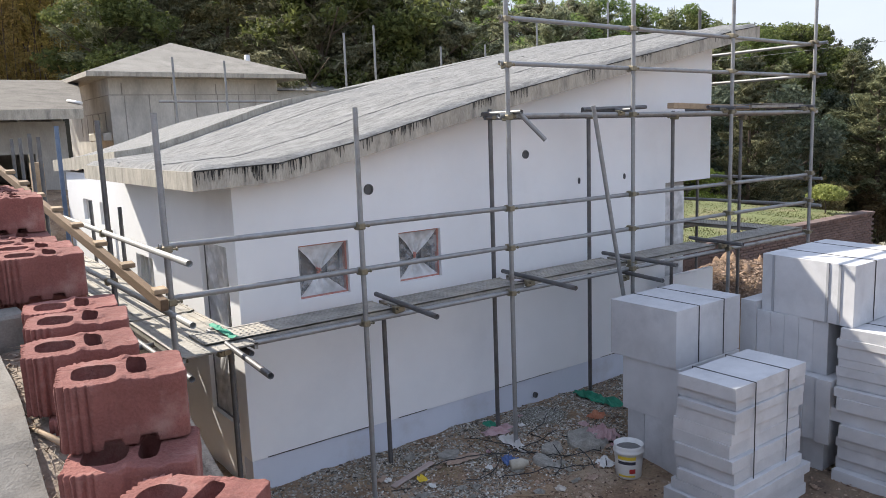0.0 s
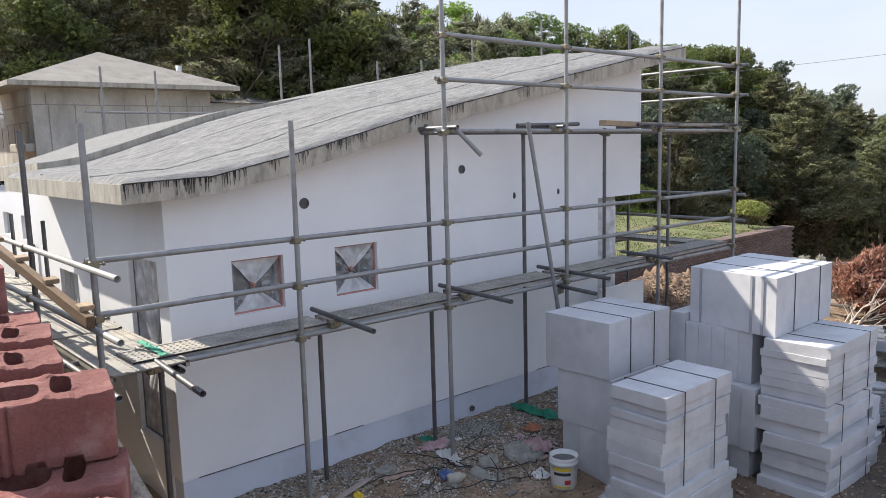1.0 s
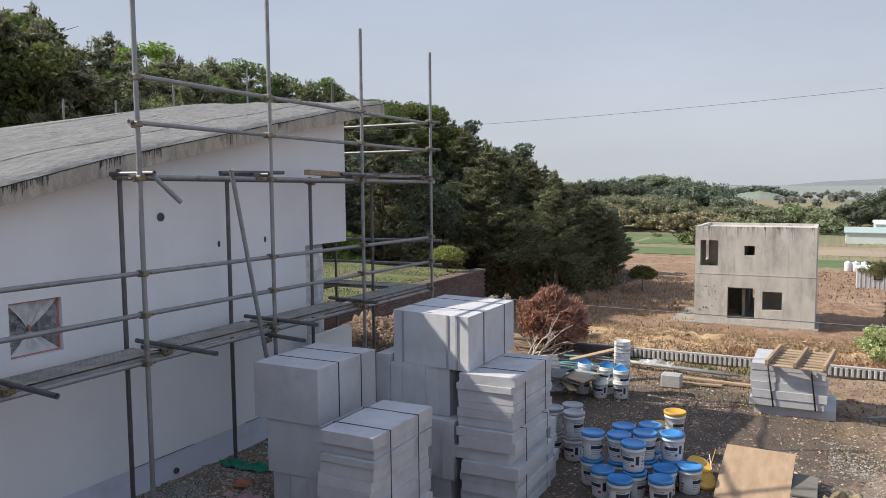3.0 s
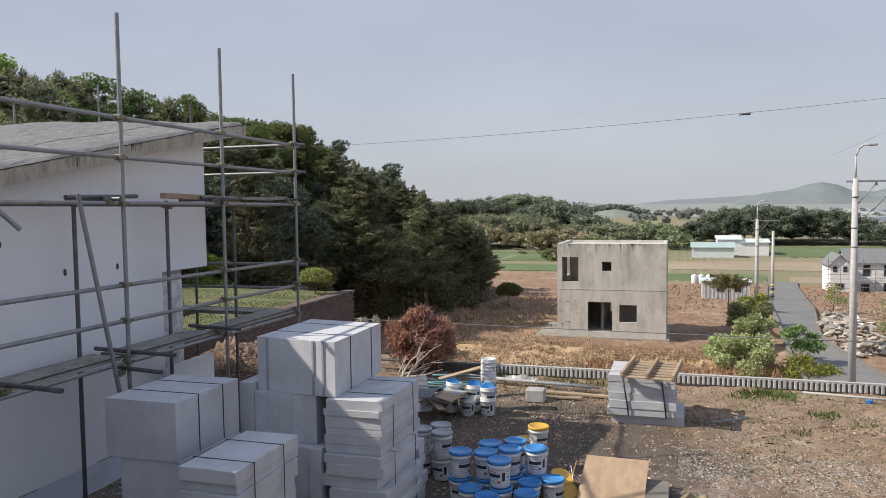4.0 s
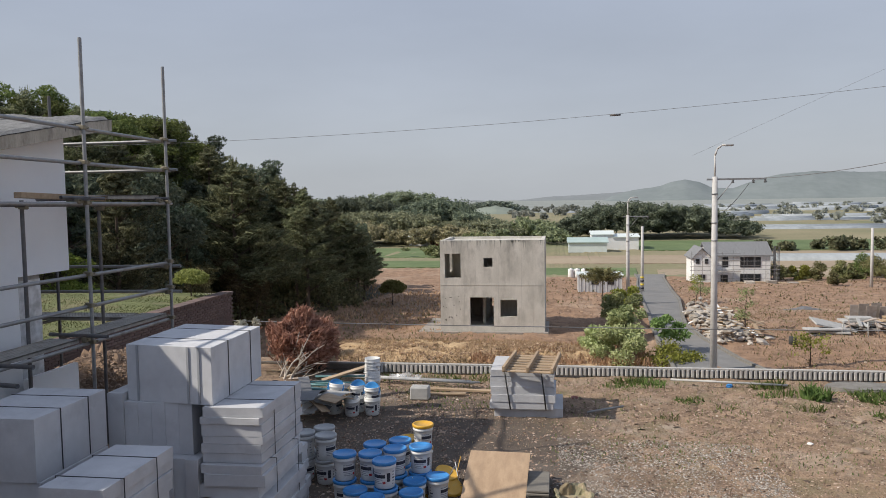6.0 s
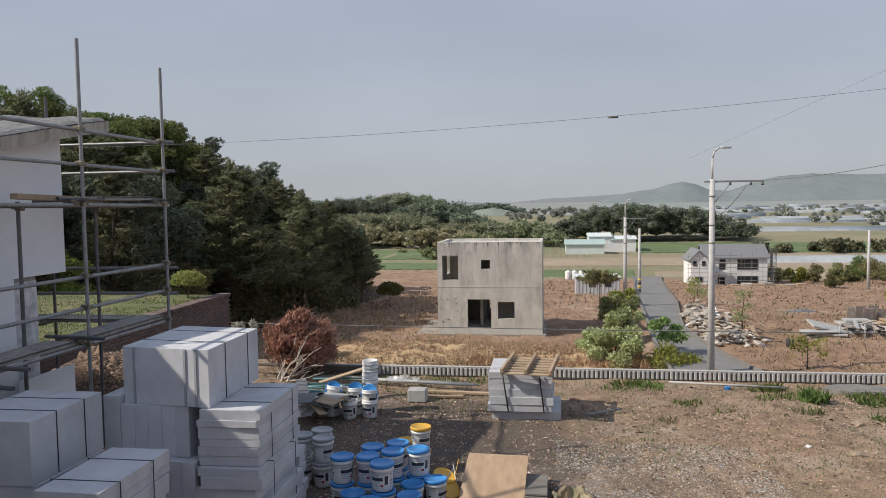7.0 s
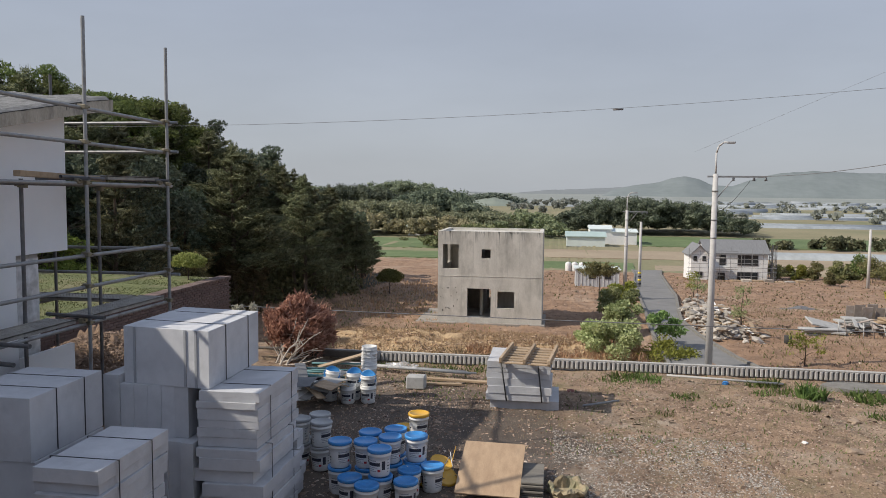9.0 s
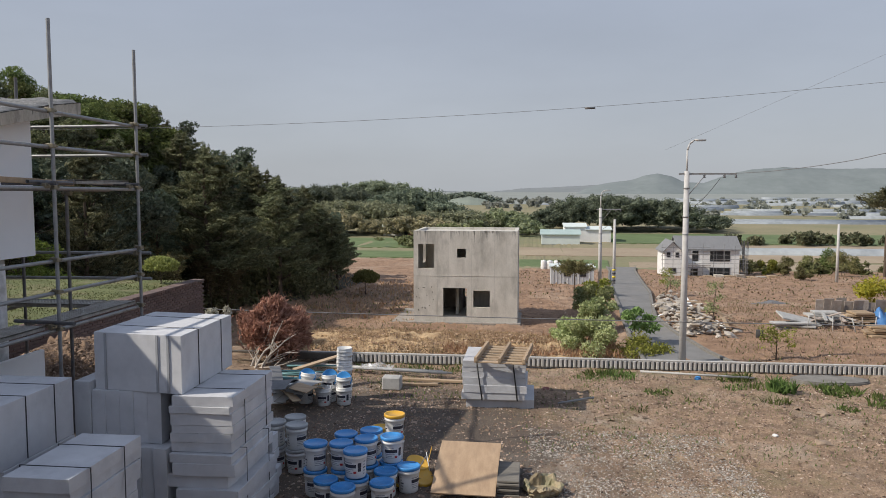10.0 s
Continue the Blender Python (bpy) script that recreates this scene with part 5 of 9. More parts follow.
lab.matrix_parent_inverse = Matrix.Identity(4)


# ---- boards, sheets and bits on the plot ----
def slab_thing(name, size, m, mat, label, category, bevel=0.004, curve=0.0, n=10):
    """A board, slightly bowed."""
    bm = bmesh.new()
    lx, ly, t = size
    top = [[bm.verts.new(m @ Vector((lx * i / n, ly * j / 2 - ly / 2, t + curve * math.sin(math.pi * i / n)))) for i in range(n + 1)] for j in range(3)]
    bot = [[bm.verts.new(m @ Vector((lx * i / n, ly * j / 2 - ly / 2, curve * math.sin(math.pi * i / n)))) for i in range(n + 1)] for j in range(3)]
    for j in range(2):
        for i in range(n):
            bm.faces.new((top[j][i], top[j][i + 1], top[j + 1][i + 1], top[j + 1][i]))
            bm.faces.new((bot[j + 1][i], bot[j + 1][i + 1], bot[j][i + 1], bot[j][i]))
    for i in range(n):
        bm.faces.new((bot[0][i], bot[0][i + 1], top[0][i + 1], top[0][i]))
        bm.faces.new((top[2][i], top[2][i + 1], bot[2][i + 1], bot[2][i]))
    for j in range(2):
        bm.faces.new((top[j][0], top[j + 1][0], bot[j + 1][0], bot[j][0]))
        bm.faces.new((bot[j][n], bot[j + 1][n], top[j + 1][n], top[j][n]))
    return single(name, bm, mat, label, category)


slab_thing("plywood_sheet", (1.0, 0.78, 0.015), pose(8.43, 0.07, -0.17, 0, -19, -2), PLYWOOD, "tan plywood sheet propped on timber slats", "plywood", curve=0.03)
props = thing("slat_stack", "stack of grey timber slats under the plywood", "timber", (8.7, -0.3, -0.22))
for k in range(6):
    part("slat", box(bmesh.new(), (8.55 + 0.02 * (k % 2), -0.60, -0.22 + 0.034 * k), (9.3 - 0.03 * (k % 3), -0.33, -0.196 + 0.034 * k), 0.004), surf("grey_timber", (0.12, 0.11, 0.095), (0.24, 0.22, 0.19), 5, 0.9, 0.3, 50, stretch=(3, 0.4, 3)) if k == 0 else bpy.data.materials["grey_timber"], props)
r = random.Random(41)
# an orange tangle: folded tape, broken lids and sticks
heap = thing("orange_plastic_heap", "heap of orange plastic lids and pale straps", "plastic heap", (9.0, 0.72, -0.22))
for x, y, z, a, b in ((9.05, 0.70, -0.02, 12, -20), (9.0, 0.85, -0.10, -15, -10), (8.86, 0.62, -0.12, 8, -30), (8.75, 0.8, -0.17, 4, 6)):
    part("lid", lathe(bmesh.new(), [(0.0, 0.0), (0.13, 0.0), (0.15, 0.008), (0.155, -0.03)], 20), ORANGE, heap).matrix_basis = pose(x, y, z, a, b, 30)
for k in range(18):
    a = Vector((8.70 + 0.40 * r.random(), 0.46 + 0.48 * r.random(), -0.2))
    b = a + Vector((r.uniform(-0.25, 0.25), r.uniform(-0.28, 0.28), r.uniform(0.05, 0.36)))
    part("strip", tube(bmesh.new(), a, b, 0.007, 0.005, seg=5), (TIMBER, PAIL, ORANGE)[k % 3], heap)
# a woven bag lying open, crumpled and half collapsed
bm = bmesh.new()
rings = []
for k, (rad, z) in enumerate(((0.05, 0.0), (0.16, 0.0), (0.19, 0.04), (0.185, 0.08), (0.20, 0.12), (0.175, 0.15), (0.15, 0.13), (0.145, 0.09), (0.13, 0.04), (0.04, 0.03))):
    ring = []
    for i in range(40):
        a = math.tau * i / 40
        c, w = math.cos(a), math.sin(a)
        q = (abs(c) ** 4 + abs(w) ** 4) ** -0.25
        f = q * (1 + (0.22 * noise.noise((c * 2.6, w * 2.6, z * 9)) + 0.20 * noise.noise((c * 7, w * 7, z * 24))) * (k > 0))
        up = (0.10 * noise.noise((c * 1.7, w * 1.7, 4.0)) + 0.05 * noise.noise((c * 6, w * 6, 8.0))) * (z > 0.07)
        ring.append(bm.verts.new((rad * f * c, 1.1 * rad * f * w, z + up)))
    rings.append(ring)
for p, q in zip(rings, rings[1:]):
    for i in range(40):
        bm.faces.new((p[i], p[(i + 1) % 40], q[(i + 1) % 40], q[i]))
bm.faces.new(rings[0][::-1])
bm.faces.new(rings[-1])
bmesh.ops.recalc_face_normals(bm, faces=bm.faces)
single("sack", bm, BROWNSACK, "open crumpled tan and green woven sack on the soil", "sack").matrix_basis = pose(8.72, -0.88, -0.21, 0, 0, 20)
single("concrete_block", box(bmesh.new(), (13.2, 1.65, -0.22), (13.45, 2.0, 0.02), 0.02), GREYBLOCK, "grey concrete block on the soil", "block")
single("timber_plank", box(bmesh.new(), (0, 0, 0), (0.10, 1.5, 0.04), 0.005, pose(13.7, 0.35, -0.18, 0, 0, -4)), TIMBER, "pale timber plank lying on the soil", "plank")
single("timber_plank", box(bmesh.new(), (0, 0, 0), (0.09, 0.8, 0.04), 0.005, pose(13.55, 1.0, -0.20, 0, 0, 6)), TIMBER, "short timber plank lying on the soil", "plank")
bm = tube(bmesh.new(), (12.5, -1.2, -0.16), (12.85, -1.82, -0.14), 0.02, seg=8)
single("tube", bm, STEEL, "grey steel tube lying on the soil", "tube")
for k, (a, b) in enumerate((((14.6, 4.6, -0.10), (14.2, 0.9, -0.12)), ((14.75, 4.2, -0.12), (14.35, 1.0, -0.12)), ((14.5, 3.2, -0.1), (14.25, 0.8, -0.12)), ((14.9, -2.9, -0.14), (14.6, -5.0, -0.14)))):
    single("plastic_pipe", tube(bmesh.new(), a, b, 0.022, seg=8), GREYBLOCK, "pale plastic pipe lying near the plot edge", "pipe", "pale pipes on the plot edge")
for k in range(16):
    a = Vector((12.8 + r.uniform(-0.5, 0.6), 4.0 + r.uniform(-0.4, 0.5), -0.12 + 0.025 * k))
    single("plastic_pipe", tube(bmesh.new(), a, a + Vector((r.uniform(-0.3, 0.3), -0.95 + r.uniform(-0.2, 0.2), r.uniform(-0.05, 0.05))), 0.018, seg=7), surf("teal_plastic", (0.06, 0.17, 0.19), (0.12, 0.26, 0.28), 6, 0.5, 0.02, 60) if k == 0 else bpy.data.materials["teal_plastic"], "teal plastic conduit in a loose pile", "pipe", "teal conduits in a pile")
for k in range(11):
    mat = (SLATE, PAINT, GREYBLOCK, SLATE, TIMBER)[k % 5]
    slab_thing("sheet_offcut", (r.uniform(0.4, 0.95), r.uniform(0.12, 0.40), 0.012), pose(11.45 + 0.4 * r.random(), 3.02 + 0.6 * r.random(), -0.12 + 0.032 * k, r.uniform(-10, 10), r.uniform(-16, 6), r.uniform(-50, 60)), mat, "bent sheet offcut on a scrap pile", "sheet", curve=r.uniform(0.02, 0.10))
slab_thing("timber_plank", (1.1, 0.16, 0.03), pose(13.0, 3.6, 0.15, 0, -12, -60), TIMBER, "pale split timber on a scrap pile", "plank")
# polythene scrap near the pipes
bm = bmesh.new()
g = [[bm.verts.new((14.2 + 0.05 * i, 2.0 + 0.07 * j, -0.13 + 0.14 * abs(noise.noise((i * 0.6, j * 0.5, 5))) + 0.05)) for i in range(8)] for j in range(10)]
for j in range(9):
    for i in range(7):
        bm.faces.new((g[j][i], g[j][i + 1], g[j + 1][i + 1], g[j + 1][i]))
single("film_scrap", bm, CLEARFILM, "crumpled clear plastic film on the soil", "plastic film")

# ---- rubbish below the scaffold ----
def crumple(name, x, y, sx, sy, h, mat, label, category, seed):
    bm = bmesh.new()
    n = 14
    g = []
    for j in range(n + 1):
        row = []
        for i in range(n + 1):
            a, b = 2 * i / n - 1, 2 * j / n - 1
            k = 0.5 * (1 - 0.16 * (a * b) ** 2) * (1 + 0.3 * noise.noise((a * 1.3, b * 1.3, seed)))
            px, py = x + sx * a * k + 0.1 * sx * noise.noise((b * 2.5, seed, 3)), y + sy * b * k + 0.1 * sy * noise.noise((a * 2.5, seed, 6))
            fold = abs(noise.noise((a * 1.9, b * 1.9, seed))) + 0.45 * abs(noise.noise((a * 5, b * 5, seed)))
            row.append(bm.verts.new((px, py, ground_z(px, py) + 0.012 + h * fold * (1.1 - 0.5 * max(abs(a), abs(b)) ** 3))))
        g.append(row)
    for j in range(n):
        for i in range(n):
            bm.faces.new((g[j][i], g[j][i + 1], g[j + 1][i + 1], g[j + 1][i]))
    return single(name, bm, mat, label, category)


PINKFILM = surf("pink_film", (0.40, 0.24, 0.26), (0.56, 0.40, 0.41), 9, 0.5, 0.3, 50)
CRUST = surf("mortar_crust", (0.19, 0.18, 0.16), (0.42, 0.405, 0.37), 12, 0.95, 0.9, 60, depth=0.02)
CARD = surf("cardboard", (0.32, 0.23, 0.18), (0.47, 0.36, 0.29), 6, 0.9, 0.3, 40)
BLUEFILM = surf("blue_film", (0.06, 0.12, 0.32), (0.14, 0.22, 0.45), 9, 0.5, 0.3, 50)
ORANGEFILM = surf("orange_scrap", (0.38, 0.13, 0.07), (0.55, 0.24, 0.14), 9, 0.6, 0.3, 50)
crumple("net", 6.47, 5.68, 0.20, 0.72, 0.14, NET, "long folded green mesh net on the rubble", "net", 3)
crumple("net", 4.93, 5.90, 0.16, 0.16, 0.05, NET, "scrap of green mesh net by the wall", "net", 5)
crumple("paper_scrap", 4.76, 5.34, 0.13, 0.34, 0.13, PAIL, "torn white plastic bag on the rubble", "plastic bag", 9)
crumple("paper_scrap", 5.72, 4.92, 0.30, 0.32, 0.24, PINKFILM, "torn pinkish plastic bag behind the pail", "plastic bag", 12)
crumple("paper_scrap", 5.33, 4.53, 0.20, 0.15, 0.07, PAIL, "crumpled white paper beside the pail", "paper", 14)
crumple("paper_scrap", 4.86, 5.68, 0.40, 0.20, 0.07, PINKFILM, "flattened pinkish bag by the wall", "plastic bag", 15)
crumple("cardboard", 4.14, 5.42, 0.46, 0.13, 0.06, CARD, "strip of torn cardboard on the rubble", "cardboard", 18)
crumple("cloth", 4.50, 5.08, 0.17, 0.15, 0.10, BLUEFILM, "crumpled blue plastic scrap behind the bottle", "plastic scrap", 21)
crumple("scrap", 6.05, 5.30, 0.22, 0.16, 0.08, ORANGEFILM, "torn orange plastic scrap on the rubble", "plastic scrap", 22)
crumple("scrap", 3.55, 5.31, 0.10, 0.10, 0.06, YELLOWINK, "yellow plastic scrap on the rubble", "plastic scrap", 23)


def crust(x, y, rx, ry, h, seed, label):
    """A broken plate of dried mortar with a ragged rim and a pitted top."""
    bm = bmesh.new()
    rings = []
    for q, (k, up) in enumerate(((1.0, -0.06), (1.0, 0.5), (0.93, 0.85), (0.75, 1.0), (0.5, 0.95), (0.25, 1.05))):
        ring = []
        for i in range(30):
            a = math.tau * i / 30
            g = k * (1 + 0.22 * noise.noise((math.cos(a) * 1.6, math.sin(a) * 1.6, seed)) + 0.10 * noise.noise((math.cos(a) * 6, math.sin(a) * 6, seed)))
            px, py = x + rx * g * math.cos(a), y + ry * g * math.sin(a)
            ring.append(bm.verts.new((px, py, ground_z(px, py) + h * (up + (0.55 * noise.noise((px * 9, py * 9, seed)) if up > 0 else 0)))))
        rings.append(ring)
    for p, q in zip(rings, rings[1:]):
        for i in range(30):
            bm.faces.new((p[i], p[(i + 1) % 30], q[(i + 1) % 30], q[i]))
    bm.faces.new(rings[-1])
    return single("mortar_slab", bm, CRUST, label, "mortar slab")


crust(5.50, 4.93, 0.24, 0.21, 0.07, 1.0, "broken slab of dried mortar on the soil")
crust(5.05, 5.02, 0.13, 0.09, 0.04, 2.0, "small flake of dried mortar on the soil")
crust(4.80, 4.90, 0.10, 0.12, 0.05, 3.0, "small lump of dried mortar on the soil")
crust(4.10, 5.62, 0.13, 0.08, 0.03, 4.0, "flake of dried mortar by the wall")
r = random.Random(19)
for k in range(34):
    x, y = r.uniform(2.9, 6.0), r.uniform(4.3, 5.95)
    mat, lab, cat = ((CRUST, "flake of dried mortar on the rubble", "mortar"), (CARD, "scrap of brown cardboard on the rubble", "cardboard"), (CRUST, "flake of dried mortar on the rubble", "mortar"), (PINKFILM, "scrap of pink plastic on the rubble", "plastic scrap"), (PAIL, "torn scrap of white paper on the rubble", "paper"))[k % 5]
    crumple("scrap", x, y, r.uniform(0.05, 0.15), r.uniform(0.04, 0.10), 0.045, mat, lab, cat, 30 + k)
bm = lathe(bmesh.new(), [(0.0, 0.0), (0.05, 0.0), (0.055, 0.02), (0.055, 0.13), (0.03, 0.165), (0.022, 0.19), (0.0, 0.19)], 16)
single("bottle", bm, surf("pale_card", (0.36, 0.33, 0.27), (0.50, 0.47, 0.40), 9, 0.8, 0.1, 50), "empty pale plastic bottle on the rubble", "bottle").matrix_basis = pose(4.40, 4.96, ground_z(4.40, 4.96) + 0.055, 84, 0, 60)
bm = box(bmesh.new(), (-0.30, -0.035, 0.0), (0.30, 0.035, 0.012), 0.003)
single("lath", bm, surf("pinkish_wood", (0.34, 0.26, 0.235), (0.50, 0.41, 0.38), 6, 0.9, 0.3, 50, stretch=(0.3, 3, 3)), "pale pinkish wooden lath lying on the rubble", "lath").matrix_basis = pose(3.52, 5.42, ground_z(3.52, 5.42) + 0.03, 0, -3, 14)
r = random.Random(77)
for k, (x, y, a, n, bend) in enumerate(((4.40, 5.74, -1.0, 12, 0.05), (3.75, 5.46, 0.15, 22, -0.01), (4.62, 5.30, -0.9, 14, 0.02), (5.0, 5.36, 0.5, 13, 0.04), (5.30, 5.12, -1.2, 9, -0.12), (4.15, 4.85, -0.2, 15, -0.06), (3.9, 5.05, -0.6, 12, 0.12), (4.7, 4.62, 0.1, 13, 0.09))):
    bm = bmesh.new()
    p = Vector((x, y, ground_z(x, y) + 0.035))
    for q in range(n):
        a += bend + r.uniform(-0.22, 0.22)
        e = p + Vector((math.cos(a), math.sin(a), 0)) * 0.075
        e.z = ground_z(e.x, e.y) + 0.025 + 0.025 * r.random()
        tube(bm, p, e, 0.0055, seg=5, caps=False)
        p = e
    bmesh.ops.remove_doubles(bm, verts=bm.verts, dist=0.004)
    single("cable", bm, STRAP, "black cable lying loose on the rubble", "cable", "loose black cables")
r = random.Random(78)
for k in range(16):
    x, y, a = r.uniform(3.0, 5.9), r.uniform(4.4, 5.85), r.uniform(-0.9, 0.9)
    d = Vector((math.cos(a), math.sin(a), r.uniform(-0.05, 0.05))) * r.uniform(0.08, 0.22)
    c = Vector((x, y, ground_z(x, y) + 0.03))
    single("stick", tube(bmesh.new(), c - d, c + d, 0.006, 0.004, 6), TIMBER if k % 3 else TAR, "thin broken stick on the rubble" if k % 3 else "thin blackened stick on the rubble", "stick", "sticks on the rubble")

# ---- retaining edge of the plot ----
edge_wall = tagged(new("edge_wall"), "low grey block wall with ribbed face along the plot edge", "wall", kind="structure")
edge_wall.location = (15.55, -4, -0.3)
RIBGREY = surf("rib_concrete", (0.36, 0.35, 0.335), (0.55, 0.54, 0.52), 5, 0.95, 0.5, 50, stain=(0.24, 0.225, 0.20), stain_scale=2.5, amount=0.45, vary=0.12)
part("capping", box(bmesh.new(), (15.64, -16.2, -1.2), (15.74, 4.6, -0.115), 0.008), GREYBLOCK, edge_wall)
part("strip", box(bmesh.new(), (15.57, -16.2, -0.088), (15.65, 4.6, -0.055), 0.006), RIBGREY, edge_wall)
rib_me = mesh_of("rib", box(bmesh.new(), (-0.035, -0.028, -0.085), (0.035, 0.028, 0.085), 0.010), RIBGREY)
for k in range(215):
    ob = new("rib", rib_me)
    ob.parent = edge_wall
    ob.matrix_parent_inverse = Matrix.Translation(-edge_wall.location)
    ob.matrix_basis = pose(15.60, 4.5 - 0.0945 * k, -0.172, 0, 0, 0)
rail = thing("timber_rail", "dark weathered timber edging at the plot corner", "edging", (15.5, 5.5, -0.2))
part("beam", box(bmesh.new(), (15.3, 3.2, -0.16), (15.42, 7.5, -0.02), 0.01), surf("dark_timber", (0.07, 0.06, 0.05), (0.15, 0.13, 0.11), 5, 0.9, 0.3, 40), rail)

# ---- brick-edged garden ----
garden = thing("garden_wall", "low brown brick wall round a raised garden", "wall", (21.6, 9.2, 0))
part("core", box(bmesh.new(), (11.2, 9.25, -1.6), (21.60, 9.45, 0.70)), MORTAR, garden)
part("core", box(bmesh.new(), (21.42, 9.45, -4.6), (21.60, 22, 0.70)), MORTAR, garden)
brick_me = [mesh_of("brick", box(bmesh.new(), (-0.098, -0.045, -0.029), (0.098, 0.045, 0.029), 0.006), BRICK) for _ in range(1)]
r = random.Random(17)
rest = bmesh.new()
for row in range(15):
    for k in range(51):
        x, z = 11.3 + 0.205 * k + 0.1025 * (row % 2), 0.70 - 0.032 - 0.067 * row
        if x > 21.55:
            continue
        dy = r.uniform(-0.005, 0.005)
        if row < 9 and 14.4 < x < 21.5:
            ob = new("brick", brick_me[0])
            ob.parent = garden
            ob.matrix_parent_inverse = Matrix.Translation(-garden.location)
            ob.matrix_basis = pose(x, 9.225 + dy, z, 0, 0, 0)
        else:
            box(rest, (x - 0.098, 9.18 + dy, z - 0.029), (x + 0.098, 9.26, z + 0.029))
for row in range(24):
    for k in range(30):
        y, z = 9.5 + 0.205 * k + 0.1025 * (row % 2), 0.70 - 0.032 - 0.067 * row
        box(rest, (21.58, y - 0.098, z - 0.029), (21.645, y + 0.098, z + 0.029))
tagged(part("brickwork", rest, BRICK, garden), kind="stuff")
for k in range(50):
    part("coping_brick", box(bmesh.new(), (11.2 + 0.208 * k, 9.13, 0.70), (11.398 + 0.208 * k, 9.48, 0.765 + r.uniform(-0.004, 0.004)), 0.006), BRICK, garden)
turf = bmesh.new()
gx, gy = [11.2 + 0.35 * k for k in range(30)] + [21.45], [9.4 + 0.4 * k for k in range(32)]
rows = [[turf.verts.new((x, y, 0.72 + 0.06 * noise.noise((x * 1.3, y * 1.3, 0)) + 0.012 * (y - 9.4))) for x in gx] for y in gy]
for j in range(len(gy) - 1):
    for i in range(len(gx) - 1):
        turf.faces.new((rows[j][i], rows[j][i + 1], rows[j + 1][i + 1], rows[j + 1][i])).smooth = True
single("lawn", turf, GRASS, "patchy green grass of the raised garden", "grass", kind="structure")
rng = np.random.default_rng(12)


def blades(n, spot, h, w, mat, name, label, category="grass"):
    """Grass or weeds as many thin leaning blades."""
    xy, z = spot(n)
    n = len(xy)
    a = rng.random(n) * math.tau
    hh = h * (0.4 + 0.9 * rng.random(n))
    side = np.stack([np.cos(a), np.sin(a), np.zeros(n)], 1) * (w * (0.6 + 0.8 * rng.random(n)))[:, None]
    lean = rng.normal(size=(n, 3)) * 0.45
    lean[:, 2] = 1
    base = np.concatenate([xy, z[:, None]], 1)
    tip = base + lean * hh[:, None]
    mid = base + lean * hh[:, None] * 0.5 * np.array([0.7, 0.7, 1.1])
    v = np.stack([base - side, base + side, mid + side * 0.7, tip, mid - side * 0.7], 1).reshape(-1, 3)
    f = np.arange(5 * n).reshape(-1, 5)
    return tagged(new(name, leaf_mesh(name, (v, f), mat)), label, category, kind="stuff")


def on_lawn(n):
    x, y = 11.3 + 10.1 * rng.random(n), 9.5 + 10 * rng.random(n) ** 1.4
    return np.stack([x, y], 1), np.full(n, 0.72) + 0.012 * (y - 9.4)


GREENBLADE = leaf_material("grass_blades", (0.085, 0.11, 0.035), (0.18, 0.20, 0.075), 0.25)
DRYBLADE = leaf_material("dry_blades", (0.25, 0.20, 0.11), (0.42, 0.35, 0.21), 0.3)
blades(15000, on_lawn, 0.038, 0.008, GREENBLADE, "garden_grass", "green grass of the raised garden")
blades(2500, lambda n: (lambda x, y: (np.stack([x, y], 1), np.full(n, 0.8)))(11.3 + 9.5 * rng.random(n), 15.5 + 4.5 * rng.random(n)), 0.55, 0.012, DRYBLADE, "tall_dry_grass", "tall dry grass at the back of the garden")
# ---- concrete shell on the lower plot ----
shell = thing("concrete_house", "two-storey bare concrete house shell with empty window openings", "house", (45, 3.2, -4.6))
SX = 45.0
HOLES = [(5.10, 6.07, -1.28, 0.19), (3.17, 3.71, -0.62, -0.08), (3.12, 4.55, -4.24, -2.46), (1.72, 2.72, -3.63, -2.61)]
bm = panel(bmesh.new(), [0.06, 6.35], [-5.6, -1.72, 0.99], HOLES, lambda u, v, w: (SX + w, u, v), 0.22)
part("wall", bm, PALECON, shell, "front wall with form-tie marks")
bm = panel(bmesh.new(), [0.06, 6.35], [-5.6, 0.99], [(4.62, 5.35, -1.0, 0.05), (3.05, 3.35, -0.75, -0.1), (2.75, 3.6, -3.6, -2.5)], lambda u, v, w: (SX + 4.4 + w, u, v), 0.22)
part("wall", bm, PALECON, shell)
bm = panel(bmesh.new(), [SX + 0.22, SX + 4.4], [-5.6, 0.99], [(SX + 2.6, SX + 3.6, -1.2, 0.1)], lambda u, v, w: (u, 0.06 + w, v), 0.22)
part("wall", bm, PALECON, shell)
bm = panel(bmesh.new(), [SX + 0.22, SX + 4.4], [-5.6, 0.99], [(SX + 2.6, SX + 3.8, -1.2, 0.1)], lambda u, v, w: (u, 6.13 + w, v), 0.22)
part("wall", bm, PALECON, shell)
part("floor_slab", box(bmesh.new(), (SX + 0.22, 0.28, -1.9), (SX + 4.4, 6.13, -1.7)), PALECON, shell)
part("floor_slab", box(bmesh.new(), (SX + 0.22, 0.28, -4.7), (SX + 4.4, 6.13, -4.3)), PALECON, shell)
part("roof", box(bmesh.new(), (SX + 0.22, 0.28, 0.6), (SX + 4.4, 6.13, 0.85)), PALECON, shell)
# inner walls added to block light and darken the window openings
part("partition", box(bmesh.new(), (SX + 1.6, 0.28, -4.3), (SX + 1.8, 2.9, -1.9)), PALECON, shell)
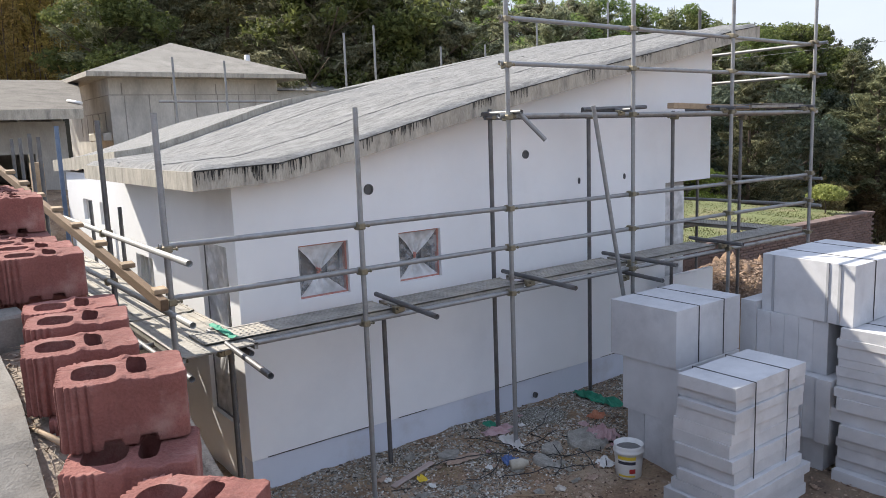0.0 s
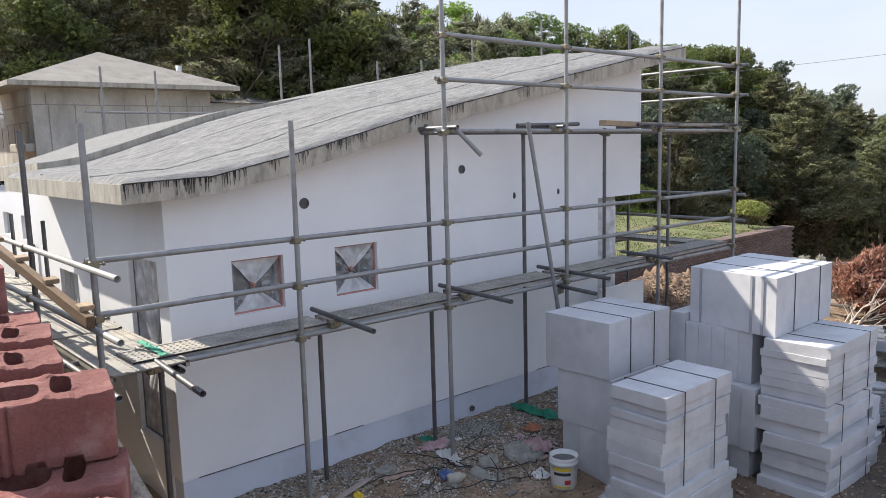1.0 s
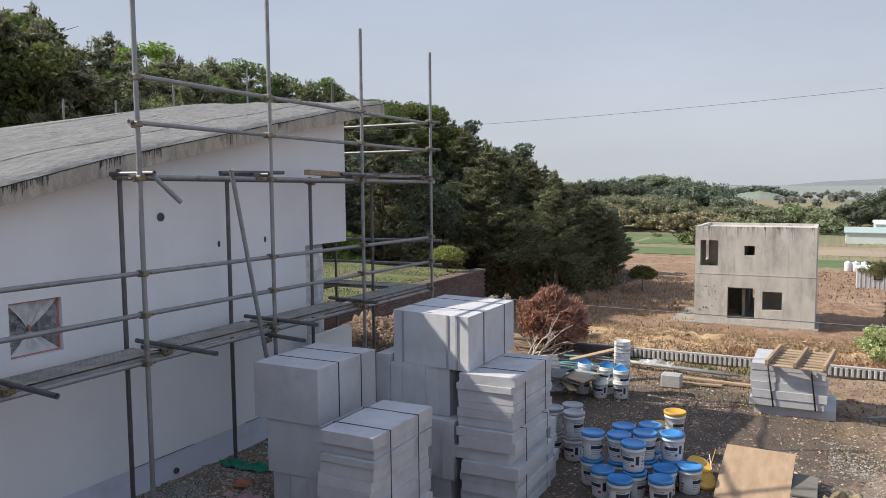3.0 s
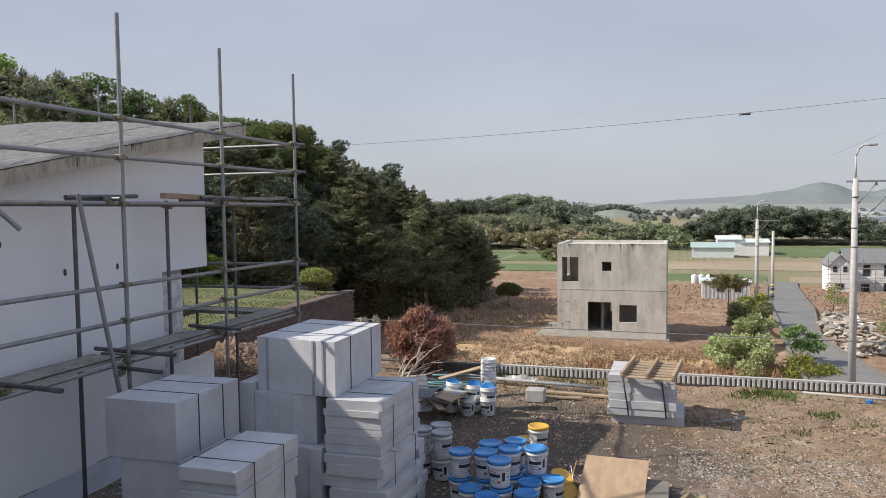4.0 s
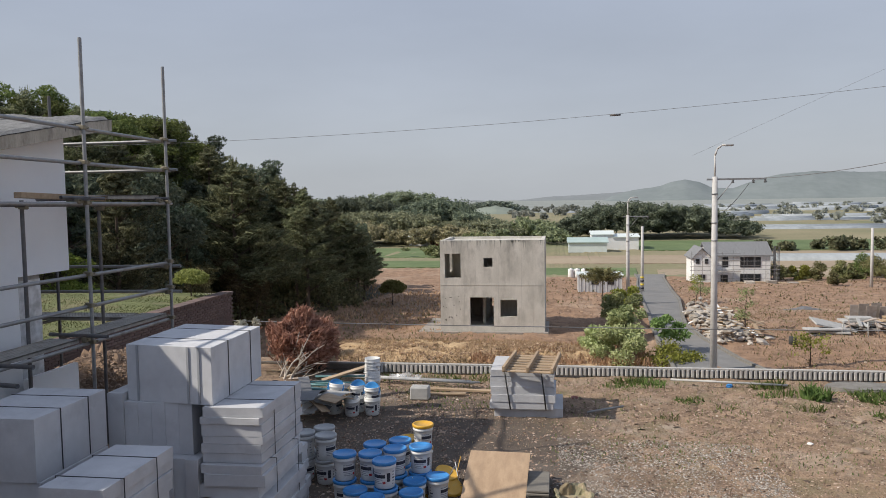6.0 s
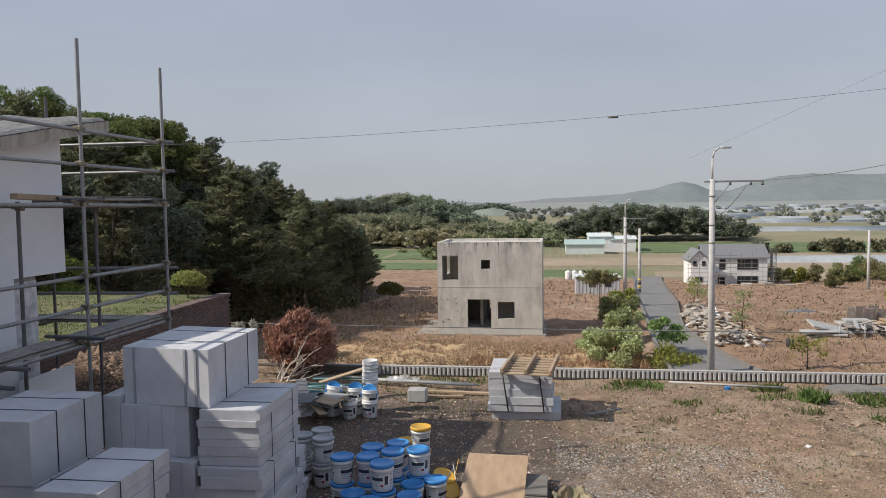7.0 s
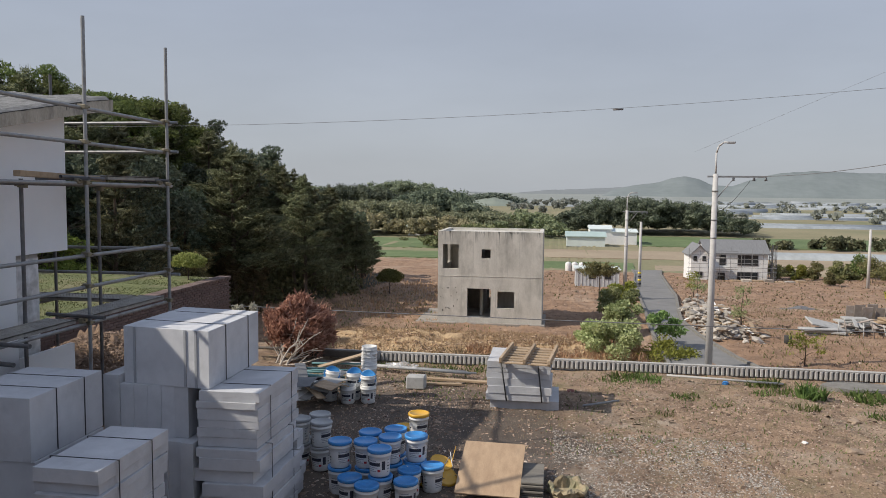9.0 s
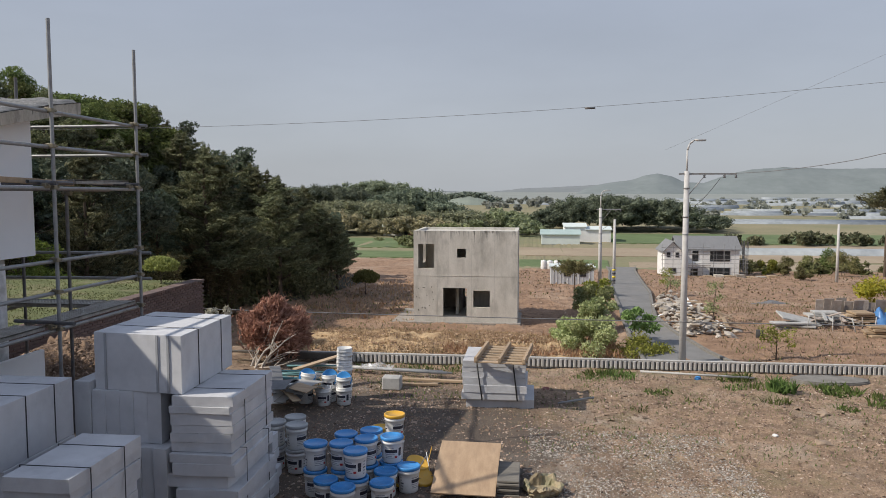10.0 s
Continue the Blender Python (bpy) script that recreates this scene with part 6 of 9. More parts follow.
part("partition", box(bmesh.new(), (SX + 0.22, 2.82, -4.3), (SX + 1.6, 2.98, -1.9)), PALECON, shell)
part("partition", box(bmesh.new(), (SX + 0.22, 3.9, -1.7), (SX + 4.4, 4.08, 0.6)), PALECON, shell)
part("partition", box(bmesh.new(), (SX + 1.6, 3.75, -4.3), (SX + 4.4, 3.93, -1.9)), PALECON, shell)
part("ridge", box(bmesh.new(), (SX - 0.015, 0.06, -1.735), (SX, 6.35, -1.70)), PALECON, shell, "cast joint between storeys")
bm = bmesh.new()
r = random.Random(3)
for k in range(9):
    y = 0.06 + 0.69 * k
    for z0, z1 in ((-1.70, 0.99), (-4.6, -1.735)):
        if not any(u0 - 0.02 < y < u1 + 0.01 and z0 < v0 < z1 for u0, u1, v0, v1 in HOLES):
            box(bm, (SX - 0.003, y, z0), (SX, y + 0.010, z1))
part("form_joint", bm, surf("form_joint", (0.34, 0.33, 0.31), (0.44, 0.43, 0.40), 3, 0.9, 0.1, 30), shell)
bm = bmesh.new()
for k in range(15):
    y, z = 4.8 + 1.4 * r.random(), -2.4 - 1.5 * r.random()
    if 5.1 < y or z < -2.5:
        box(bm, (SX - 0.004, y, z), (SX + 0.01, y + 0.03 + 0.04 * r.random(), z + 0.03 + 0.05 * r.random()))
tagged(part("tie_hole", bm, DARKIN, shell, "dark form-tie holes"), kind="stuff")
bm = bmesh.new()
for k in range(60):
    y = 0.1 + 6.1 * r.random()
    ln = 0.12 + 0.9 * r.random() ** 2.5
    v = [bm.verts.new(p) for p in ((SX - 0.003, y, 0.99), (SX - 0.003, y + 0.03 + 0.06 * r.random(), 0.99), (SX - 0.003, y + 0.02, 0.99 - ln))]
    bm.faces.new(v)
tagged(part("water_stain", bm, surf("water_stain", (0.29, 0.28, 0.255), (0.40, 0.39, 0.36), 3, 0.9, 0.1, 30), shell, "dark water stains under the wall top"), kind="stuff")
single("concrete_apron", box(bmesh.new(), (44.75, -0.15, -4.9), (50.0, 7.7, -4.52), 0.03), surf("footing_concrete", (0.23, 0.205, 0.18), (0.36, 0.33, 0.295), 2, 0.95, 0.4, 30), "pale concrete footing slab round the shell", "slab", kind="structure")

# ---- poles, lamps, cables ----
def road_pole(x, y, z0, h, label, arm=2.2, lamp_h=1.4):
    ob = thing("utility_pole", label, "utility pole", (x, y, z0))
    part("mast", tube(bmesh.new(), (x, y, z0 - 0.3), (x, y, z0 + h - lamp_h), 0.17, 0.115, 14), PALEPOLE, ob)
    bm = bmesh.new()
    pts = [Vector((x, y, z0 + h - lamp_h)), Vector((x, y, z0 + h - 0.45)), Vector((x, y - 0.10, z0 + h - 0.15)), Vector((x, y - 0.30, z0 + h)), Vector((x, y - 0.62, z0 + h + 0.02))]
    for p, q in zip(pts, pts[1:]):
        tube(bm, p, q, 0.045, 0.04, 8)
    lamp_arm = part("lamp_arm", bm, PALEPOLE, ob)
    part("lantern", box(bmesh.new(), (x - 0.10, y - 0.80, z0 + h - 0.05), (x + 0.10, y - 0.42, z0 + h + 0.05), 0.03), GREYLID, lamp_arm, "grey street lantern")
    zc = z0 + h - lamp_h - 0.12
    part("cross_arm", box(bmesh.new(), (x - 0.04, y - arm, zc - 0.04), (x + 0.04, y + 0.35, zc + 0.04)), STEEL, ob)
    part("stay", tube(bmesh.new(), (x, y - 0.1, zc - 0.95), (x, y - 0.85, zc), 0.022, seg=6), STEEL, ob)
    for q in (0.75, 0.35, 0.98):
        part("insulator", lathe(bmesh.new(), [(0.0, 0), (0.05, 0), (0.07, 0.03), (0.04, 0.06), (0.06, 0.09), (0.03, 0.14), (0.0, 0.14)], 10, (x, y - arm * q, zc - 0.18)), DARKSTEEL, ob)
    bm = bmesh.new()
    p0 = Vector((x, y - 0.12, zc - 1.6))
    for k in range(10):
        p1 = Vector((x, y - 0.12 - 1.35 * (k + 1) / 10, zc - 1.6 + 1.4 * ((k + 1) / 10) ** 1.4))
        tube(bm, p0, p1, 0.012, seg=5, caps=False)
        p0 = p1
    part("lead", bm, STRAP, ob, "black lead cable")
    for q in (1.3, 2.6, 3.4):
        part("band", tube(bmesh.new(), (x, y, z0 + h - q - 0.9), (x, y, z0 + h - q - 0.84), 0.145, seg=14), STEEL, ob)
    return ob


road_pole(35.37, -7.72, -4.6, 10.3, "pale concrete pole with street lantern and cross arm")
road_pole(61.8, -6.25, -5.2, 8.6, "pale pole with street lantern by the lane", 1.6)
ob = thing("utility_pole", "plain pale pole with striped foot by the lane", "utility pole", (76, -8.9, -6.0))
part("mast", tube(bmesh.new(), (76, -8.9, -6.3), (76, -8.9, 0.55), 0.16, 0.12, 12), PALEPOLE, ob)
for k in range(4):
    part("stripe", tube(bmesh.new(), (76, -8.9, -5.6 + 0.35 * k), (76, -8.9, -5.43 + 0.35 * k), 0.175, seg=12), YELLOWINK if k % 2 else INK, ob)
ob = thing("utility_pole", "plain pale pole beyond the timber piles", "utility pole", (84.9, -33.3, -6.45))
part("mast", tube(bmesh.new(), (84.9, -33.3, -6.8), (84.9, -33.3, -0.2), 0.17, 0.12, 12), PALEPOLE, ob)


CABLE = surf("weathered_cable", (0.13, 0.13, 0.135), (0.20, 0.20, 0.205), 9, 0.6, 0.0, 60)


def cable(points, r, label, sag=0.0, n=28):
    bm = bmesh.new()
    a, b = Vector(points[0]), Vector(points[1])
    prev = a
    for k in range(1, n + 1):
        t = k / n
        p = a.lerp(b, t) - Vector((0, 0, sag * 4 * t * (1 - t)))
        tube(bm, prev, p, r, seg=5, caps=False)
        prev = p
    bmesh.ops.remove_doubles(bm, verts=bm.verts, dist=0.003)
    return single("cable", bm, CABLE, label, "cable", "overhead cables")


cable([(30, 36, 6.35), (30, -20, 8.05)], 0.0075, "thin overhead cable across the valley", 1.02)
single("cable_joint", tube(bmesh.new(), (30, -2.75, 6.62), (30, -3.15, 6.63), 0.035, seg=8), DARKSTEEL, "small dark splice on the overhead cable", "cable splice")
cable([(25, -5.0, 4.75), (25, -16.0, 9.6)], 0.0032, "thin overhead cable climbing out of view", 0.0)
cable([(35.37, -9.6, 4.2), (28, -12.1, 4.53)], 0.014, "overhead cable from the pole", 0.1)
cable([(28, -12.1, 4.53), (20, -15, 6.0)], 0.014, "overhead cable running on past the plot", 0.1)
cable([(24, 16.5, -0.45), (24, -22, -0.62)], 0.016, "dark cable strung along the plot edge", 0.14)
# ---- red wall blocks ----
BL, BD, BH = 0.42, 0.32, 0.235


def block_outline(seed):
    """The plan of a block: chamfered at its grooved end, rounded at the other."""
    ch = 0.05
    corner = [(ch, 0.0), (BL - 0.03, 0.0), (BL - 0.009, 0.009), (BL, 0.03), (BL, BD - 0.03), (BL - 0.009, BD - 0.009), (BL - 0.03, BD), (ch, BD), (0.0, BD - ch * 0.8), (0.0, ch * 0.8)]
    out, run = [], 0.0
    for (xa, ya), (xb, yb) in zip(corner, corner[1:] + corner[:1]):
        d = math.hypot(xb - xa, yb - ya)
        n = max(1, round(d / 0.007))
        nx, ny = -(yb - ya) / d, (xb - xa) / d
        for k in range(n):
            x, y = xa + (xb - xa) * k / n, ya + (yb - ya) * k / n
            run += d / n
            cut = 0.015 * step(-0.1, 0.6, math.sin(run * 215.0 + seed)) * step(0.115, 0.10, x)
            cut += 0.008 * step(0.02, 0.0, abs(x - 0.225) - 0.012)
            out.append((x + nx * cut, y + ny * cut, nx, ny))
    return out


def hole_outline(cx, cy, hx, hy, n=30):
    pts = []
    for k in range(n):
        c, w = math.cos(math.tau * k / n), math.sin(math.tau * k / n)
        q = (abs(c) ** 3.2 + abs(w) ** 3.2) ** (-1 / 3.2)
        pts.append((cx + hx * q * c, cy + hy * q * w, -c, -w))
    return pts


def red_block_mesh(seed):
    """A hollow concrete wall block: two cavities, a grooved end, notched feet and lips between the cavities."""
    loops = [(block_outline(seed), 1.0), (hole_outline(0.122, 0.158, 0.076, 0.092), -1.0), (hole_outline(0.262, 0.178, 0.037, 0.105, 24), -1.0)]
    bm = bmesh.new()

    def foot(x, y):
        inside = 0.05 < y < BD - 0.05
        return 0.030 if 0.135 < x < 0.20 or 0.25 < x < 0.31 else 0.022 if inside else 0.0

    def crown(x, y):
        z = 0.016 * math.exp(-((x - 0.205) / 0.020) ** 2 - ((y - 0.03) / 0.030) ** 2) + 0.015 * math.exp(-((x - 0.225) / 0.024) ** 2 - ((y - BD + 0.035) / 0.03) ** 2)
        z -= 0.007 * math.exp(-((x - 0.305) / 0.014) ** 2) * (y < 0.1)
        return z + 0.0035 * noise.noise((x * 16 + seed * 7, y * 16, 1.0)) + 0.0035 * noise.noise((x * 60 + seed * 7, y * 60, 2.0))

    flat, edges, rims, feet = [], [], [], []
    for pts, way in loops:
        start = len(flat)
        for x, y, nx, ny in pts:
            flat.append(Vector((x + nx * 0.003, y + ny * 0.003)))
        n = len(pts)
        edges += [(start + k, start + (k + 1) % n) for k in range(n)]
    for i in range(29):
        for j in range(22):
            x, y = 0.015 + 0.0142 * i + 0.004 * noise.noise((i, j, seed)), 0.014 + 0.0142 * j + 0.004 * noise.noise((j, i, seed))
            if min((p - Vector((x, y))).length for p in flat[:start + 24]) > 0.009 and 0.02 < x < BL - 0.01 and 0.01 < y < BD - 0.01:
                flat.append(Vector((x, y)))
    co, _, tris, _, _, _ = delaunay_2d_cdt(flat, edges, [], 1, 1e-5)
    keep = []
    for f in tris:
        mx, my = sum(co[k].x for k in f) / 3, sum(co[k].y for k in f) / 3
        if not (((abs(mx - 0.122) / 0.073) ** 3.2 + (abs(my - 0.158) / 0.089) ** 3.2) < 1 or ((abs(mx - 0.262) / 0.034) ** 3.2 + (abs(my - 0.178) / 0.102) ** 3.2) < 1):
            keep.append(f)
    high = [bm.verts.new((p.x, p.y, BH + crown(p.x, p.y))) for p in co]
    low = [bm.verts.new((p.x, p.y, foot(p.x, p.y) + 0.002)) for p in co]
    for f in keep:
        bm.faces.new([high[k] for k in f])
        bm.faces.new([low[k] for k in reversed(f)])
    start = 0
    for pts, way in loops:
        n = len(pts)
        rings = [low[start:start + n]]
        for t in (0.0, 0.12, 0.3, 0.5, 0.7, 0.88, 1.0):
            ring = []
            for x, y, nx, ny in pts:
                z0 = foot(x, y) + 0.008
                z = z0 + (BH - 0.004 + crown(x, y) - z0) * t
                w = 0.0045 * noise.noise((x * 14, y * 14 + seed * 3, z * 9)) + 0.003 * noise.noise((x * 55, y * 55 + seed, z * 40)) + (0.004 * (1 - t) if way < 0 else 0)
                ring.append(bm.verts.new((x + nx * w, y + ny * w, z)))
            rings.append(ring)
        rings.append(high[start:start + n])
        for p, q in zip(rings, rings[1:]):
            for k in range(n):
                j = (k + 1) % n
                bm.faces.new((p[k], p[j], q[j], q[k])).smooth = True
        start += n
    bmesh.ops.delete(bm, geom=[v for v in bm.verts if not v.link_faces], context="VERTS")
    bmesh.ops.recalc_face_normals(bm, faces=bm.faces)
    return mesh_of("red_block", bm, RED)


RED_ME = [red_block_mesh(k) for k in range(3)]
r = random.Random(6)


def red_block(x, y, top_z, turn):
    ob = tagged(new("wall_block", RED_ME[r.randrange(3)]), "red hollow concrete wall block with ribbed end", "concrete block", "stacked red wall blocks")
    ob.matrix_basis = pose(x, y, top_z - BH, 0, 0, turn)


for x, y, z, turn in ((-0.035, 2.13, 2.60, -13), (-0.062, 2.60, 2.60, -8), (0.0, 3.02, 2.62, -13), (0.05, 3.40, 2.61, -10),
                      (-0.075, 1.985, 2.358, -21), (0.0, 2.52, 2.36, -7), (-0.055, 1.66, 2.345, -48), (0.04, 1.62, 2.105, -40), (0.03, 2.08, 2.12, -12)):
    red_block(x, y, z, turn)
for k in range(7):
    y = 3.86 + 0.335 * k
    red_block(0.0 + 0.03 * r.random(), y, 2.82, -9 + 4 * r.random())
    red_block(-0.43 + 0.03 * r.random(), y + 0.05, 2.82, -9 + 4 * r.random())
    red_block(0.02 + 0.02 * r.random(), y + 0.14, 2.58, -7 + 3 * r.random())
for k in range(6):
    y = 5.12 + 0.335 * k
    red_block(0.04 + 0.03 * r.random(), y, 3.058, -9 + 4 * r.random())
    red_block(-0.40 + 0.03 * r.random(), y, 3.058, -9 + 4 * r.random())
for k in range(4):
    red_block(-0.1 + 0.03 * r.random(), 6.2 + 0.335 * k, 3.298, -9 + 4 * r.random())
bm = box(bmesh.new(), (-0.75, 3.60, 2.36), (0.10, 3.84, 2.58), 0.015, Matrix.Translation((0.0, 0.0, 0.0)))
single("kerb_stone", bm, ROADCON, "grey concrete kerb stone lying under the red blocks", "kerb stone")

# dry stalks and litter along the blocks
rng = np.random.default_rng(33)


DULLBLADE = leaf_material("dull_straw", (0.17, 0.13, 0.085), (0.40, 0.33, 0.23), 0.1)


def by_blocks(n):
    x, y = -0.42 + 0.54 * rng.random(n) ** 0.6, 1.2 + 3.4 * rng.random(n)
    return np.stack([x, y], 1), np.array([ground_z(a, b) for a, b in zip(x, y)])


blades(420, by_blocks, 0.035, 0.003, DULLBLADE, "dry_litter", "dry stalks and leaf litter beside the red blocks", "litter")
bm = bmesh.new()
for k in range(620):
    p, _ = by_blocks(1)
    x, y = p[0]
    a = rng.random() * 6.28
    d = Vector((math.cos(a), math.sin(a), 0)) * (0.015 + 0.06 * rng.random() ** 2)
    c = Vector((x, y, ground_z(x, y) + 0.012 + 0.015 * rng.random()))
    tube(bm, c - d, c + d + Vector((0, 0, 0.015 * rng.random())), 0.0015 + 0.0035 * rng.random() ** 2, seg=4, caps=False)
single("twigs", bm, bpy.data.materials["leaf_litter"], "broken straw and twigs on the road edge", "twigs", kind="stuff")
bm = tube(bmesh.new(), (-0.08, 2.75, 2.33), (0.03, 2.35, 2.32), 0.012, seg=6)
single("stick", bm, TIMBER, "pale wooden stake lying on the litter", "stick")

# ---- neighbouring concrete houses ----
hip = thing("concrete_house", "grey concrete house with a hipped roof, still bare", "house", (7.9, 27, 2.2))
X0, X1, Y0, Y1, EZ = 4.45, 11.0, 22.0, 29.2, 5.33
part("wall", panel(bmesh.new(), [X0 + 0.7, X1 - 0.7], [1.8, EZ - 0.13], [], lambda u, v, w: (u, Y0 + 0.7 + w, v), 0.2), PALECON, hip, "bare concrete wall with panel joints")
part("wall", panel(bmesh.new(), [Y0 + 0.9, Y1 - 0.7], [1.8, EZ - 0.13], [], lambda u, v, w: (X0 + 0.7 + w, u, v), 0.2), PALECON, hip)
part("wall", box(bmesh.new(), (X1 - 0.9, Y0 + 0.9, 1.8), (X1 - 0.7, Y1 - 0.7, EZ - 0.13)), PALECON, hip)
part("wall", box(bmesh.new(), (X0 + 0.9, Y1 - 0.9, 1.8), (X1 - 0.9, Y1 - 0.7, EZ - 0.13)), PALECON, hip)
bm = bmesh.new()
lowr = [bm.verts.new(p) for p in ((X0, Y0, EZ - 0.13), (X1, Y0, EZ - 0.13), (X1, Y1, EZ - 0.13), (X0, Y1, EZ - 0.13))]
eave = [bm.verts.new(v.co + Vector((0, 0, 0.13))) for v in lowr]
rid = [bm.verts.new((8.0, 25.8, 6.62)), bm.verts.new((8.0, 26.6, 6.62))]
for k in range(4):
    bm.faces.new((lowr[k], lowr[(k + 1) % 4], eave[(k + 1) % 4], eave[k])).material_index = 1
bm.faces.new(lowr[::-1]).material_index = 1
bm.faces.new((eave[0], eave[1], rid[0]))
bm.faces.new((eave[1], eave[2], rid[1], rid[0]))
bm.faces.new((eave[2], eave[3], rid[1]))
bm.faces.new((eave[3], eave[0], rid[0], rid[1]))
part("roof", bm, [ROOFCON, FASCIA], hip, "hipped grey concrete roof")
bm = bmesh.new()
for x in (5.49, 6.91, 8.25, 9.51):
    box(bm, (x, Y0 + 0.685, 4.75), (x + 0.03, Y0 + 0.70, EZ - 0.27))
for x in (5.55, 6.24, 6.95, 7.61, 8.28, 8.96, 9.52, 10.02):
    box(bm, (x, Y0 + 0.685, 2.0), (x + 0.026, Y0 + 0.70, 4.715))
box(bm, (X0 + 0.7, Y0 + 0.685, 4.72), (X1 - 0.7, Y0 + 0.70, 4.745))
box(bm, (X0 + 0.685, Y0 + 0.75, 4.72), (X0 + 0.70, Y1 - 0.8, 4.745))
for k in range(5):
    box(bm, (X0 + 0.685, Y0 + 1.3 + 0.8 * k, 3.6), (X0 + 0.70, Y0 + 1.34 + 0.8 * k, 4.25))
box(bm, (X0 + 0.685, Y0 + 1.2, 4.25), (X0 + 0.70, Y0 + 5.0, 4.275))
part("panel_joints", bm, surf("wall_joint", (0.26, 0.25, 0.225), (0.40, 0.38, 0.345), 3, 0.9, 0.1, 30), hip, "dark joints of the wall panels")
part("sill", box(bmesh.new(), (X0 + 0.45, Y0 + 0.8, 3.45), (X0 + 0.70, Y0 + 2.6, 3.68), 0.02), PALECON, hip, "pale ledge along the side wall")
part("chimney_pipe", tube(bmesh.new(), (9.9, 24.0, 5.6), (9.9, 24.0, 6.1), 0.09, seg=10), PAIL, hip, "white vent pipe on the roof")
# lower wing at the far side
wing = thing("concrete_house", "low concrete wing with a sloping roof behind the hipped house", "house", (13, 27, 2))
part("wall", box(bmesh.new(), (10.6, 23.95, 1.8), (16.2, 30, 4.93)), PALECON, wing)
bm = bmesh.new()
e = [bm.verts.new(p) for p in ((10.2, 23.8, 4.95), (16.4, 23.8, 4.90), (16.4, 30.5, 4.90), (10.2, 30.5, 4.95))]
t = [bm.verts.new(p) for p in ((11.2, 26.6, 5.60), (13.5, 26.6, 5.58))]
bm.faces.new(e[::-1])
bm.faces.new((e[0], e[1], t[1], t[0]))
bm.faces.new((e[1], e[2], t[1]))
bm.faces.new((e[2], e[3], t[0], t[1]))
bm.faces.new((e[3], e[0], t[0]))
part("roof", bm, ROOFCON, wing)
# the low house beside the road
low = thing("concrete_house", "low concrete house with a deep sloping roof by the road", "house", (1, 20, 2))
bm = bmesh.new()
F = [(-6.0, 18.2, 4.17), (3.5, 18.2, 4.17), (4.95, 25.5, 5.34), (-6.0, 25.5, 5.34)]
up = [bm.verts.new(p) for p in F]
dn = [bm.verts.new((x, y, z - 0.22)) for x, y, z in F]
bm.faces.new(up)
bm.faces.new(dn[::-1])
for k in range(4):
    bm.faces.new((dn[k], dn[(k + 1) % 4], up[(k + 1) % 4], up[k])).material_index = 1
part("roof", bm, [surf("weathered_roof", (0.055, 0.05, 0.044), (0.175, 0.16, 0.142), 2.2, 0.95, 0.6, 26, stain=(0.13, 0.12, 0.105), stain_scale=0.9, amount=0.6, depth=0.03), FASCIA], low, "dark weathered sloping roof")
part("wall", panel(bmesh.new(), [-6.0, 3.3], [1.6, 3.93], [(-1.5, 0.4, 1.6, 3.3), (1.0, 2.6, 1.6, 3.2)], lambda u, v, w: (u, 19.3 + w, v), 0.25), CONCRETE, low, "bare wall with dark openings")
part("wall", box(bmesh.new(), (3.05, 19.55, 1.6), (3.3, 25.2, 4.2)), CONCRETE, low)
part("wall", box(bmesh.new(), (-6.0, 24.95, 1.6), (3.05, 25.2, 4.4)), CONCRETE, low)
part("gutter_hose", tube(bmesh.new(), (3.45, 19.5, 4.42), (3.62, 18.9, 4.33), 0.035, seg=8), PAIL, low, "white drain hose on the roof corner")
part("post", box(bmesh.new(), (1.75, 14.3, 0.2), (1.95, 14.5, 3.1), 0.01), TIMBER, house, "pale timber post under the rear roof")
back_scaf = thing("scaffold", "steel tubes standing before the hipped house", "scaffold", (5, 16.2, 2))
for x, z in ((4.94, 5.15), (6.08, 5.10)):
    pipe((x, 16.2, 1.0), (x, 16.2, z), STEEL, name="post", parent=back_scaf)
pipe((4.6, 16.25, 4.22), (7.5, 16.25, 4.2), STEEL, name="rail", parent=back_scaf)
# ---- woods on the hill ----
PINES = [pine_tree(10 + k, 9.0, 5.4, 7600, 0.115, PINE) for k in range(5)]
# lighter copy of the pine needles: front light and haze painted into the tone
LITPINE = leaf_material("lit_needles", (0.13, 0.145, 0.09), (0.37, 0.37, 0.235), 0.36, 10)
LITPINES = [pine_tree(20 + k, 9.0, 5.0, 7600, 0.115, LITPINE) for k in range(3)]
BROADS = [broad_tree(30 + k, 8.0, 6.0, 7400, 0.125, BROAD) for k in range(4)]
OLIVES = [broad_tree(50 + k, 7.0, 4.6, 6000, 0.115, OLIVE) for k in range(3)]
SILVERS = [broad_tree(60, 7.0, 4.4, 5500, 0.12, SILVER)]
BAMBOOS = [bamboo_clump(70 + k, 6.0, 4.0, 6200, 0.10, leaf_material("dull_bamboo", (0.10, 0.093, 0.046), (0.31, 0.262, 0.125), 0.28, 12)) for k in range(3)]
GOLDBAMBOOS = [bamboo_clump(75 + k, 8.0, 5.0, 8500, 0.11, leaf_material("golden_bamboo", (0.26, 0.22, 0.07), (0.62, 0.50, 0.17), 0.4, 12)) for k in range(2)]
LIMES = [broad_tree(65 + k, 7.0, 4.6, 7000, 0.115, leaf_material("spring_leaves", (0.15, 0.22, 0.045), (0.33, 0.41, 0.11), 0.35, 9)) for k in range(2)]
CEDARS = [cedar_tree(80 + k, 7.0, 3.4, 5200, 0.11, leaf_material("cedar_needles", (0.06, 0.07, 0.036), (0.185, 0.185, 0.10), 0.28, 11)) for k in range(2)]
rng = np.random.default_rng(4)
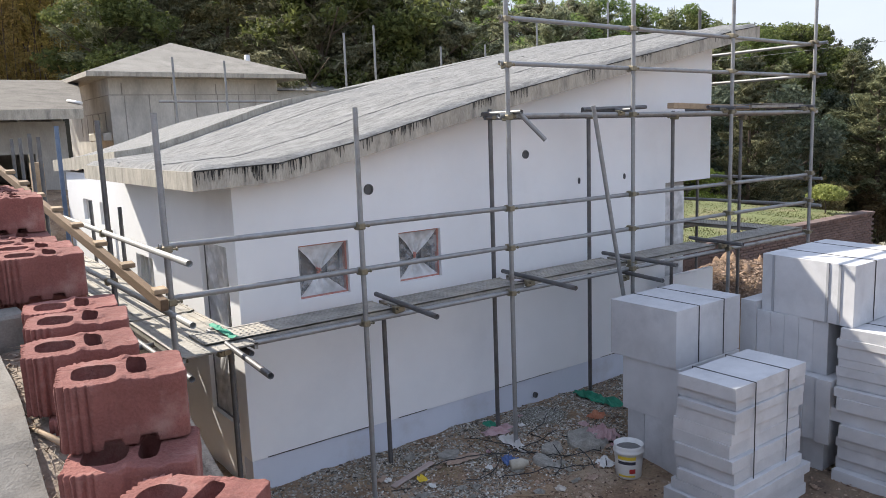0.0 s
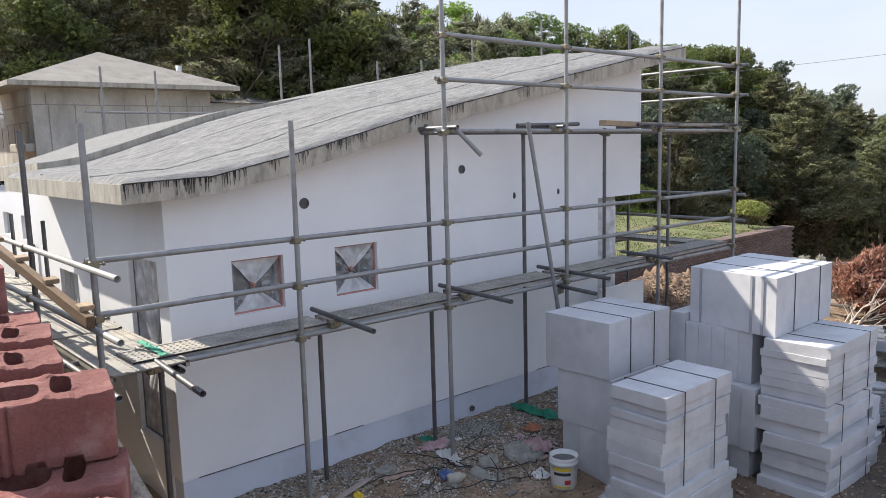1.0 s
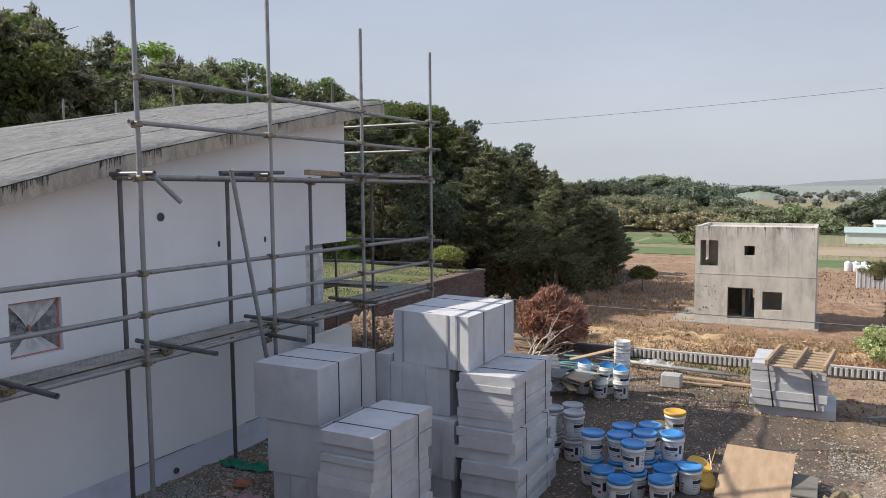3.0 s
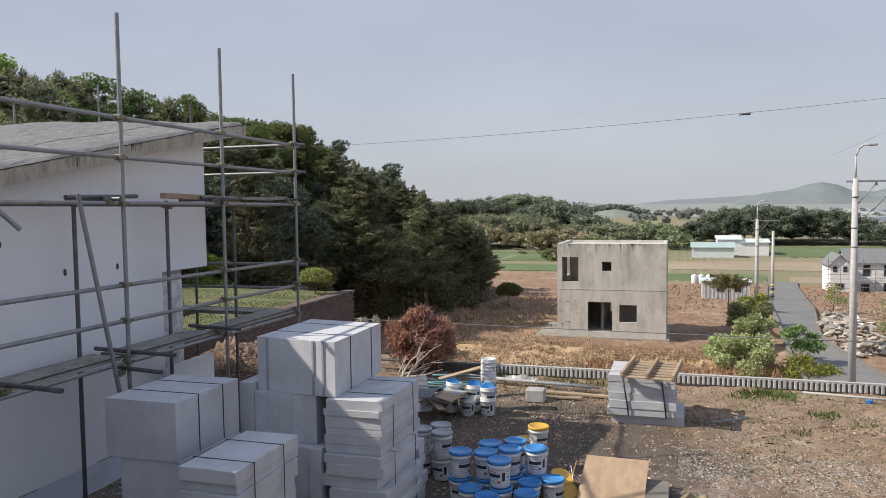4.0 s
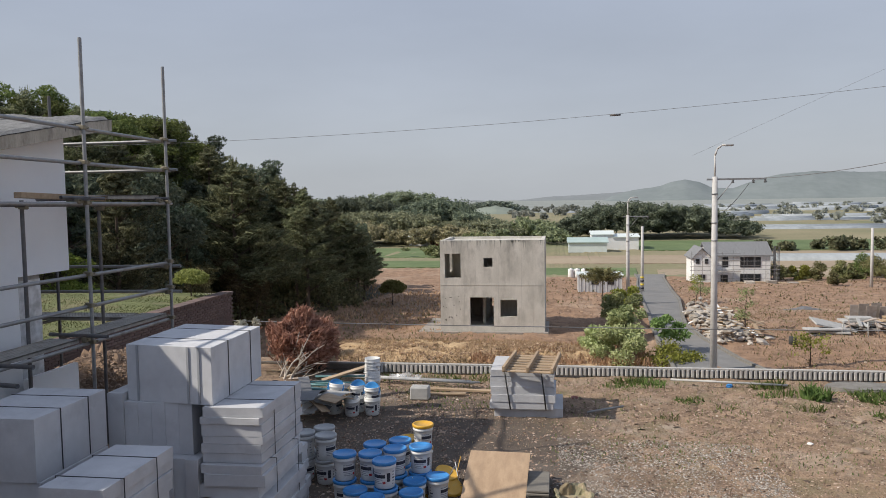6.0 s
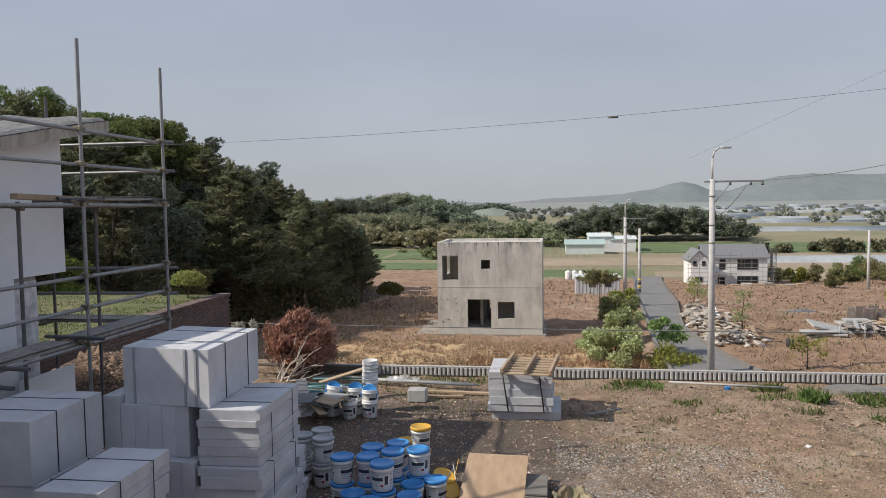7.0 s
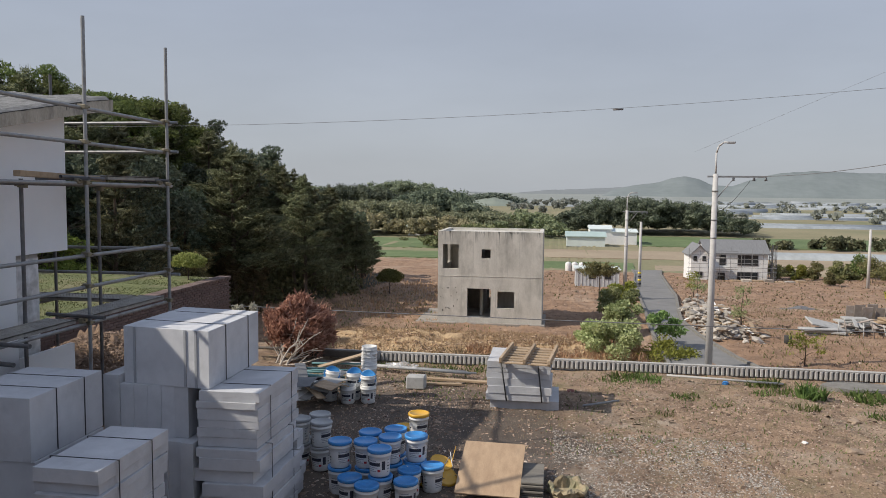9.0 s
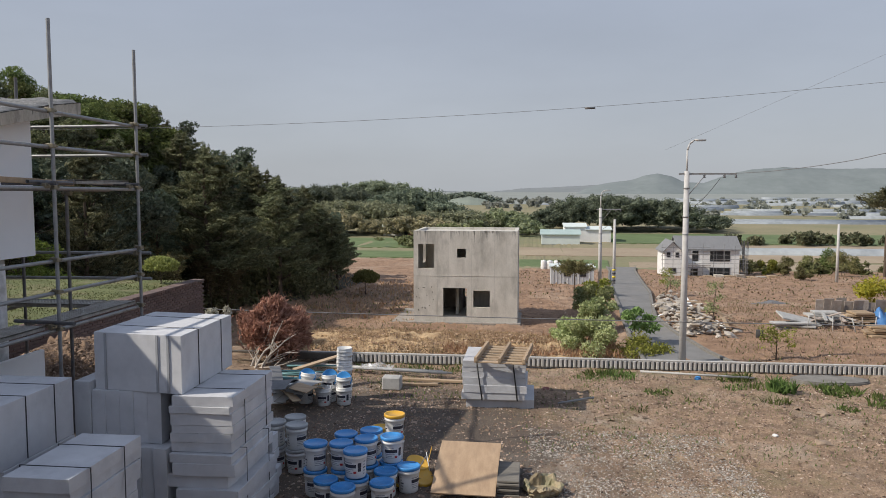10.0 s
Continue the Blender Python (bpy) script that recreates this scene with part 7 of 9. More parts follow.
SKYLINE = [(12.6, -5.5), (13.6, -3.2), (15.8, -0.7), (17.2, 0.1), (18.4, 1.0), (19.9, 1.4), (21.1, 2.6), (23, 3.6), (24.5, 4.2), (25.9, 4.9), (27, 5.9), (28.5, 6.5), (31.0, 6.6), (33.7, 7.2), (36.7, 8.5), (40.7, 9.2), (43.6, 9.0), (47, 10.2), (52, 11.5), (55, 12.2), (62, 13), (90, 14)]
EYE_AT = Vector((-0.3, -0.8, 3.4))
count = 0
for tries in range(2600):
    if count >= 225:
        break
    az, back = radians(11.5 + 78 * rng.random() ** 1.35), rng.random() ** 1.3
    d = 10.0
    while d < 90 and EYE_AT.y + d * math.sin(az) < toe(EYE_AT.x + d * math.cos(az)) + 0.5:
        d += 0.5
    if d > 62:
        continue
    d += 32 * back
    x, y = EYE_AT.x + d * math.cos(az), EYE_AT.y + d * math.sin(az)
    deg = math.degrees(az)
    if x < -6 or (x < 13 and y < 33) or (deg > 78 and d < 50) or deg < 12.5 + 66 / d:
        continue
    lim = np.interp(deg, [s[0] for s in SKYLINE], [s[1] for s in SKYLINE]) + rng.normal() * 0.35 - 0.1
    z = ground_z(x, y) - 0.1
    room = 0.93 * (EYE_AT.z + d * math.tan(radians(lim)) - z)
    if room < 3.0:
        continue
    kind = rng.random()
    foot = back < 0.22
    if foot and 21 < deg < 50 and kind < 0.85:
        kit, base, label, cat = (BAMBOOS[count % 3], 6.0, "clump of dull brownish bamboo at the foot of the wood", "bamboo") if kind < 0.58 else (CEDARS[count % 2], 7.0, "dark pointed cedar at the foot of the wood", "cedar")
    elif back > 0.55 and deg > 27.5 and kind < (0.62 if deg < 47 else 0.3):
        kit, base, label, cat = (LIMES[count % 2], 7.0, "bright green tree in fresh leaf on the ridge of the hill", "tree") if kind < 0.26 and deg > 33 else (BROADS[count % 4], 8.0, "green broad-leaved tree on the ridge of the hill", "tree")
    elif kind < (0.74 if deg > 36 else 0.95):
        kit, base, label, cat = LITPINES[count % 3] if deg > 43 else PINES[count % 5], 9.0, "dark green pine tree on the wooded hill", "pine tree"
    elif kind < (0.84 if deg > 36 else 0.90):
        kit, base, label, cat = BROADS[count % 4], 8.0, "green broad-leaved tree on the wooded hill", "tree"
    elif kind < 0.92:
        kit, base, label, cat = OLIVES[count % 3], 7.0, "olive-green tree on the wooded hill", "tree"
    elif kind < (0.985 if deg > 36 else 0.0):
        kit, base, label, cat = LIMES[count % 2], 7.0, "bright green tree in fresh leaf on the wooded hill", "tree"
    else:
        kit, base, label, cat = SILVERS[0], 7.0, "pale grey-green tree on the wooded hill", "tree"
    h = min(room, base * (0.75 + 0.6 * rng.random()) * (0.68 if cat in ("cedar", "bamboo") else 1))
    s = h / base
    plant("tree", kit, label, cat, Matrix.Translation((x, y, z)) @ Matrix.Rotation(rng.random() * 6.28, 4, "Z") @ Matrix.Diagonal((s * (0.9 + 0.4 * rng.random()), s * (0.9 + 0.4 * rng.random()), s, 1)), "trees of the wooded hill")
    count += 1
for k, (x, y, s) in enumerate(((3.2, 39.5, 1.0), (4.6, 38.6, 0.85), (5.6, 40.2, 1.08), (6.9, 39.2, 0.9), (8.0, 41.0, 0.95), (1.4, 40.5, 1.05))):
    plant("bamboo", GOLDBAMBOOS[k % 2], "tall clump of golden-green bamboo behind the low house", "bamboo", Matrix.Translation((x, y, ground_z(x, y) - 0.1)) @ Matrix.Rotation(k * 1.3, 4, "Z") @ Matrix.Diagonal((s, s, s, 1)), "golden bamboo clumps")
# undergrowth along the foot of the wood
vs, fs, n0 = [], [], 0
for k in range(520):
    x = 9 + 49 * rng.random()
    up = 13 * rng.random() ** 1.8
    y = toe(x) + 1.2 + up
    w = 0.6 + 0.9 * rng.random() + 0.08 * up
    v, f = leaves(rng, [(x, y, ground_z(x, y) + 0.4 * w, w, w, 0.8 * w)], 200, 0.12)
    vs.append(v)
    fs.append(f + n0)
    n0 += len(v)
tagged(new("undergrowth", leaf_mesh("undergrowth", (np.concatenate(vs), np.concatenate(fs)), leaf_material("undergrowth_leaves", (0.085, 0.092, 0.045), (0.21, 0.195, 0.105)))), "dark undergrowth below the trees", "undergrowth", kind="stuff")


# ---- distance ----
def far_wood(name, spots, mat, label, seed, size=0.27, each=950):
    r = np.random.default_rng(seed)
    vs, fs, n0 = [], [], 0
    for x, y, z, w, h in spots:
        blobs = [(x + r.normal() * w * 0.3, y + r.normal() * w * 0.3, z + h * (0.3 + 0.6 * r.random()), w * 0.21, w * 0.21, h * 0.13) for _ in range(13)]
        v, f = with_cores(r, leaves(r, blobs, each, size, 1.0, 0.45), blobs, 0.7)
        vs.append(v)
        fs.append(f + n0)
        n0 += len(v)
    return tagged(new(name, leaf_mesh(name, (np.concatenate(vs), np.concatenate(fs)), mat)), label, "wood", kind="stuff")


def spread(n, x0, x1, az0, az1, h0, h1, seed, rise=0.0):
    r = np.random.default_rng(seed)
    out = []
    for _ in range(n):
        x = x0 + (x1 - x0) * r.random()
        a = az0 + (az1 - az0) * r.random()
        h = h0 + (h1 - h0) * r.random()
        k = math.sin(math.pi * min(1, max(0, (a - az0) / (az1 - az0)))) ** 0.5
        out.append((x, x * math.tan(radians(a)), -8.2 + rise * k * (x - x0) / (x1 - x0), h * 0.9, h * (0.45 + 0.55 * k)))
    return out


def crest_wood(crest, n, x0, x1, mat, label, seed, w=8.0, sag=0.9):
    """Trees whose tops follow a line of hills. crest: (degrees off the x axis, degrees above level)."""
    r = np.random.default_rng(seed)
    az, el = [c[0] for c in crest], [c[1] for c in crest]
    spots = []
    for _ in range(n):
        a, x = az[0] + (az[-1] - az[0]) * r.random(), x0 + (x1 - x0) * r.random()
        y = x * math.tan(radians(a))
        top = 3.4 + math.hypot(x, y) * math.tan(radians(float(np.interp(a, az, el)))) - sag * abs(r.normal())
        spots.append((x, y, -8.2, w * (0.75 + 0.5 * r.random()), (top + 8.2) / 1.03))
    return far_wood("far_wood", spots, mat, label, seed + 1)


# far leaf tones are lightened and greyed to paint in haze
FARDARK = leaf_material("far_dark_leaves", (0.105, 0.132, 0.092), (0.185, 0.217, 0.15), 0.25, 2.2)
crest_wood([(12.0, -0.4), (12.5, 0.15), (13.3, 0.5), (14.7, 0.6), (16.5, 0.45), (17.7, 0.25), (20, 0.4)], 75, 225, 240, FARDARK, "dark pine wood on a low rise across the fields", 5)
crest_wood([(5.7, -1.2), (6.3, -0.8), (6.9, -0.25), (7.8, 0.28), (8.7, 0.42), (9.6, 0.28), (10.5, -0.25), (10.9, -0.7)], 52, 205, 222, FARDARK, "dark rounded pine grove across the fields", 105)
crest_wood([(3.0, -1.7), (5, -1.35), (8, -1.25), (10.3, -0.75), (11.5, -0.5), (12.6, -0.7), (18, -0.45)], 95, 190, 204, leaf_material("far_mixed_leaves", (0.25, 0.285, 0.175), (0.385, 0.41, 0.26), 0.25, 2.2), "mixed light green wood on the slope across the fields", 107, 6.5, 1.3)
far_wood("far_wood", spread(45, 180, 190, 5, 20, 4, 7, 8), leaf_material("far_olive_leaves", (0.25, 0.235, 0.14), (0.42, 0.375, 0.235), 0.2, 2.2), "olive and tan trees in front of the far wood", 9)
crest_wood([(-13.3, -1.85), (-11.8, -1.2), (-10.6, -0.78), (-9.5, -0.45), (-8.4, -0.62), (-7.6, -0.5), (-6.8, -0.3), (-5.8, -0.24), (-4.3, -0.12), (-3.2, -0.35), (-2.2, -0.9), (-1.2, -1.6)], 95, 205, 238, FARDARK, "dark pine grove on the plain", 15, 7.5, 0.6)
far_wood("far_wood", spread(26, 148, 162, 1.5, 9, 3, 5.5, 17), leaf_material("far_green_leaves", (0.17, 0.21, 0.10), (0.29, 0.32, 0.16), 0.2, 2.2), "green trees by the farm buildings", 18)
far_wood("far_hedge", spread(22, 100, 112, -26, -15.5, 1.3, 2.7, 19), leaf_material("hedge_leaves", (0.11, 0.145, 0.06), (0.24, 0.25, 0.11), 0.2, 2.2), "low orchard trees beside a tan field", 20, 0.4, 200)
far_wood("far_hedge", spread(34, 158, 166, -30, -13, 1.8, 3.4, 21), leaf_material("far_hedge_leaves", (0.12, 0.145, 0.085), (0.21, 0.225, 0.13), 0.2, 2.2), "line of trees in front of the greenhouses", 22, 0.6, 160)


far_wood("far_hedge", spread(34, 185, 222, -0.4, 5.4, 4.0, 6.8, 61), leaf_material("hedgerow_leaves", (0.17, 0.20, 0.11), (0.27, 0.29, 0.17), 0.2, 2.2), "green hedgerow trees beyond the farm buildings", 62, 0.55, 320)
# paler still: more haze in the leaf colour of the farthest trees
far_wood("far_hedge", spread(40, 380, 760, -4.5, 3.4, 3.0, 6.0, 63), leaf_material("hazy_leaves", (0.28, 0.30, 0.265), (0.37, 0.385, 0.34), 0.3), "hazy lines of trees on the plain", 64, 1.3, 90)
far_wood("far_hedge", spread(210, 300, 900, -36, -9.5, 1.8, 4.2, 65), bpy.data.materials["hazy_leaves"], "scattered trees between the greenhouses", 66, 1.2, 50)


def ridge(name, x, crest, tone, tone2, seed, label, foot=-8.3):
    """A range of hills far off, as a solid, its tones paled by painted haze. crest: (degrees off the x axis, degrees
    above level).
    """
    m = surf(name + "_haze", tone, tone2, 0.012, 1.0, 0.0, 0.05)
    bm = bmesh.new()
    prev = None
    az, el = [c[0] for c in crest], [c[1] for c in crest]
    n = 160
    for k in range(n + 1):
        a = az[0] + (az[-1] - az[0]) * k / n
        h = float(np.interp(a, az, el)) + 0.03 * noise.noise((a * 1.7, seed, 0)) + 0.022 * noise.noise((a * 6, seed, 0)) + 0.006 * noise.noise((a * 21, seed, 0))
        y = x * math.tan(radians(a))
        dist = math.hypot(x, y)
        top = 3.4 + dist * math.tan(radians(h))
        cur = [bm.verts.new(p) for p in ((x * 0.90, y * 0.90, foot), (x * 0.95, y * 0.95, foot + (top - foot) * 0.55), (x, y, top), (x * 1.08, y * 1.08, foot))]
        if prev:
            for q in (0, 1, 2):
                bm.faces.new((prev[q], cur[q], cur[q + 1], prev[q + 1])).smooth = True
        prev = cur
    bmesh.ops.recalc_face_normals(bm, faces=bm.faces)
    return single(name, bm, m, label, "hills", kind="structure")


# the two tones of each range carry the haze of its distance
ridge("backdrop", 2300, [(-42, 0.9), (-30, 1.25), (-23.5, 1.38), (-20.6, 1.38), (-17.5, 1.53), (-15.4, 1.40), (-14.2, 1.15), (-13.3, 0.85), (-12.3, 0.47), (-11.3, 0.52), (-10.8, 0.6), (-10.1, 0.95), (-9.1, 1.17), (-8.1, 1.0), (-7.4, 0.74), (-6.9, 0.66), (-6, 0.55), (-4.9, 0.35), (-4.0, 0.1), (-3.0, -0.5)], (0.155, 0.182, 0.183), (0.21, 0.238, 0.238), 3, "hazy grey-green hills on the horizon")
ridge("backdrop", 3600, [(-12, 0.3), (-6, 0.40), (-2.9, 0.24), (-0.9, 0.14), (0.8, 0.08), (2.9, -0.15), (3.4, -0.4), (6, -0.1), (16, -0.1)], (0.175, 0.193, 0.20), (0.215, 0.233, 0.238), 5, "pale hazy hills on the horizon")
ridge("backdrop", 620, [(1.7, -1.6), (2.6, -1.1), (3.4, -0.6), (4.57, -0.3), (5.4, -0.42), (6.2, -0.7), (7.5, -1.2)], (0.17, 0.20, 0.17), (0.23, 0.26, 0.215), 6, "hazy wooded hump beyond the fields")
# trees on the hump and the rise, haze mixed into their leaf tones
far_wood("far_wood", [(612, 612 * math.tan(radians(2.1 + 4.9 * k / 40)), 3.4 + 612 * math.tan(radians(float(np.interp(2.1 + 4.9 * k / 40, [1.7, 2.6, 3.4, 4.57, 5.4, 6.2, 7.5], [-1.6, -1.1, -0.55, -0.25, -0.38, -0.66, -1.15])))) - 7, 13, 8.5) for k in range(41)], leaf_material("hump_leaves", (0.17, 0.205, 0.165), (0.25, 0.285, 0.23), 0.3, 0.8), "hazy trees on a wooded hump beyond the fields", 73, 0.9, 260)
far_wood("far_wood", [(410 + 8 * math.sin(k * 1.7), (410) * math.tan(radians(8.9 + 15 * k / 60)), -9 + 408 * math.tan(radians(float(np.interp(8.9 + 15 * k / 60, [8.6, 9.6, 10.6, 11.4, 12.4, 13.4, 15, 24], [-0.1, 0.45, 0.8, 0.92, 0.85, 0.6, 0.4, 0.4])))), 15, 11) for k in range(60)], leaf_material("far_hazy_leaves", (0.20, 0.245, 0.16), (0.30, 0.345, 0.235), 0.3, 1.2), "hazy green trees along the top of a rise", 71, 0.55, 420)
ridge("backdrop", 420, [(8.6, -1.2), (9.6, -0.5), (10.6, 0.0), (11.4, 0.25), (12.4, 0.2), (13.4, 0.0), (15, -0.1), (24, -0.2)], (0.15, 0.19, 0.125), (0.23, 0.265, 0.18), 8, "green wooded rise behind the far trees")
# plastic tunnels on the plain
PLASTIC = surf("tunnel_film", (0.20, 0.225, 0.245), (0.37, 0.40, 0.43), 0.09, 0.7, 0.0, 0.7, stain=(0.15, 0.17, 0.17), stain_scale=0.13, amount=0.6)
bm = bmesh.new()
r = random.Random(8)


def tunnel(x, y, ln, wid, hgt):
    rings = [[bm.verts.new((x + wid * math.cos(q * math.pi / 6) * 0.5, yy, -8.1 + hgt * math.sin(q * math.pi / 6))) for q in range(7)] for yy in (y, y - ln)]
    for q in range(6):
        bm.faces.new((rings[0][q], rings[0][q + 1], rings[1][q + 1], rings[1][q])).smooth = True
    bm.faces.new(rings[0][::-1])
    bm.faces.new(rings[1])


x = 262.0
while x < 900:
    y = -x * math.tan(radians(9.0 + 2.5 * r.random()))
    while y > -x * math.tan(radians(38)):
        ln = 26 + 70 * r.random() ** 1.6
        if r.random() < 0.60:
            tunnel(x + 6 * r.random(), y, ln, 6.0, 0.9 + 1.3 * r.random() * (x / 500))
        y -= ln + 1.0 + 30 * r.random() ** 3
    x += 13 + 16 * r.random() + 0.02 * (x - 262)
for row in range(9):
    x = 300 + 55 * row
    y = x * math.tan(radians(2.6))
    while y > -x * math.tan(radians(3.2)):
        ln = 5 + 14 * r.random()
        if r.random() < 0.4:
            tunnel(x, y, ln, 5, 1.3)
        y -= ln + 4 + 12 * r.random()
tunnel(139.0, -36.0, 70.0, 5.0, 1.3)
bmesh.ops.recalc_face_normals(bm, faces=bm.faces)
single("greenhouses", bm, PLASTIC, "rows of grey-white plastic greenhouse tunnels on the plain", "greenhouses", kind="stuff")
# ---- things on the lower plots ----
def mound(name, cx, cy, rx, ry, h, mat, label, category, seed, n=34, rough=0.35):
    """A heap: a dome broken by lumps."""
    bm = bmesh.new()
    g = []
    for j in range(n + 1):
        row = []
        for i in range(n + 1):
            a, b = -1 + 2 * i / n, -1 + 2 * j / n
            d = math.hypot(a, b)
            x, y = cx + a * rx, cy + b * ry
            k = max(0.0, 1 - d * d)
            z = h * k * (0.75 + rough * noise.noise((a * 3, b * 3, seed)) + rough * 0.7 * noise.noise((a * 9, b * 9, seed)) + 0.2 * noise.noise((a * 22, b * 22, seed)))
            row.append(bm.verts.new((x, y, ground_z(x, y) - 0.08 + max(-0.1, z))))
        g.append(row)
    for j in range(n):
        for i in range(n):
            bm.faces.new((g[j][i], g[j][i + 1], g[j + 1][i + 1], g[j + 1][i])).smooth = True
    return single(name, bm, mat, label, category)


TAN = surf("tan_earth", (0.32, 0.215, 0.12), (0.62, 0.455, 0.275), 0.9, 1.0, 1.0, 9, stain=(0.24, 0.16, 0.10), stain_scale=0.5, amount=0.4, depth=0.1)
mound("earth_bank", 38.6, 6.0, 2.6, 9.5, 0.75, TAN, "bank of loose tan earth before the concrete shell", "earth", 2, 60)
mound("earth_bank", 37.5, -0.8, 2.2, 5.5, 0.55, TAN, "bank of tan earth and dry grass", "earth", 9, 50)
mound("gravel_pile", 5.55, 5.74, 0.45, 0.36, 0.15, CRUST, "low heap of spilt grey gravel at the wall foot", "gravel", 6, 26, 0.3)
mound("earth_mound", 12.6, 7.6, 1.7, 1.5, 0.85, surf("clod_earth", (0.14, 0.09, 0.06), (0.34, 0.24, 0.17), 3, 1.0, 1.0, 18, depth=0.05), "mound of brown broken earth beside the garden wall", "earth", 4, 50, 0.5)
rng = np.random.default_rng(51)


def off_lane(x, y):
    lx = [q[0] for q in LANE]
    return (y > np.interp(x, lx, [q[1] for q in LANE]) + 0.3) | (y < np.interp(x, lx, [q[2] for q in LANE]) - 0.3)


def ground_spots(x0, x1, y0, y1):
    def f(n):
        x, y = x0 + (x1 - x0) * rng.random(n), y0 + (y1 - y0) * rng.random(n)
        ok = off_lane(x, y)
        x, y = x[ok], y[ok]
        return np.stack([x, y], 1), np.array([ground_z(a, b) for a, b in zip(x, y)])
    return f


RUSTBLADE = leaf_material("rusty_blades", (0.42, 0.275, 0.15), (0.66, 0.48, 0.29), 0.2)
STRAWBLADE = leaf_material("straw_blades", (0.36, 0.26, 0.15), (0.60, 0.46, 0.29), 0.2)
BROWNBLADE = leaf_material("brown_blades", (0.20, 0.135, 0.09), (0.40, 0.285, 0.195), 0.15)
blades(2600, lambda n: (lambda p: (p[0], p[1] + 0.15))(ground_spots(35.8, 40.5, -5.0, 3.5)(n)), 0.33, 0.03, RUSTBLADE, "dry_weeds", "rust-brown dry weeds on the earth bank", "weeds")
def on_bank(n):
    x, y = 36.2 + 4.6 * rng.random(n), -5.5 + 20 * rng.random(n)
    z = np.array([ground_z(a, b) for a, b in zip(x, y)]) - 0.06 + 0.58 * np.clip(1 - ((x - 38.6) / 2.6) ** 2 - ((y - 6) / 9.5) ** 2, 0, 1) + 0.42 * np.clip(1 - ((x - 37.5) / 2.2) ** 2 - ((y + 0.8) / 5.5) ** 2, 0, 1)
    return np.stack([x, y], 1), z


blades(11000, on_bank, 0.16, 0.014, STRAWBLADE, "dry_straw", "flattened straw-coloured grass on the earth bank")
blades(2500, ground_spots(36, 42, 3.5, 14), 0.25, 0.03, DRYBLADE, "dry_grass", "dry grass on the lower plot")
blades(2200, ground_spots(36, 62, -26, -10.5), 0.14, 0.025, DRYBLADE, "dry_grass", "dry grass on the lower plot")
blades(2600, ground_spots(35.5, 58, -24, -10.5), 0.13, 0.022, BROWNBLADE, "dry_weeds", "short red-brown weeds on the lower plot", "weeds")
blades(2500, ground_spots(58, 98, -40, 8), 0.15, 0.06, BROWNBLADE, "dry_weeds", "brown weeds on the far plots", "weeds")
blades(4000, ground_spots(36, 62, 5, 17), 0.13, 0.022, BROWNBLADE, "dry_weeds", "short brown weeds before the wood", "weeds")
blades(1500, ground_spots(45, 75, 8, 20), 0.3, 0.05, RUSTBLADE, "dry_weeds", "brown weeds on the lower plot", "weeds")

blades(900, ground_spots(36, 60, -26, -10.5), 0.17, 0.03, GREENBLADE, "weeds", "sparse green weeds on the lower plot", "weeds")
blades(900, ground_spots(40, 64, 3, 16), 0.15, 0.03, GREENBLADE, "weeds", "sparse green weeds near the wood", "weeds")
blades(900, ground_spots(60, 100, -40, 4), 0.2, 0.06, GREENBLADE, "weeds", "sparse green weeds on the far plots", "weeds")


def shrub(seed, h, w, count, size, mat, blobs_n=12, low=0.25):
    g = np.random.default_rng(seed)
    blobs = []
    for _ in range(blobs_n):
        a, rr, t = g.random() * math.tau, w * 0.5 * g.random() ** 0.6, g.random()
        s = w * (0.13 + 0.10 * g.random())
        blobs.append((rr * math.cos(a), rr * math.sin(a), h * (low + (0.92 - low) * t) * (1 - 0.35 * (rr / w)), s, s, s * 0.8))
    return leaf_mesh("crown", leaves(g, blobs, count, size, 1.35, 0.2), mat), mesh_of("trunk", trunk_mesh(g, h * 0.75, 0.02 + 0.012 * h, 5, 0.06, 0.4, 0.2), BARK)


def at_ground(x, y, turn=0.0, dz=0.0):
    return Matrix.Translation((x, y, ground_z(x, y) + dz)) @ Matrix.Rotation(turn, 4, "Z")


PALELEAF = leaf_material("pale_leaves", (0.28, 0.33, 0.14), (0.52, 0.55, 0.30), 0.3)
plant("shrub", shrub(1, 2.1, 2.5, 6500, 0.07, PALELEAF, 16, 0.1), "light green leafy shrub beside the lane", "shrub", at_ground(37.4, -3.6))
plant("shrub", shrub(2, 1.9, 1.9, 3000, 0.07, PALELEAF, 10, 0.1), "light green shrub beside the lane", "shrub", at_ground(38.6, -2.5, 1))
plant("shrub", shrub(3, 2.6, 2.2, 3000, 0.09, FRESH, 12, 0.2), "green shrub beside the lane", "shrub", at_ground(47.5, -4.6, 2))
plant("shrub", shrub(4, 2.2, 2.4, 3000, 0.09, YELLOW, 12, 0.2), "yellow-green shrub beside the lane", "shrub", at_ground(51.5, -5.2, 3))
plant("shrub", shrub(14, 1.9, 2.2, 2800, 0.09, FRESH, 12, 0.15), "mid-green shrub beside the lane", "shrub", at_ground(43.5, -4.5, 3))
plant("tree", shrub(5, 2.2, 1.9, 1100, 0.10, leaf_material("mid_green_leaves", (0.12, 0.18, 0.055), (0.26, 0.34, 0.13)), 10, 0.4), "small green tree at the edge of the lane", "tree", at_ground(39.6, -6.1))
plant("hedge", shrub(6, 0.7, 2.6, 2200, 0.07, YELLOW, 14, 0.1), "low yellow-green bush at the corner of the lane", "bush", at_ground(37.3, -6.2))
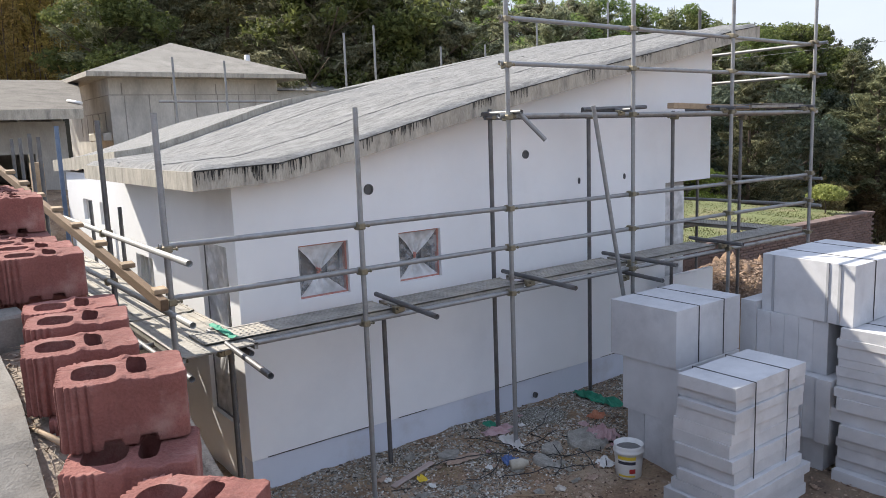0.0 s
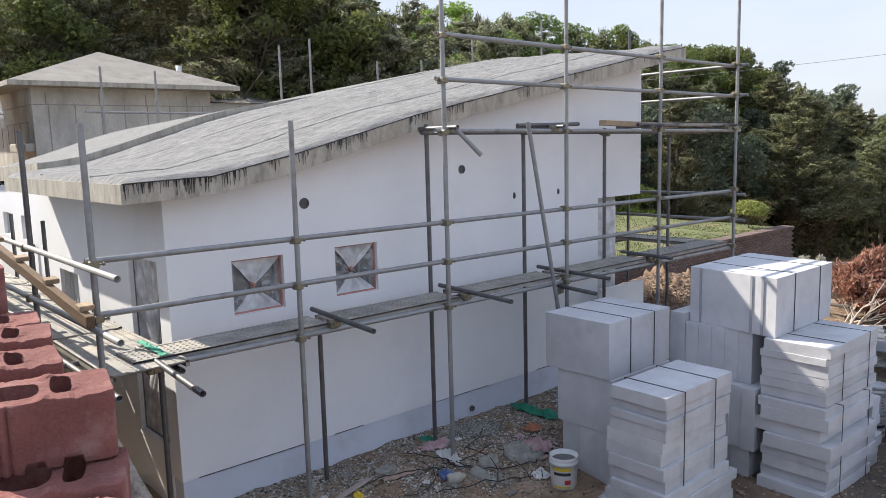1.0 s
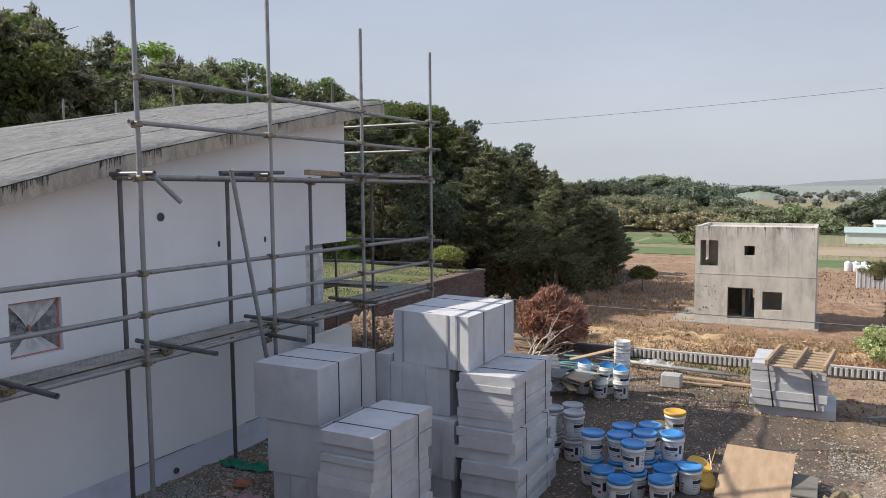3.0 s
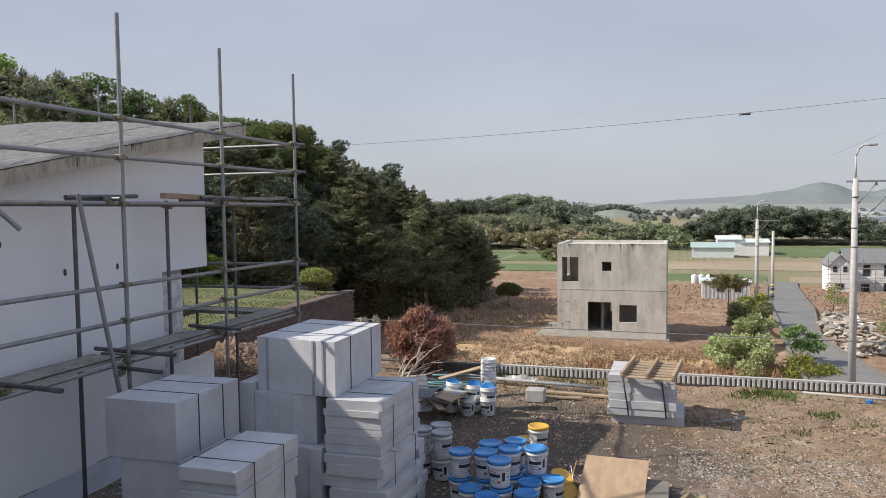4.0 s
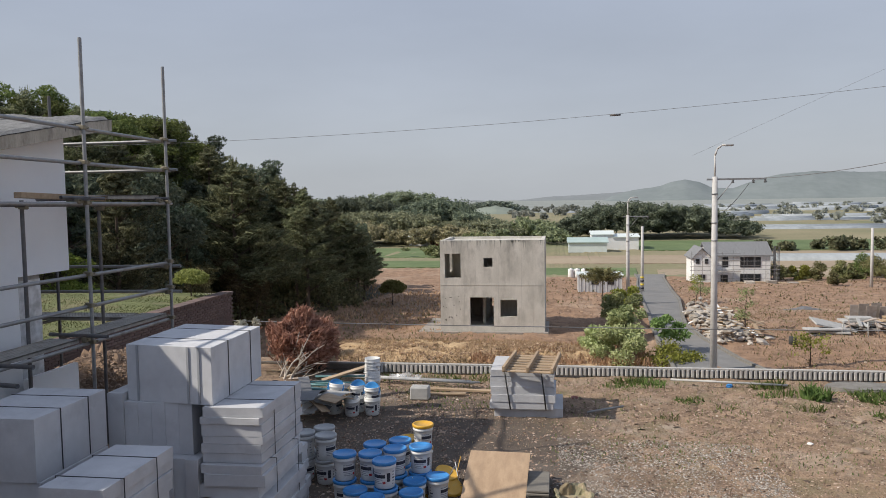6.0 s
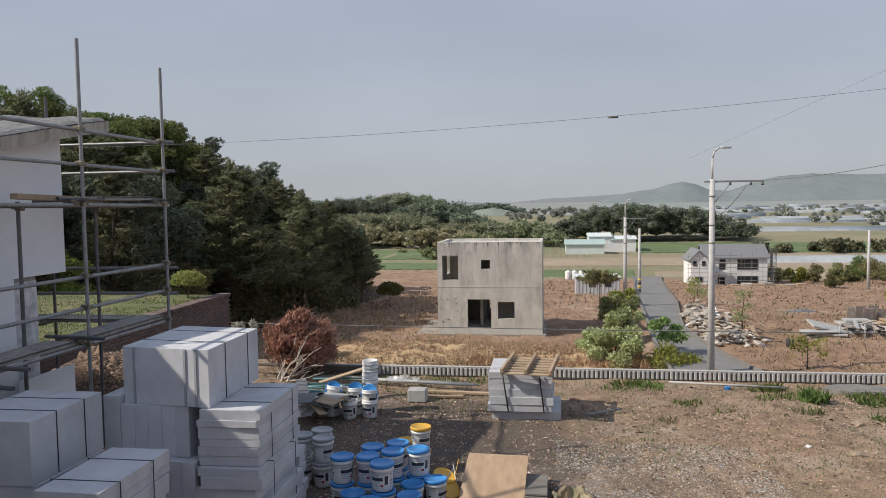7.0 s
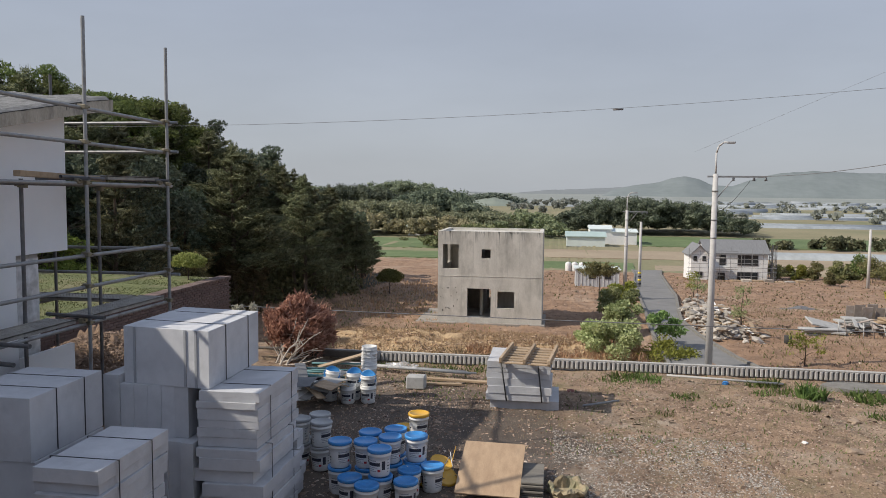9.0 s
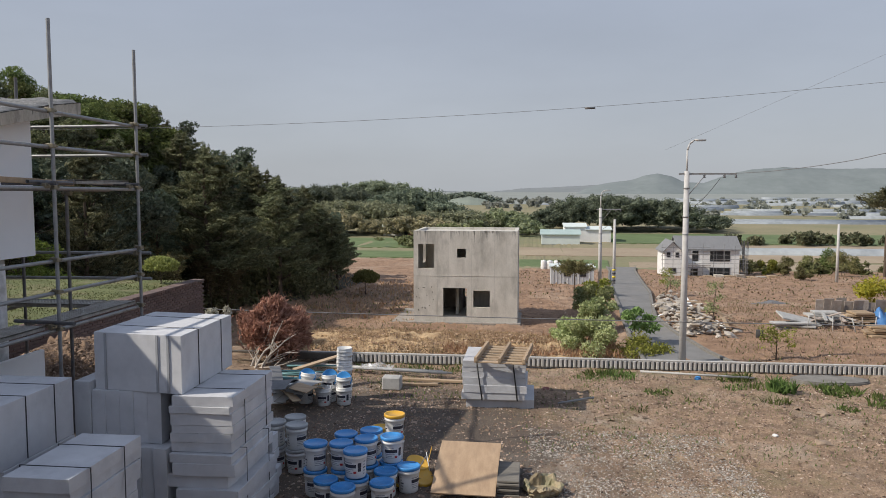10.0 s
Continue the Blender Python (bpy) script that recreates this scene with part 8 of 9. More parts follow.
plant("tree", pine_tree(7, 3.0, 4.2, 3600, 0.09, OLIVE, 0.62), "small spreading pine beside the lane", "pine tree", at_ground(61.5, -4.2))
def clipped(seed, h, w, count, size, mat):
    """A bush clipped to a flat dome on bare stems."""
    g = np.random.default_rng(seed)
    blobs = []
    for k in range(30):
        a, q = k * 2.4, math.sqrt((k + 0.5) / 30)
        s = w * 0.13 * (0.8 + 0.5 * g.random())
        blobs.append((q * w * 0.40 * math.cos(a), q * w * 0.40 * math.sin(a), h * (0.60 + 0.27 * (1 - q * q) + 0.05 * g.normal()), s, s, s * 0.6))
    return leaf_mesh("crown", leaves(g, blobs, count, size), mat), mesh_of("trunk", trunk_mesh(g, h * 0.7, 0.05, 6, 0.05, 0.5, 0.25), BARK)


CUT = clipped(8, 1.5, 2.3, 4500, 0.06, leaf_material("clipped_leaves", (0.17, 0.19, 0.06), (0.38, 0.38, 0.14), 0.5))
plant("bush", CUT, "clipped round bush with bare stems on the lower plot", "bush", at_ground(60.5, 12.75) @ Matrix.Diagonal((1.0, 1.0, 1.4, 1)), "clipped bushes")
plant("bush", CUT, "clipped round bush in the raised garden", "bush", Matrix.Translation((20.6, 10.0, 0.7)) @ Matrix.Diagonal((0.46, 0.46, 0.56, 1)), "clipped bushes")
for k, (x, y, h, m, lab) in enumerate(((46.6, -11.7, 2.9, FRESH, "thin sapling with fresh leaves"), (37.2, -12.45, 1.9, YELLOW, "thin sapling with yellow-green leaves"), (66.5, -12.4, 2.7, YELLOW, "young tree with yellow-green leaves"), (64.0, -8.0 - 4.3, 2.2, FRESH, "young tree by the rubble"))):
    plant("sapling", shrub(60 + k, h, 1.5, 520, 0.06, m, 11, 0.3), lab, "sapling", at_ground(x, y, k))
plant("bush", shrub(80, 2.6, 3.2, 5500, 0.08, leaf_material("golden_leaves", (0.20, 0.20, 0.035), (0.46, 0.38, 0.06), 0.3), 16, 0.1), "dense yellow-green bush beyond the timber piles", "bush", at_ground(50.2, -23.2) @ Matrix.Diagonal((1.05, 1.05, 1.0, 1)))
plant("tree", pine_tree(9, 9.5, 5.6, 2600, 0.17, PINE, 0.74), "tall pine with flat pads of needles", "pine tree", at_ground(96.5, -43.2) @ Matrix.Diagonal((1.2, 1.2, 1.15, 1)))
for k, (x, y, h, m) in enumerate(((100, -33, 2.2, OLIVE), (102, -36, 2.4, OLIVE), (97, -30, 2.0, YELLOW), (96, -38, 3.0, OLIVE), (104, -40, 3.2, BROAD), (88, -31, 1.7, OLIVE), (101, -28.5, 2.2, OLIVE))):
    plant("tree", shrub(90 + k, h, h * 1.1, 1700, 0.12, m, 10, 0.2), "small garden tree beyond the plots", "tree", at_ground(x, y, k), "garden trees beyond the plots")

# dead tree lying with rust-brown needles
g = np.random.default_rng(5)
dead = thing("dead_tree", "felled small tree with rust-brown dead needles and pale branches", "dead tree", (14.6, 5.2, -0.1))
C = Vector((15.0, 4.75, 0.0))
foot, tips = [], []
for k in range(90):
    a, e = g.random() * math.tau, 0.15 + 1.25 * g.random()
    q = 0.62 + 0.38 * g.random()
    foot.append((C.x - 0.15, C.y + 0.1, C.z + 0.05 + 0.25 * g.random()))
    tips.append((C.x + 0.85 * q * math.cos(a) * math.cos(e), C.y - 0.05 + 0.88 * q * math.sin(a) * math.cos(e), C.z + 0.08 + 1.08 * q * math.sin(e)))
ob = new("needles", leaf_mesh("needles", sprays(g, foot, tips, 36000, 0.05, 1.2, 0.2, 0.4, 0.9), DEAD))
ob.parent, ob.matrix_parent_inverse = dead, Matrix.Translation(-dead.location)
PALEBARK = surf("pale_dead_wood", (0.42, 0.37, 0.32), (0.58, 0.52, 0.46), 8, 0.9, 0.3, 50)
base = Vector((14.12, 4.74, -0.10))
for k in range(8):
    bm = bmesh.new()
    t = k / 7
    d = Vector((0.02 + 0.12 * g.random(), -0.95 + 1.0 * t, 0.18 + 0.75 * (1 - abs(2 * t - 1)) + 0.25 * g.random()))
    p = base + Vector((0.05 * g.normal(), 0.08 * g.normal(), 0))
    for q in range(5):
        n2 = p + d * 0.17 + Vector((g.normal(), g.normal(), g.normal())) * 0.03
        tube(bm, p, n2, 0.022 * (1 - 0.17 * q), 0.022 * (1 - 0.17 * (q + 1)), 6, caps=False)
        if q > 0:
            tube(bm, p, p + (d + Vector((0.1, g.normal() * 0.6, g.normal() * 0.5))) * 0.26, 0.012, 0.004, 5, caps=False)
        p = n2
    part("branch", bm, PALEBARK, dead, "pale bare branch")
# pale flowers by the garden wall
plant("shrub", shrub(99, 1.3, 0.75, 900, 0.04, leaf_material("cream_flowers", (0.55, 0.55, 0.42), (0.75, 0.74, 0.62)), 9, 0.55), "cream-white flowering shrub behind the foam bundles", "shrub", Matrix.Translation((14.4, 5.6, 0.0)))


# ---- buildings beyond ----
def gable(ob, x0, x1, y0, y1, z0, ze, zr, wall, roof_mat, along="y", over=0.3):
    """Walls and a two-pitched roof. along: the way the ridge runs."""
    bm = bmesh.new()
    box(bm, (x0, y0, z0), (x1, y1, ze))
    if along == "y":
        mx = (x0 + x1) / 2
        for y in (y0, y1):
            bm.faces.new([bm.verts.new(p) for p in ((x0, y, ze), (x1, y, ze), (mx, y, zr - 0.06))])
    else:
        my = (y0 + y1) / 2
        for x in (x0, x1):
            bm.faces.new([bm.verts.new(p) for p in ((x, y0, ze), (x, y1, ze), (x, my, zr - 0.06))])
    part("wall", bm, wall, ob)
    bm = bmesh.new()
    if along == "y":
        mx = (x0 + x1) / 2
        s = (zr - ze) / (mx - x0)
        pts = [(x0 - over, ze - over * s), (mx, zr), (x1 + over, ze - over * s)]
        prof = [(Vector((x, y0 - over, z)), Vector((x, y1 + over, z))) for x, z in pts]
    else:
        my = (y0 + y1) / 2
        s = (zr - ze) / (my - y0)
        pts = [(y0 - over, ze - over * s), (my, zr), (y1 + over, ze - over * s)]
        prof = [(Vector((x0 - over, y, z)), Vector((x1 + over, y, z))) for y, z in pts]
    for t in (0.0, 0.14):
        vs = [[bm.verts.new(p + Vector((0, 0, t))) for p in pair] for pair in prof]
        for a, b in zip(vs, vs[1:]):
            bm.faces.new((a[0], a[1], b[1], b[0]))
        if t == 0:
            low_v = vs
    for k in range(2):
        for e in (0, 1):
            bm.faces.new((low_v[k][e], low_v[k + 1][e], vs[k + 1][e], vs[k][e]))
    for k in (0, 2):
        bm.faces.new((low_v[k][0], low_v[k][1], vs[k][1], vs[k][0]))
    bmesh.ops.recalc_face_normals(bm, faces=bm.faces)
    part("roof", bm, roof_mat, ob)


wh = thing("white_house", "white two-storey house under scaffolding with a grey roof", "house", (97, -21, -7.0))
Z0 = -7.3
HOUSEROOF = surf("mid_grey_roof", (0.15, 0.152, 0.158), (0.24, 0.243, 0.25), 1.5, 0.7, 0.3, 14, stretch=(1, 5, 1))
gable(wh, 93.0, 99.0, -18.0, -15.7, Z0, -2.95, -1.75, PAINT, HOUSEROOF, "x")
gable(wh, 95.0, 101.0, -26.5, -18.0, Z0, -2.85, -1.25, PAINT, HOUSEROOF, "y")
part("wall", box(bmesh.new(), (94.3, -21.2, Z0), (95.0, -18.2, -4.9)), PAINT, wh)
for x, y0, y1, z0, z1 in ((95.0, -25.2, -22.4, -4.6, -3.1), (95.0, -25.2, -22.4, -7.0, -5.5), (95.0, -20.8, -19.9, -4.6, -3.0), (94.3, -20.6, -19.6, -7.2, -5.6), (93.0, -16.5, -16.0, -3.9, -3.2), (93.0, -17.7, -17.2, -3.9, -3.2), (93.0, -17.3, -16.4, -6.2, -5.4)):
    w = part("window", box(bmesh.new(), (x - 0.06, y0, z0), (x - 0.01, y1, z1)), GREYFRAME, wh)
    k = max(1, round((y1 - y0) / 0.9))
    for q in range(k):
        a = y0 + (y1 - y0) * q / k
        part("pane", box(bmesh.new(), (x - 0.075, a + 0.05, z0 + 0.06), (x - 0.062, a + (y1 - y0) / k - 0.05, z1 - 0.06)), GLASS, w)
wscaf = thing("scaffold", "light steel scaffold round the white house", "scaffold", (93, -21, -7.3))
for k in range(9):
    y = -15.2 - 1.45 * k
    pipe((92.3 if y > -18.4 else 93.6, y, Z0), (92.3 if y > -18.4 else 93.6, y, -2.0 - 0.3 * (k % 2)), STEEL, 0.03, "post", wscaf)
for z in (-6.6, -6.0, -5.4, -4.8, -4.2, -3.6, -3.0, -2.5):
    pipe((92.3, -15.0, z), (92.3, -18.4, z), STEEL, 0.03, "rail", wscaf)
    pipe((93.6, -18.0, z), (93.6, -22.0 if z > -2.8 else -27.2, z), STEEL, 0.03, "rail", wscaf)
    pipe((93.6, -26.9, z), (98.0, -27.4, z), DARKSTEEL, 0.035, "rail", wscaf)
for k in range(5):
    pipe((94.2 + 0.9 * k, -27.25 - 0.1 * (k % 2), Z0), (94.2 + 0.9 * k, -27.25 - 0.1 * (k % 2), -1.7), DARKSTEEL, 0.04, "post", wscaf)
for z in (-5.1, -3.5):
    part("deck", box(bmesh.new(), (93.3, -22.0, z), (93.9, -18.4, z + 0.06)), DECK, wscaf, "narrow scaffold deck")
pipe((95.3, -27.0, Z0), (95.3, -27.0, -2.2), DARKSTEEL, 0.05, "post", wscaf)
pipe((96.8, -27.2, Z0), (96.8, -27.2, -2.2), DARKSTEEL, 0.05, "post", wscaf)

wh.matrix_basis = Matrix.Translation((97, -21.26, -7.3)) @ Matrix.Diagonal((0.85, 0.85, 0.85, 1))
wscaf.matrix_basis = Matrix.Translation((93, -21.26, -7.5)) @ Matrix.Diagonal((0.85, 0.85, 0.85, 1))

shed = thing("farm_shed", "long pale green farm shed with a white gable beyond the fields", "shed", (164, -8, -8))
SHEDWALL = surf("pale_sheet_metal", (0.60, 0.66, 0.64), (0.70, 0.76, 0.74), 0.5, 0.6, 0.1, 8)
gable(shed, 160, 166, -10.8, -2.9, -8.0, -5.9, -5.1, SHEDWALL, surf("green_sheet_roof", (0.34, 0.44, 0.42), (0.44, 0.54, 0.52), 0.5, 0.6, 0.1, 8), "y")
shed = thing("farm_shed", "tall white farm shed beyond the fields", "shed", (172, -14, -8))
gable(shed, 168, 176, -12.6, -8.0, -8.0, -4.7, -4.1, PAINT, SHEDWALL, "y")
gable(shed, 168, 176, -18.0, -12.6, -8.0, -5.3, -4.8, PAINT, SHEDWALL, "y")
farm = thing("farmhouse", "small white farmhouse at the foot of a wood", "house", (189, 33, -8))
gable(farm, 186, 191, 30.8, 36.0, -8.0, -5.6, -4.6, PAINT, SHEDWALL, "y")
part("annex", box(bmesh.new(), (186, 28.0, -8.0), (188, 29.6, -5.9)), surf("red_paint", (0.35, 0.05, 0.04), (0.45, 0.08, 0.06), 1, 0.6, 0.1, 9), farm, "red cabin beside the farmhouse")
CABINGREY = surf("grey_cabin_sheet", (0.42, 0.43, 0.45), (0.54, 0.55, 0.57), 0.8, 0.6, 0.1, 8)
cabin = thing("site_cabin", "white ribbed site cabin beside the lane", "cabin", (77, -5, -6.1))
part("body", box(bmesh.new(), (76.2, -7.0, -6.15), (79.2, -2.7, -4.3), 0.03), CABINGREY, cabin)
for y0, y1 in ((-6.2, -5.6), (-4.7, -4.0)):
    part("window", box(bmesh.new(), (76.14, y0, -5.2), (76.19, y1, -4.5)), GLASS, cabin)
part("roof", box(bmesh.new(), (76.05, -7.15, -4.3), (79.35, -2.55, -4.2)), SHEDWALL, cabin)
for k in range(12):
    part("rib", box(bmesh.new(), (76.16, -6.95 + 0.36 * k, -6.1), (76.2, -6.9 + 0.36 * k, -4.32)), WHITEFRAME, cabin)
for y in (-2.5, -3.35, -4.3):
    single("water_tank", lathe(bmesh.new(), [(0, 0), (0.38, 0), (0.42, 0.08), (0.42, 1.05), (0.36, 1.2), (0.12, 1.24), (0.12, 1.3), (0, 1.3)], 16, (106, y, -7.6)), PAINT, "white plastic water tank on the far plot", "tank", "white tanks on the far plot")

# ---- rubble and timber piles ----
def stone_mesh(seed):
    bm = bmesh.new()
    bmesh.ops.create_icosphere(bm, subdivisions=1, radius=0.5)
    for v in bm.verts:
        v.co *= 0.75 + 0.6 * noise.noise(v.co * 1.7 + Vector((seed * 3.1, 0, 0)))
        v.co.z *= 0.65
    return mesh_of("stone", bm, STONE)


STONES = [stone_mesh(k) for k in range(5)]
r = random.Random(14)
rub = thing("rubble_pile", "pile of broken stone and waste board beside the lane", "rubble", (49, -10, -4.6))
for k in range(270):
    t = r.random()
    x = 42.5 + 17 * t ** 1.3 + r.gauss(0, 0.4)
    rim = float(np.interp(x, [q[0] for q in LANE], [q[2] for q in LANE])) - 0.35
    y = min(rim - 1.0 + r.gauss(0, 0.8), rim - 0.5 * r.random())
    s = 0.18 + 0.85 * r.random() ** 2.4
    ob = new("stone", STONES[k % 5])
    ob.parent, ob.matrix_parent_inverse = rub, Matrix.Translation(-rub.location)
    ob.matrix_basis = pose(x, y, ground_z(x, y) + 0.12 * s + 1.1 * r.random() ** 2 * max(0, 1 - 0.8 * abs(y - rim + 1.1)), r.uniform(-30, 30), r.uniform(-30, 30), r.uniform(0, 360)) @ Matrix.Diagonal((s, s * 1.2, s * 0.8, 1))
for k in range(44):
    x, y = 43.0 + 9 * r.random(), -10.9 + r.gauss(0, 0.7)
    part("board", box(bmesh.new(), (-0.7, -0.12, 0), (0.7, 0.12, 0.03), 0, pose(x, y, ground_z(x, y) + 0.15 + 0.5 * r.random(), r.uniform(-15, 15), r.uniform(-25, 25), r.uniform(0, 360))), PAINT if k % 11 == 0 else STONE if k % 4 == 0 else TIMBER, rub)
for (cx, cy, lx, ly, n, mat, lab) in ((47.3, -18.3, 1.0, 1.9, 5, GREYBLOCK, "stack of grey formwork panels"), (47.6, -20.4, 1.0, 1.4, 5, TIMBER, "stack of brown formwork panels"), (43.0, -19.9, 0.9, 1.8, 5, TIMBER, "stack of squared timber"), (45.6, -15.9, 0.9, 2.2, 3, GREYBLOCK, "low stack of grey panels")):
    st = thing("panel_stack", lab + " on the lower plot", "stack", (cx, cy, -4.6), "stacks on the lower plot")
    for k in range(n):
        part("panel", box(bmesh.new(), (-lx / 2 + r.uniform(-0.15, 0.15), -ly / 2 + r.uniform(-0.25, 0.25), 0), (lx / 2, ly / 2 + r.uniform(-0.3, 0.2), 0.11), 0.01, pose(cx, cy, ground_z(cx, cy) + 0.15 * k, 0, r.uniform(-2, 2), r.uniform(-9, 9))), mat, st)
FORMPLY = surf("formwork_ply", (0.22, 0.18, 0.155), (0.40, 0.345, 0.305), 2, 0.85, 0.2, 40, stain=(0.42, 0.40, 0.38), stain_scale=1.5, amount=0.5, vary=0.2)
r = random.Random(61)
forms = thing("formwork_heap", "heap of used formwork panels, frames and trestles on the lower plot", "formwork", (46, -18.8, -4.6))
for k in range(9):
    x, y = 48.6 + 0.5 * r.random(), -18.6 - 0.42 * k
    part("panel", box(bmesh.new(), (-0.03, -0.3, 0), (0.03, 0.3, 1.15 + 0.35 * r.random()), 0.006, pose(x, y, ground_z(x, y) - 0.02, 0, r.uniform(-14, -4), r.uniform(-6, 6))), FORMPLY, forms)
for k in range(16):
    x, y = 45.2 + 2.4 * r.random(), -17.0 - 4.2 * r.random()
    part("board", box(bmesh.new(), (-0.8 * r.uniform(0.5, 1.1), -0.10, 0), (0.7, 0.10, 0.05), 0.006, pose(x, y, ground_z(x, y) + 0.08 + 0.55 * r.random(), r.uniform(-12, 12), r.uniform(-22, 22), r.uniform(0, 180))), FORMPLY if k % 3 else GREYBLOCK, forms)
for k in range(7):
    x, y = 44.6 + 1.2 * r.random(), -16.6 - 0.62 * k
    part("leg", tube(bmesh.new(), (x, y, ground_z(x, y) - 0.05), (x + 0.15, y + r.uniform(-0.3, 0.3), ground_z(x, y) + 0.85), 0.035, seg=6), FORMPLY if k % 2 else GREYBLOCK, forms)
part("slab", box(bmesh.new(), (-0.5, -1.3, 0), (0.5, 1.3, 0.09), 0.01, pose(46.2, -16.5, ground_z(46.2, -16.5) + 0.35, 14, -16, 8)), GREYBLOCK, forms, "pale grey panel lying askew")
mound("tarpaulin", 47.6, -21.6, 0.8, 0.75, 1.15, surf("blue_tarp", (0.04, 0.13, 0.34), (0.09, 0.24, 0.5), 3, 0.4, 0.3, 20), "blue tarpaulin thrown over a stack", "tarpaulin", 7, 16)
mound("waste_sheet", 58.5, -18.5, 1.0, 1.6, 0.35, SLATE, "heap of dark waste sheeting on the earth", "waste", 8, 18)
single("pit_ring", tube(bmesh.new(), (42.5, -13.2, -4.7), (42.5, -13.2, -4.2), 0.2, seg=10), DARKIN, "short dark drain pipe standing in the earth", "pipe")
st = thing("material_stack", "low stacks of building material before the white house", "stack", (92, -24, -7))
for k in range(7):
    part("pack", box(bmesh.new(), (91.0 + 0.3 * r.random(), -22.0 - 1.2 * k, -7.2), (92.2, -21.0 - 1.2 * k, -6.7 + 0.3 * r.random()), 0.03), STONE if k % 2 else TIMBER, st)
# ---- loose bits on the ground ----
rng = np.random.default_rng(77)


def flat_z(x, y):
    return np.array([ground_z(a, b) for a, b in zip(x, y)])


def chips(n, spot, lo, hi, mat, name, label, flat=0.55, power=2.2):
    """Many small angular bits, each an uneven four-sided lump."""
    xy, z = spot(n)
    n = len(xy)
    s = lo + (hi - lo) * rng.random(n) ** power
    a = rng.random(n) * math.tau
    tilt = rng.normal(size=(n, 2)) * 0.25
    u = np.stack([np.cos(a), np.sin(a), tilt[:, 0]], 1) * (s * (0.7 + 0.7 * rng.random(n)))[:, None]
    v = np.stack([-np.sin(a), np.cos(a), tilt[:, 1]], 1) * (s * (0.5 + 0.5 * rng.random(n)))[:, None]
    w = np.stack([rng.normal(size=n) * 0.2, rng.normal(size=n) * 0.2, np.ones(n)], 1) * (s * flat * (0.6 + 0.7 * rng.random(n)))[:, None]
    c = np.concatenate([xy, (z - s * flat * 0.1)[:, None]], 1)
    skew = rng.normal(size=(n, 3)) * (s * 0.25)[:, None]
    pts = np.stack([c + u, c + v + skew, c - u, c - v, c + w + skew * 0.5], 1).reshape(-1, 3)
    tri = np.array([(0, 1, 4), (1, 2, 4), (2, 3, 4), (3, 0, 4)])
    f = (np.arange(n)[:, None, None] * 5 + tri[None]).reshape(-1, 3)
    return tagged(new(name, leaf_mesh(name, (pts, f), mat)), label, "gravel", kind="stuff")


def patchy(x0, x1, y0, y1, scale, keep, seed):
    """Spots in a field that come in patches."""
    def f(n):
        x, y = x0 + (x1 - x0) * rng.random(n), y0 + (y1 - y0) * rng.random(n)
        p = np.array([0.5 + 0.9 * noise.noise((a * scale, b * scale, seed)) for a, b in zip(x, y)])
        ok = (rng.random(n) < np.clip(p * keep * 1.6, 0.08, 1)) & ((x < 20) | off_lane(x, y))
        x, y = x[ok], y[ok]
        return np.stack([x, y], 1), flat_z(x, y)
    return f


BROWNBITS = chip_material("brown_bits", [(0.0, (0.06, 0.038, 0.028)), (0.3, (0.18, 0.115, 0.08)), (0.65, (0.36, 0.25, 0.185)), (0.95, (0.48, 0.37, 0.29)), (1.0, (0.58, 0.50, 0.43))])
GREYBITS = chip_material("grey_bits", [(0.0, (0.06, 0.055, 0.045)), (0.3, (0.17, 0.16, 0.13)), (0.6, (0.28, 0.275, 0.24)), (0.9, (0.46, 0.46, 0.44)), (1.0, (0.74, 0.74, 0.73))])
LOWBITS = chip_material("reddish_clods", [(0.0, (0.09, 0.055, 0.04)), (0.5, (0.24, 0.16, 0.115)), (0.9, (0.38, 0.27, 0.195)), (1.0, (0.52, 0.43, 0.35))])
TANBITS = chip_material("tan_clods", [(0.0, (0.13, 0.08, 0.05)), (0.4, (0.32, 0.21, 0.14)), (0.8, (0.50, 0.35, 0.235)), (1.0, (0.62, 0.48, 0.35))])
WALLBITS = chip_material("wall_foot_bits", [(0.0, (0.05, 0.043, 0.035)), (0.3, (0.20, 0.18, 0.15)), (0.65, (0.36, 0.335, 0.29)), (0.9, (0.50, 0.48, 0.44)), (1.0, (0.68, 0.67, 0.64))])
chips(62000, patchy(2.2, 15.4, -9.0, 4.5, 0.9, 0.8, 2.0), 0.007, 0.032, BROWNBITS, "gravel", "brown stones and bark chips on the soil")
chips(52000, patchy(7.0, 15.4, -8.5, 2.8, 0.5, 0.8, 5.0), 0.006, 0.024, BROWNBITS, "gravel", "brown stones scattered on the soil")
chips(52000, patchy(2.1, 8.0, 4.6, 6.12, 1.8, 1.0, 8.0), 0.005, 0.024, WALLBITS, "gravel", "fine grey-brown rubble along the wall")
chips(9000, patchy(2.1, 8.0, 4.2, 5.4, 1.8, 0.8, 9.0), 0.005, 0.022, BROWNBITS, "gravel", "brown stones on the soil before the wall")
chips(9000, lambda n: (lambda x, y: (np.stack([x, y], 1), flat_z(x, y) - 0.01 + 0.05 * np.clip(1 - ((x - 5.55) / 0.42) ** 2 - ((y - 5.74) / 0.34) ** 2, 0, 1)))(5.55 + 0.17 * rng.normal(size=n), np.minimum(6.10, 5.76 + 0.14 * rng.normal(size=n))), 0.005, 0.014, GREYBITS, "gravel", "spilt heap of grey gravel at the wall")
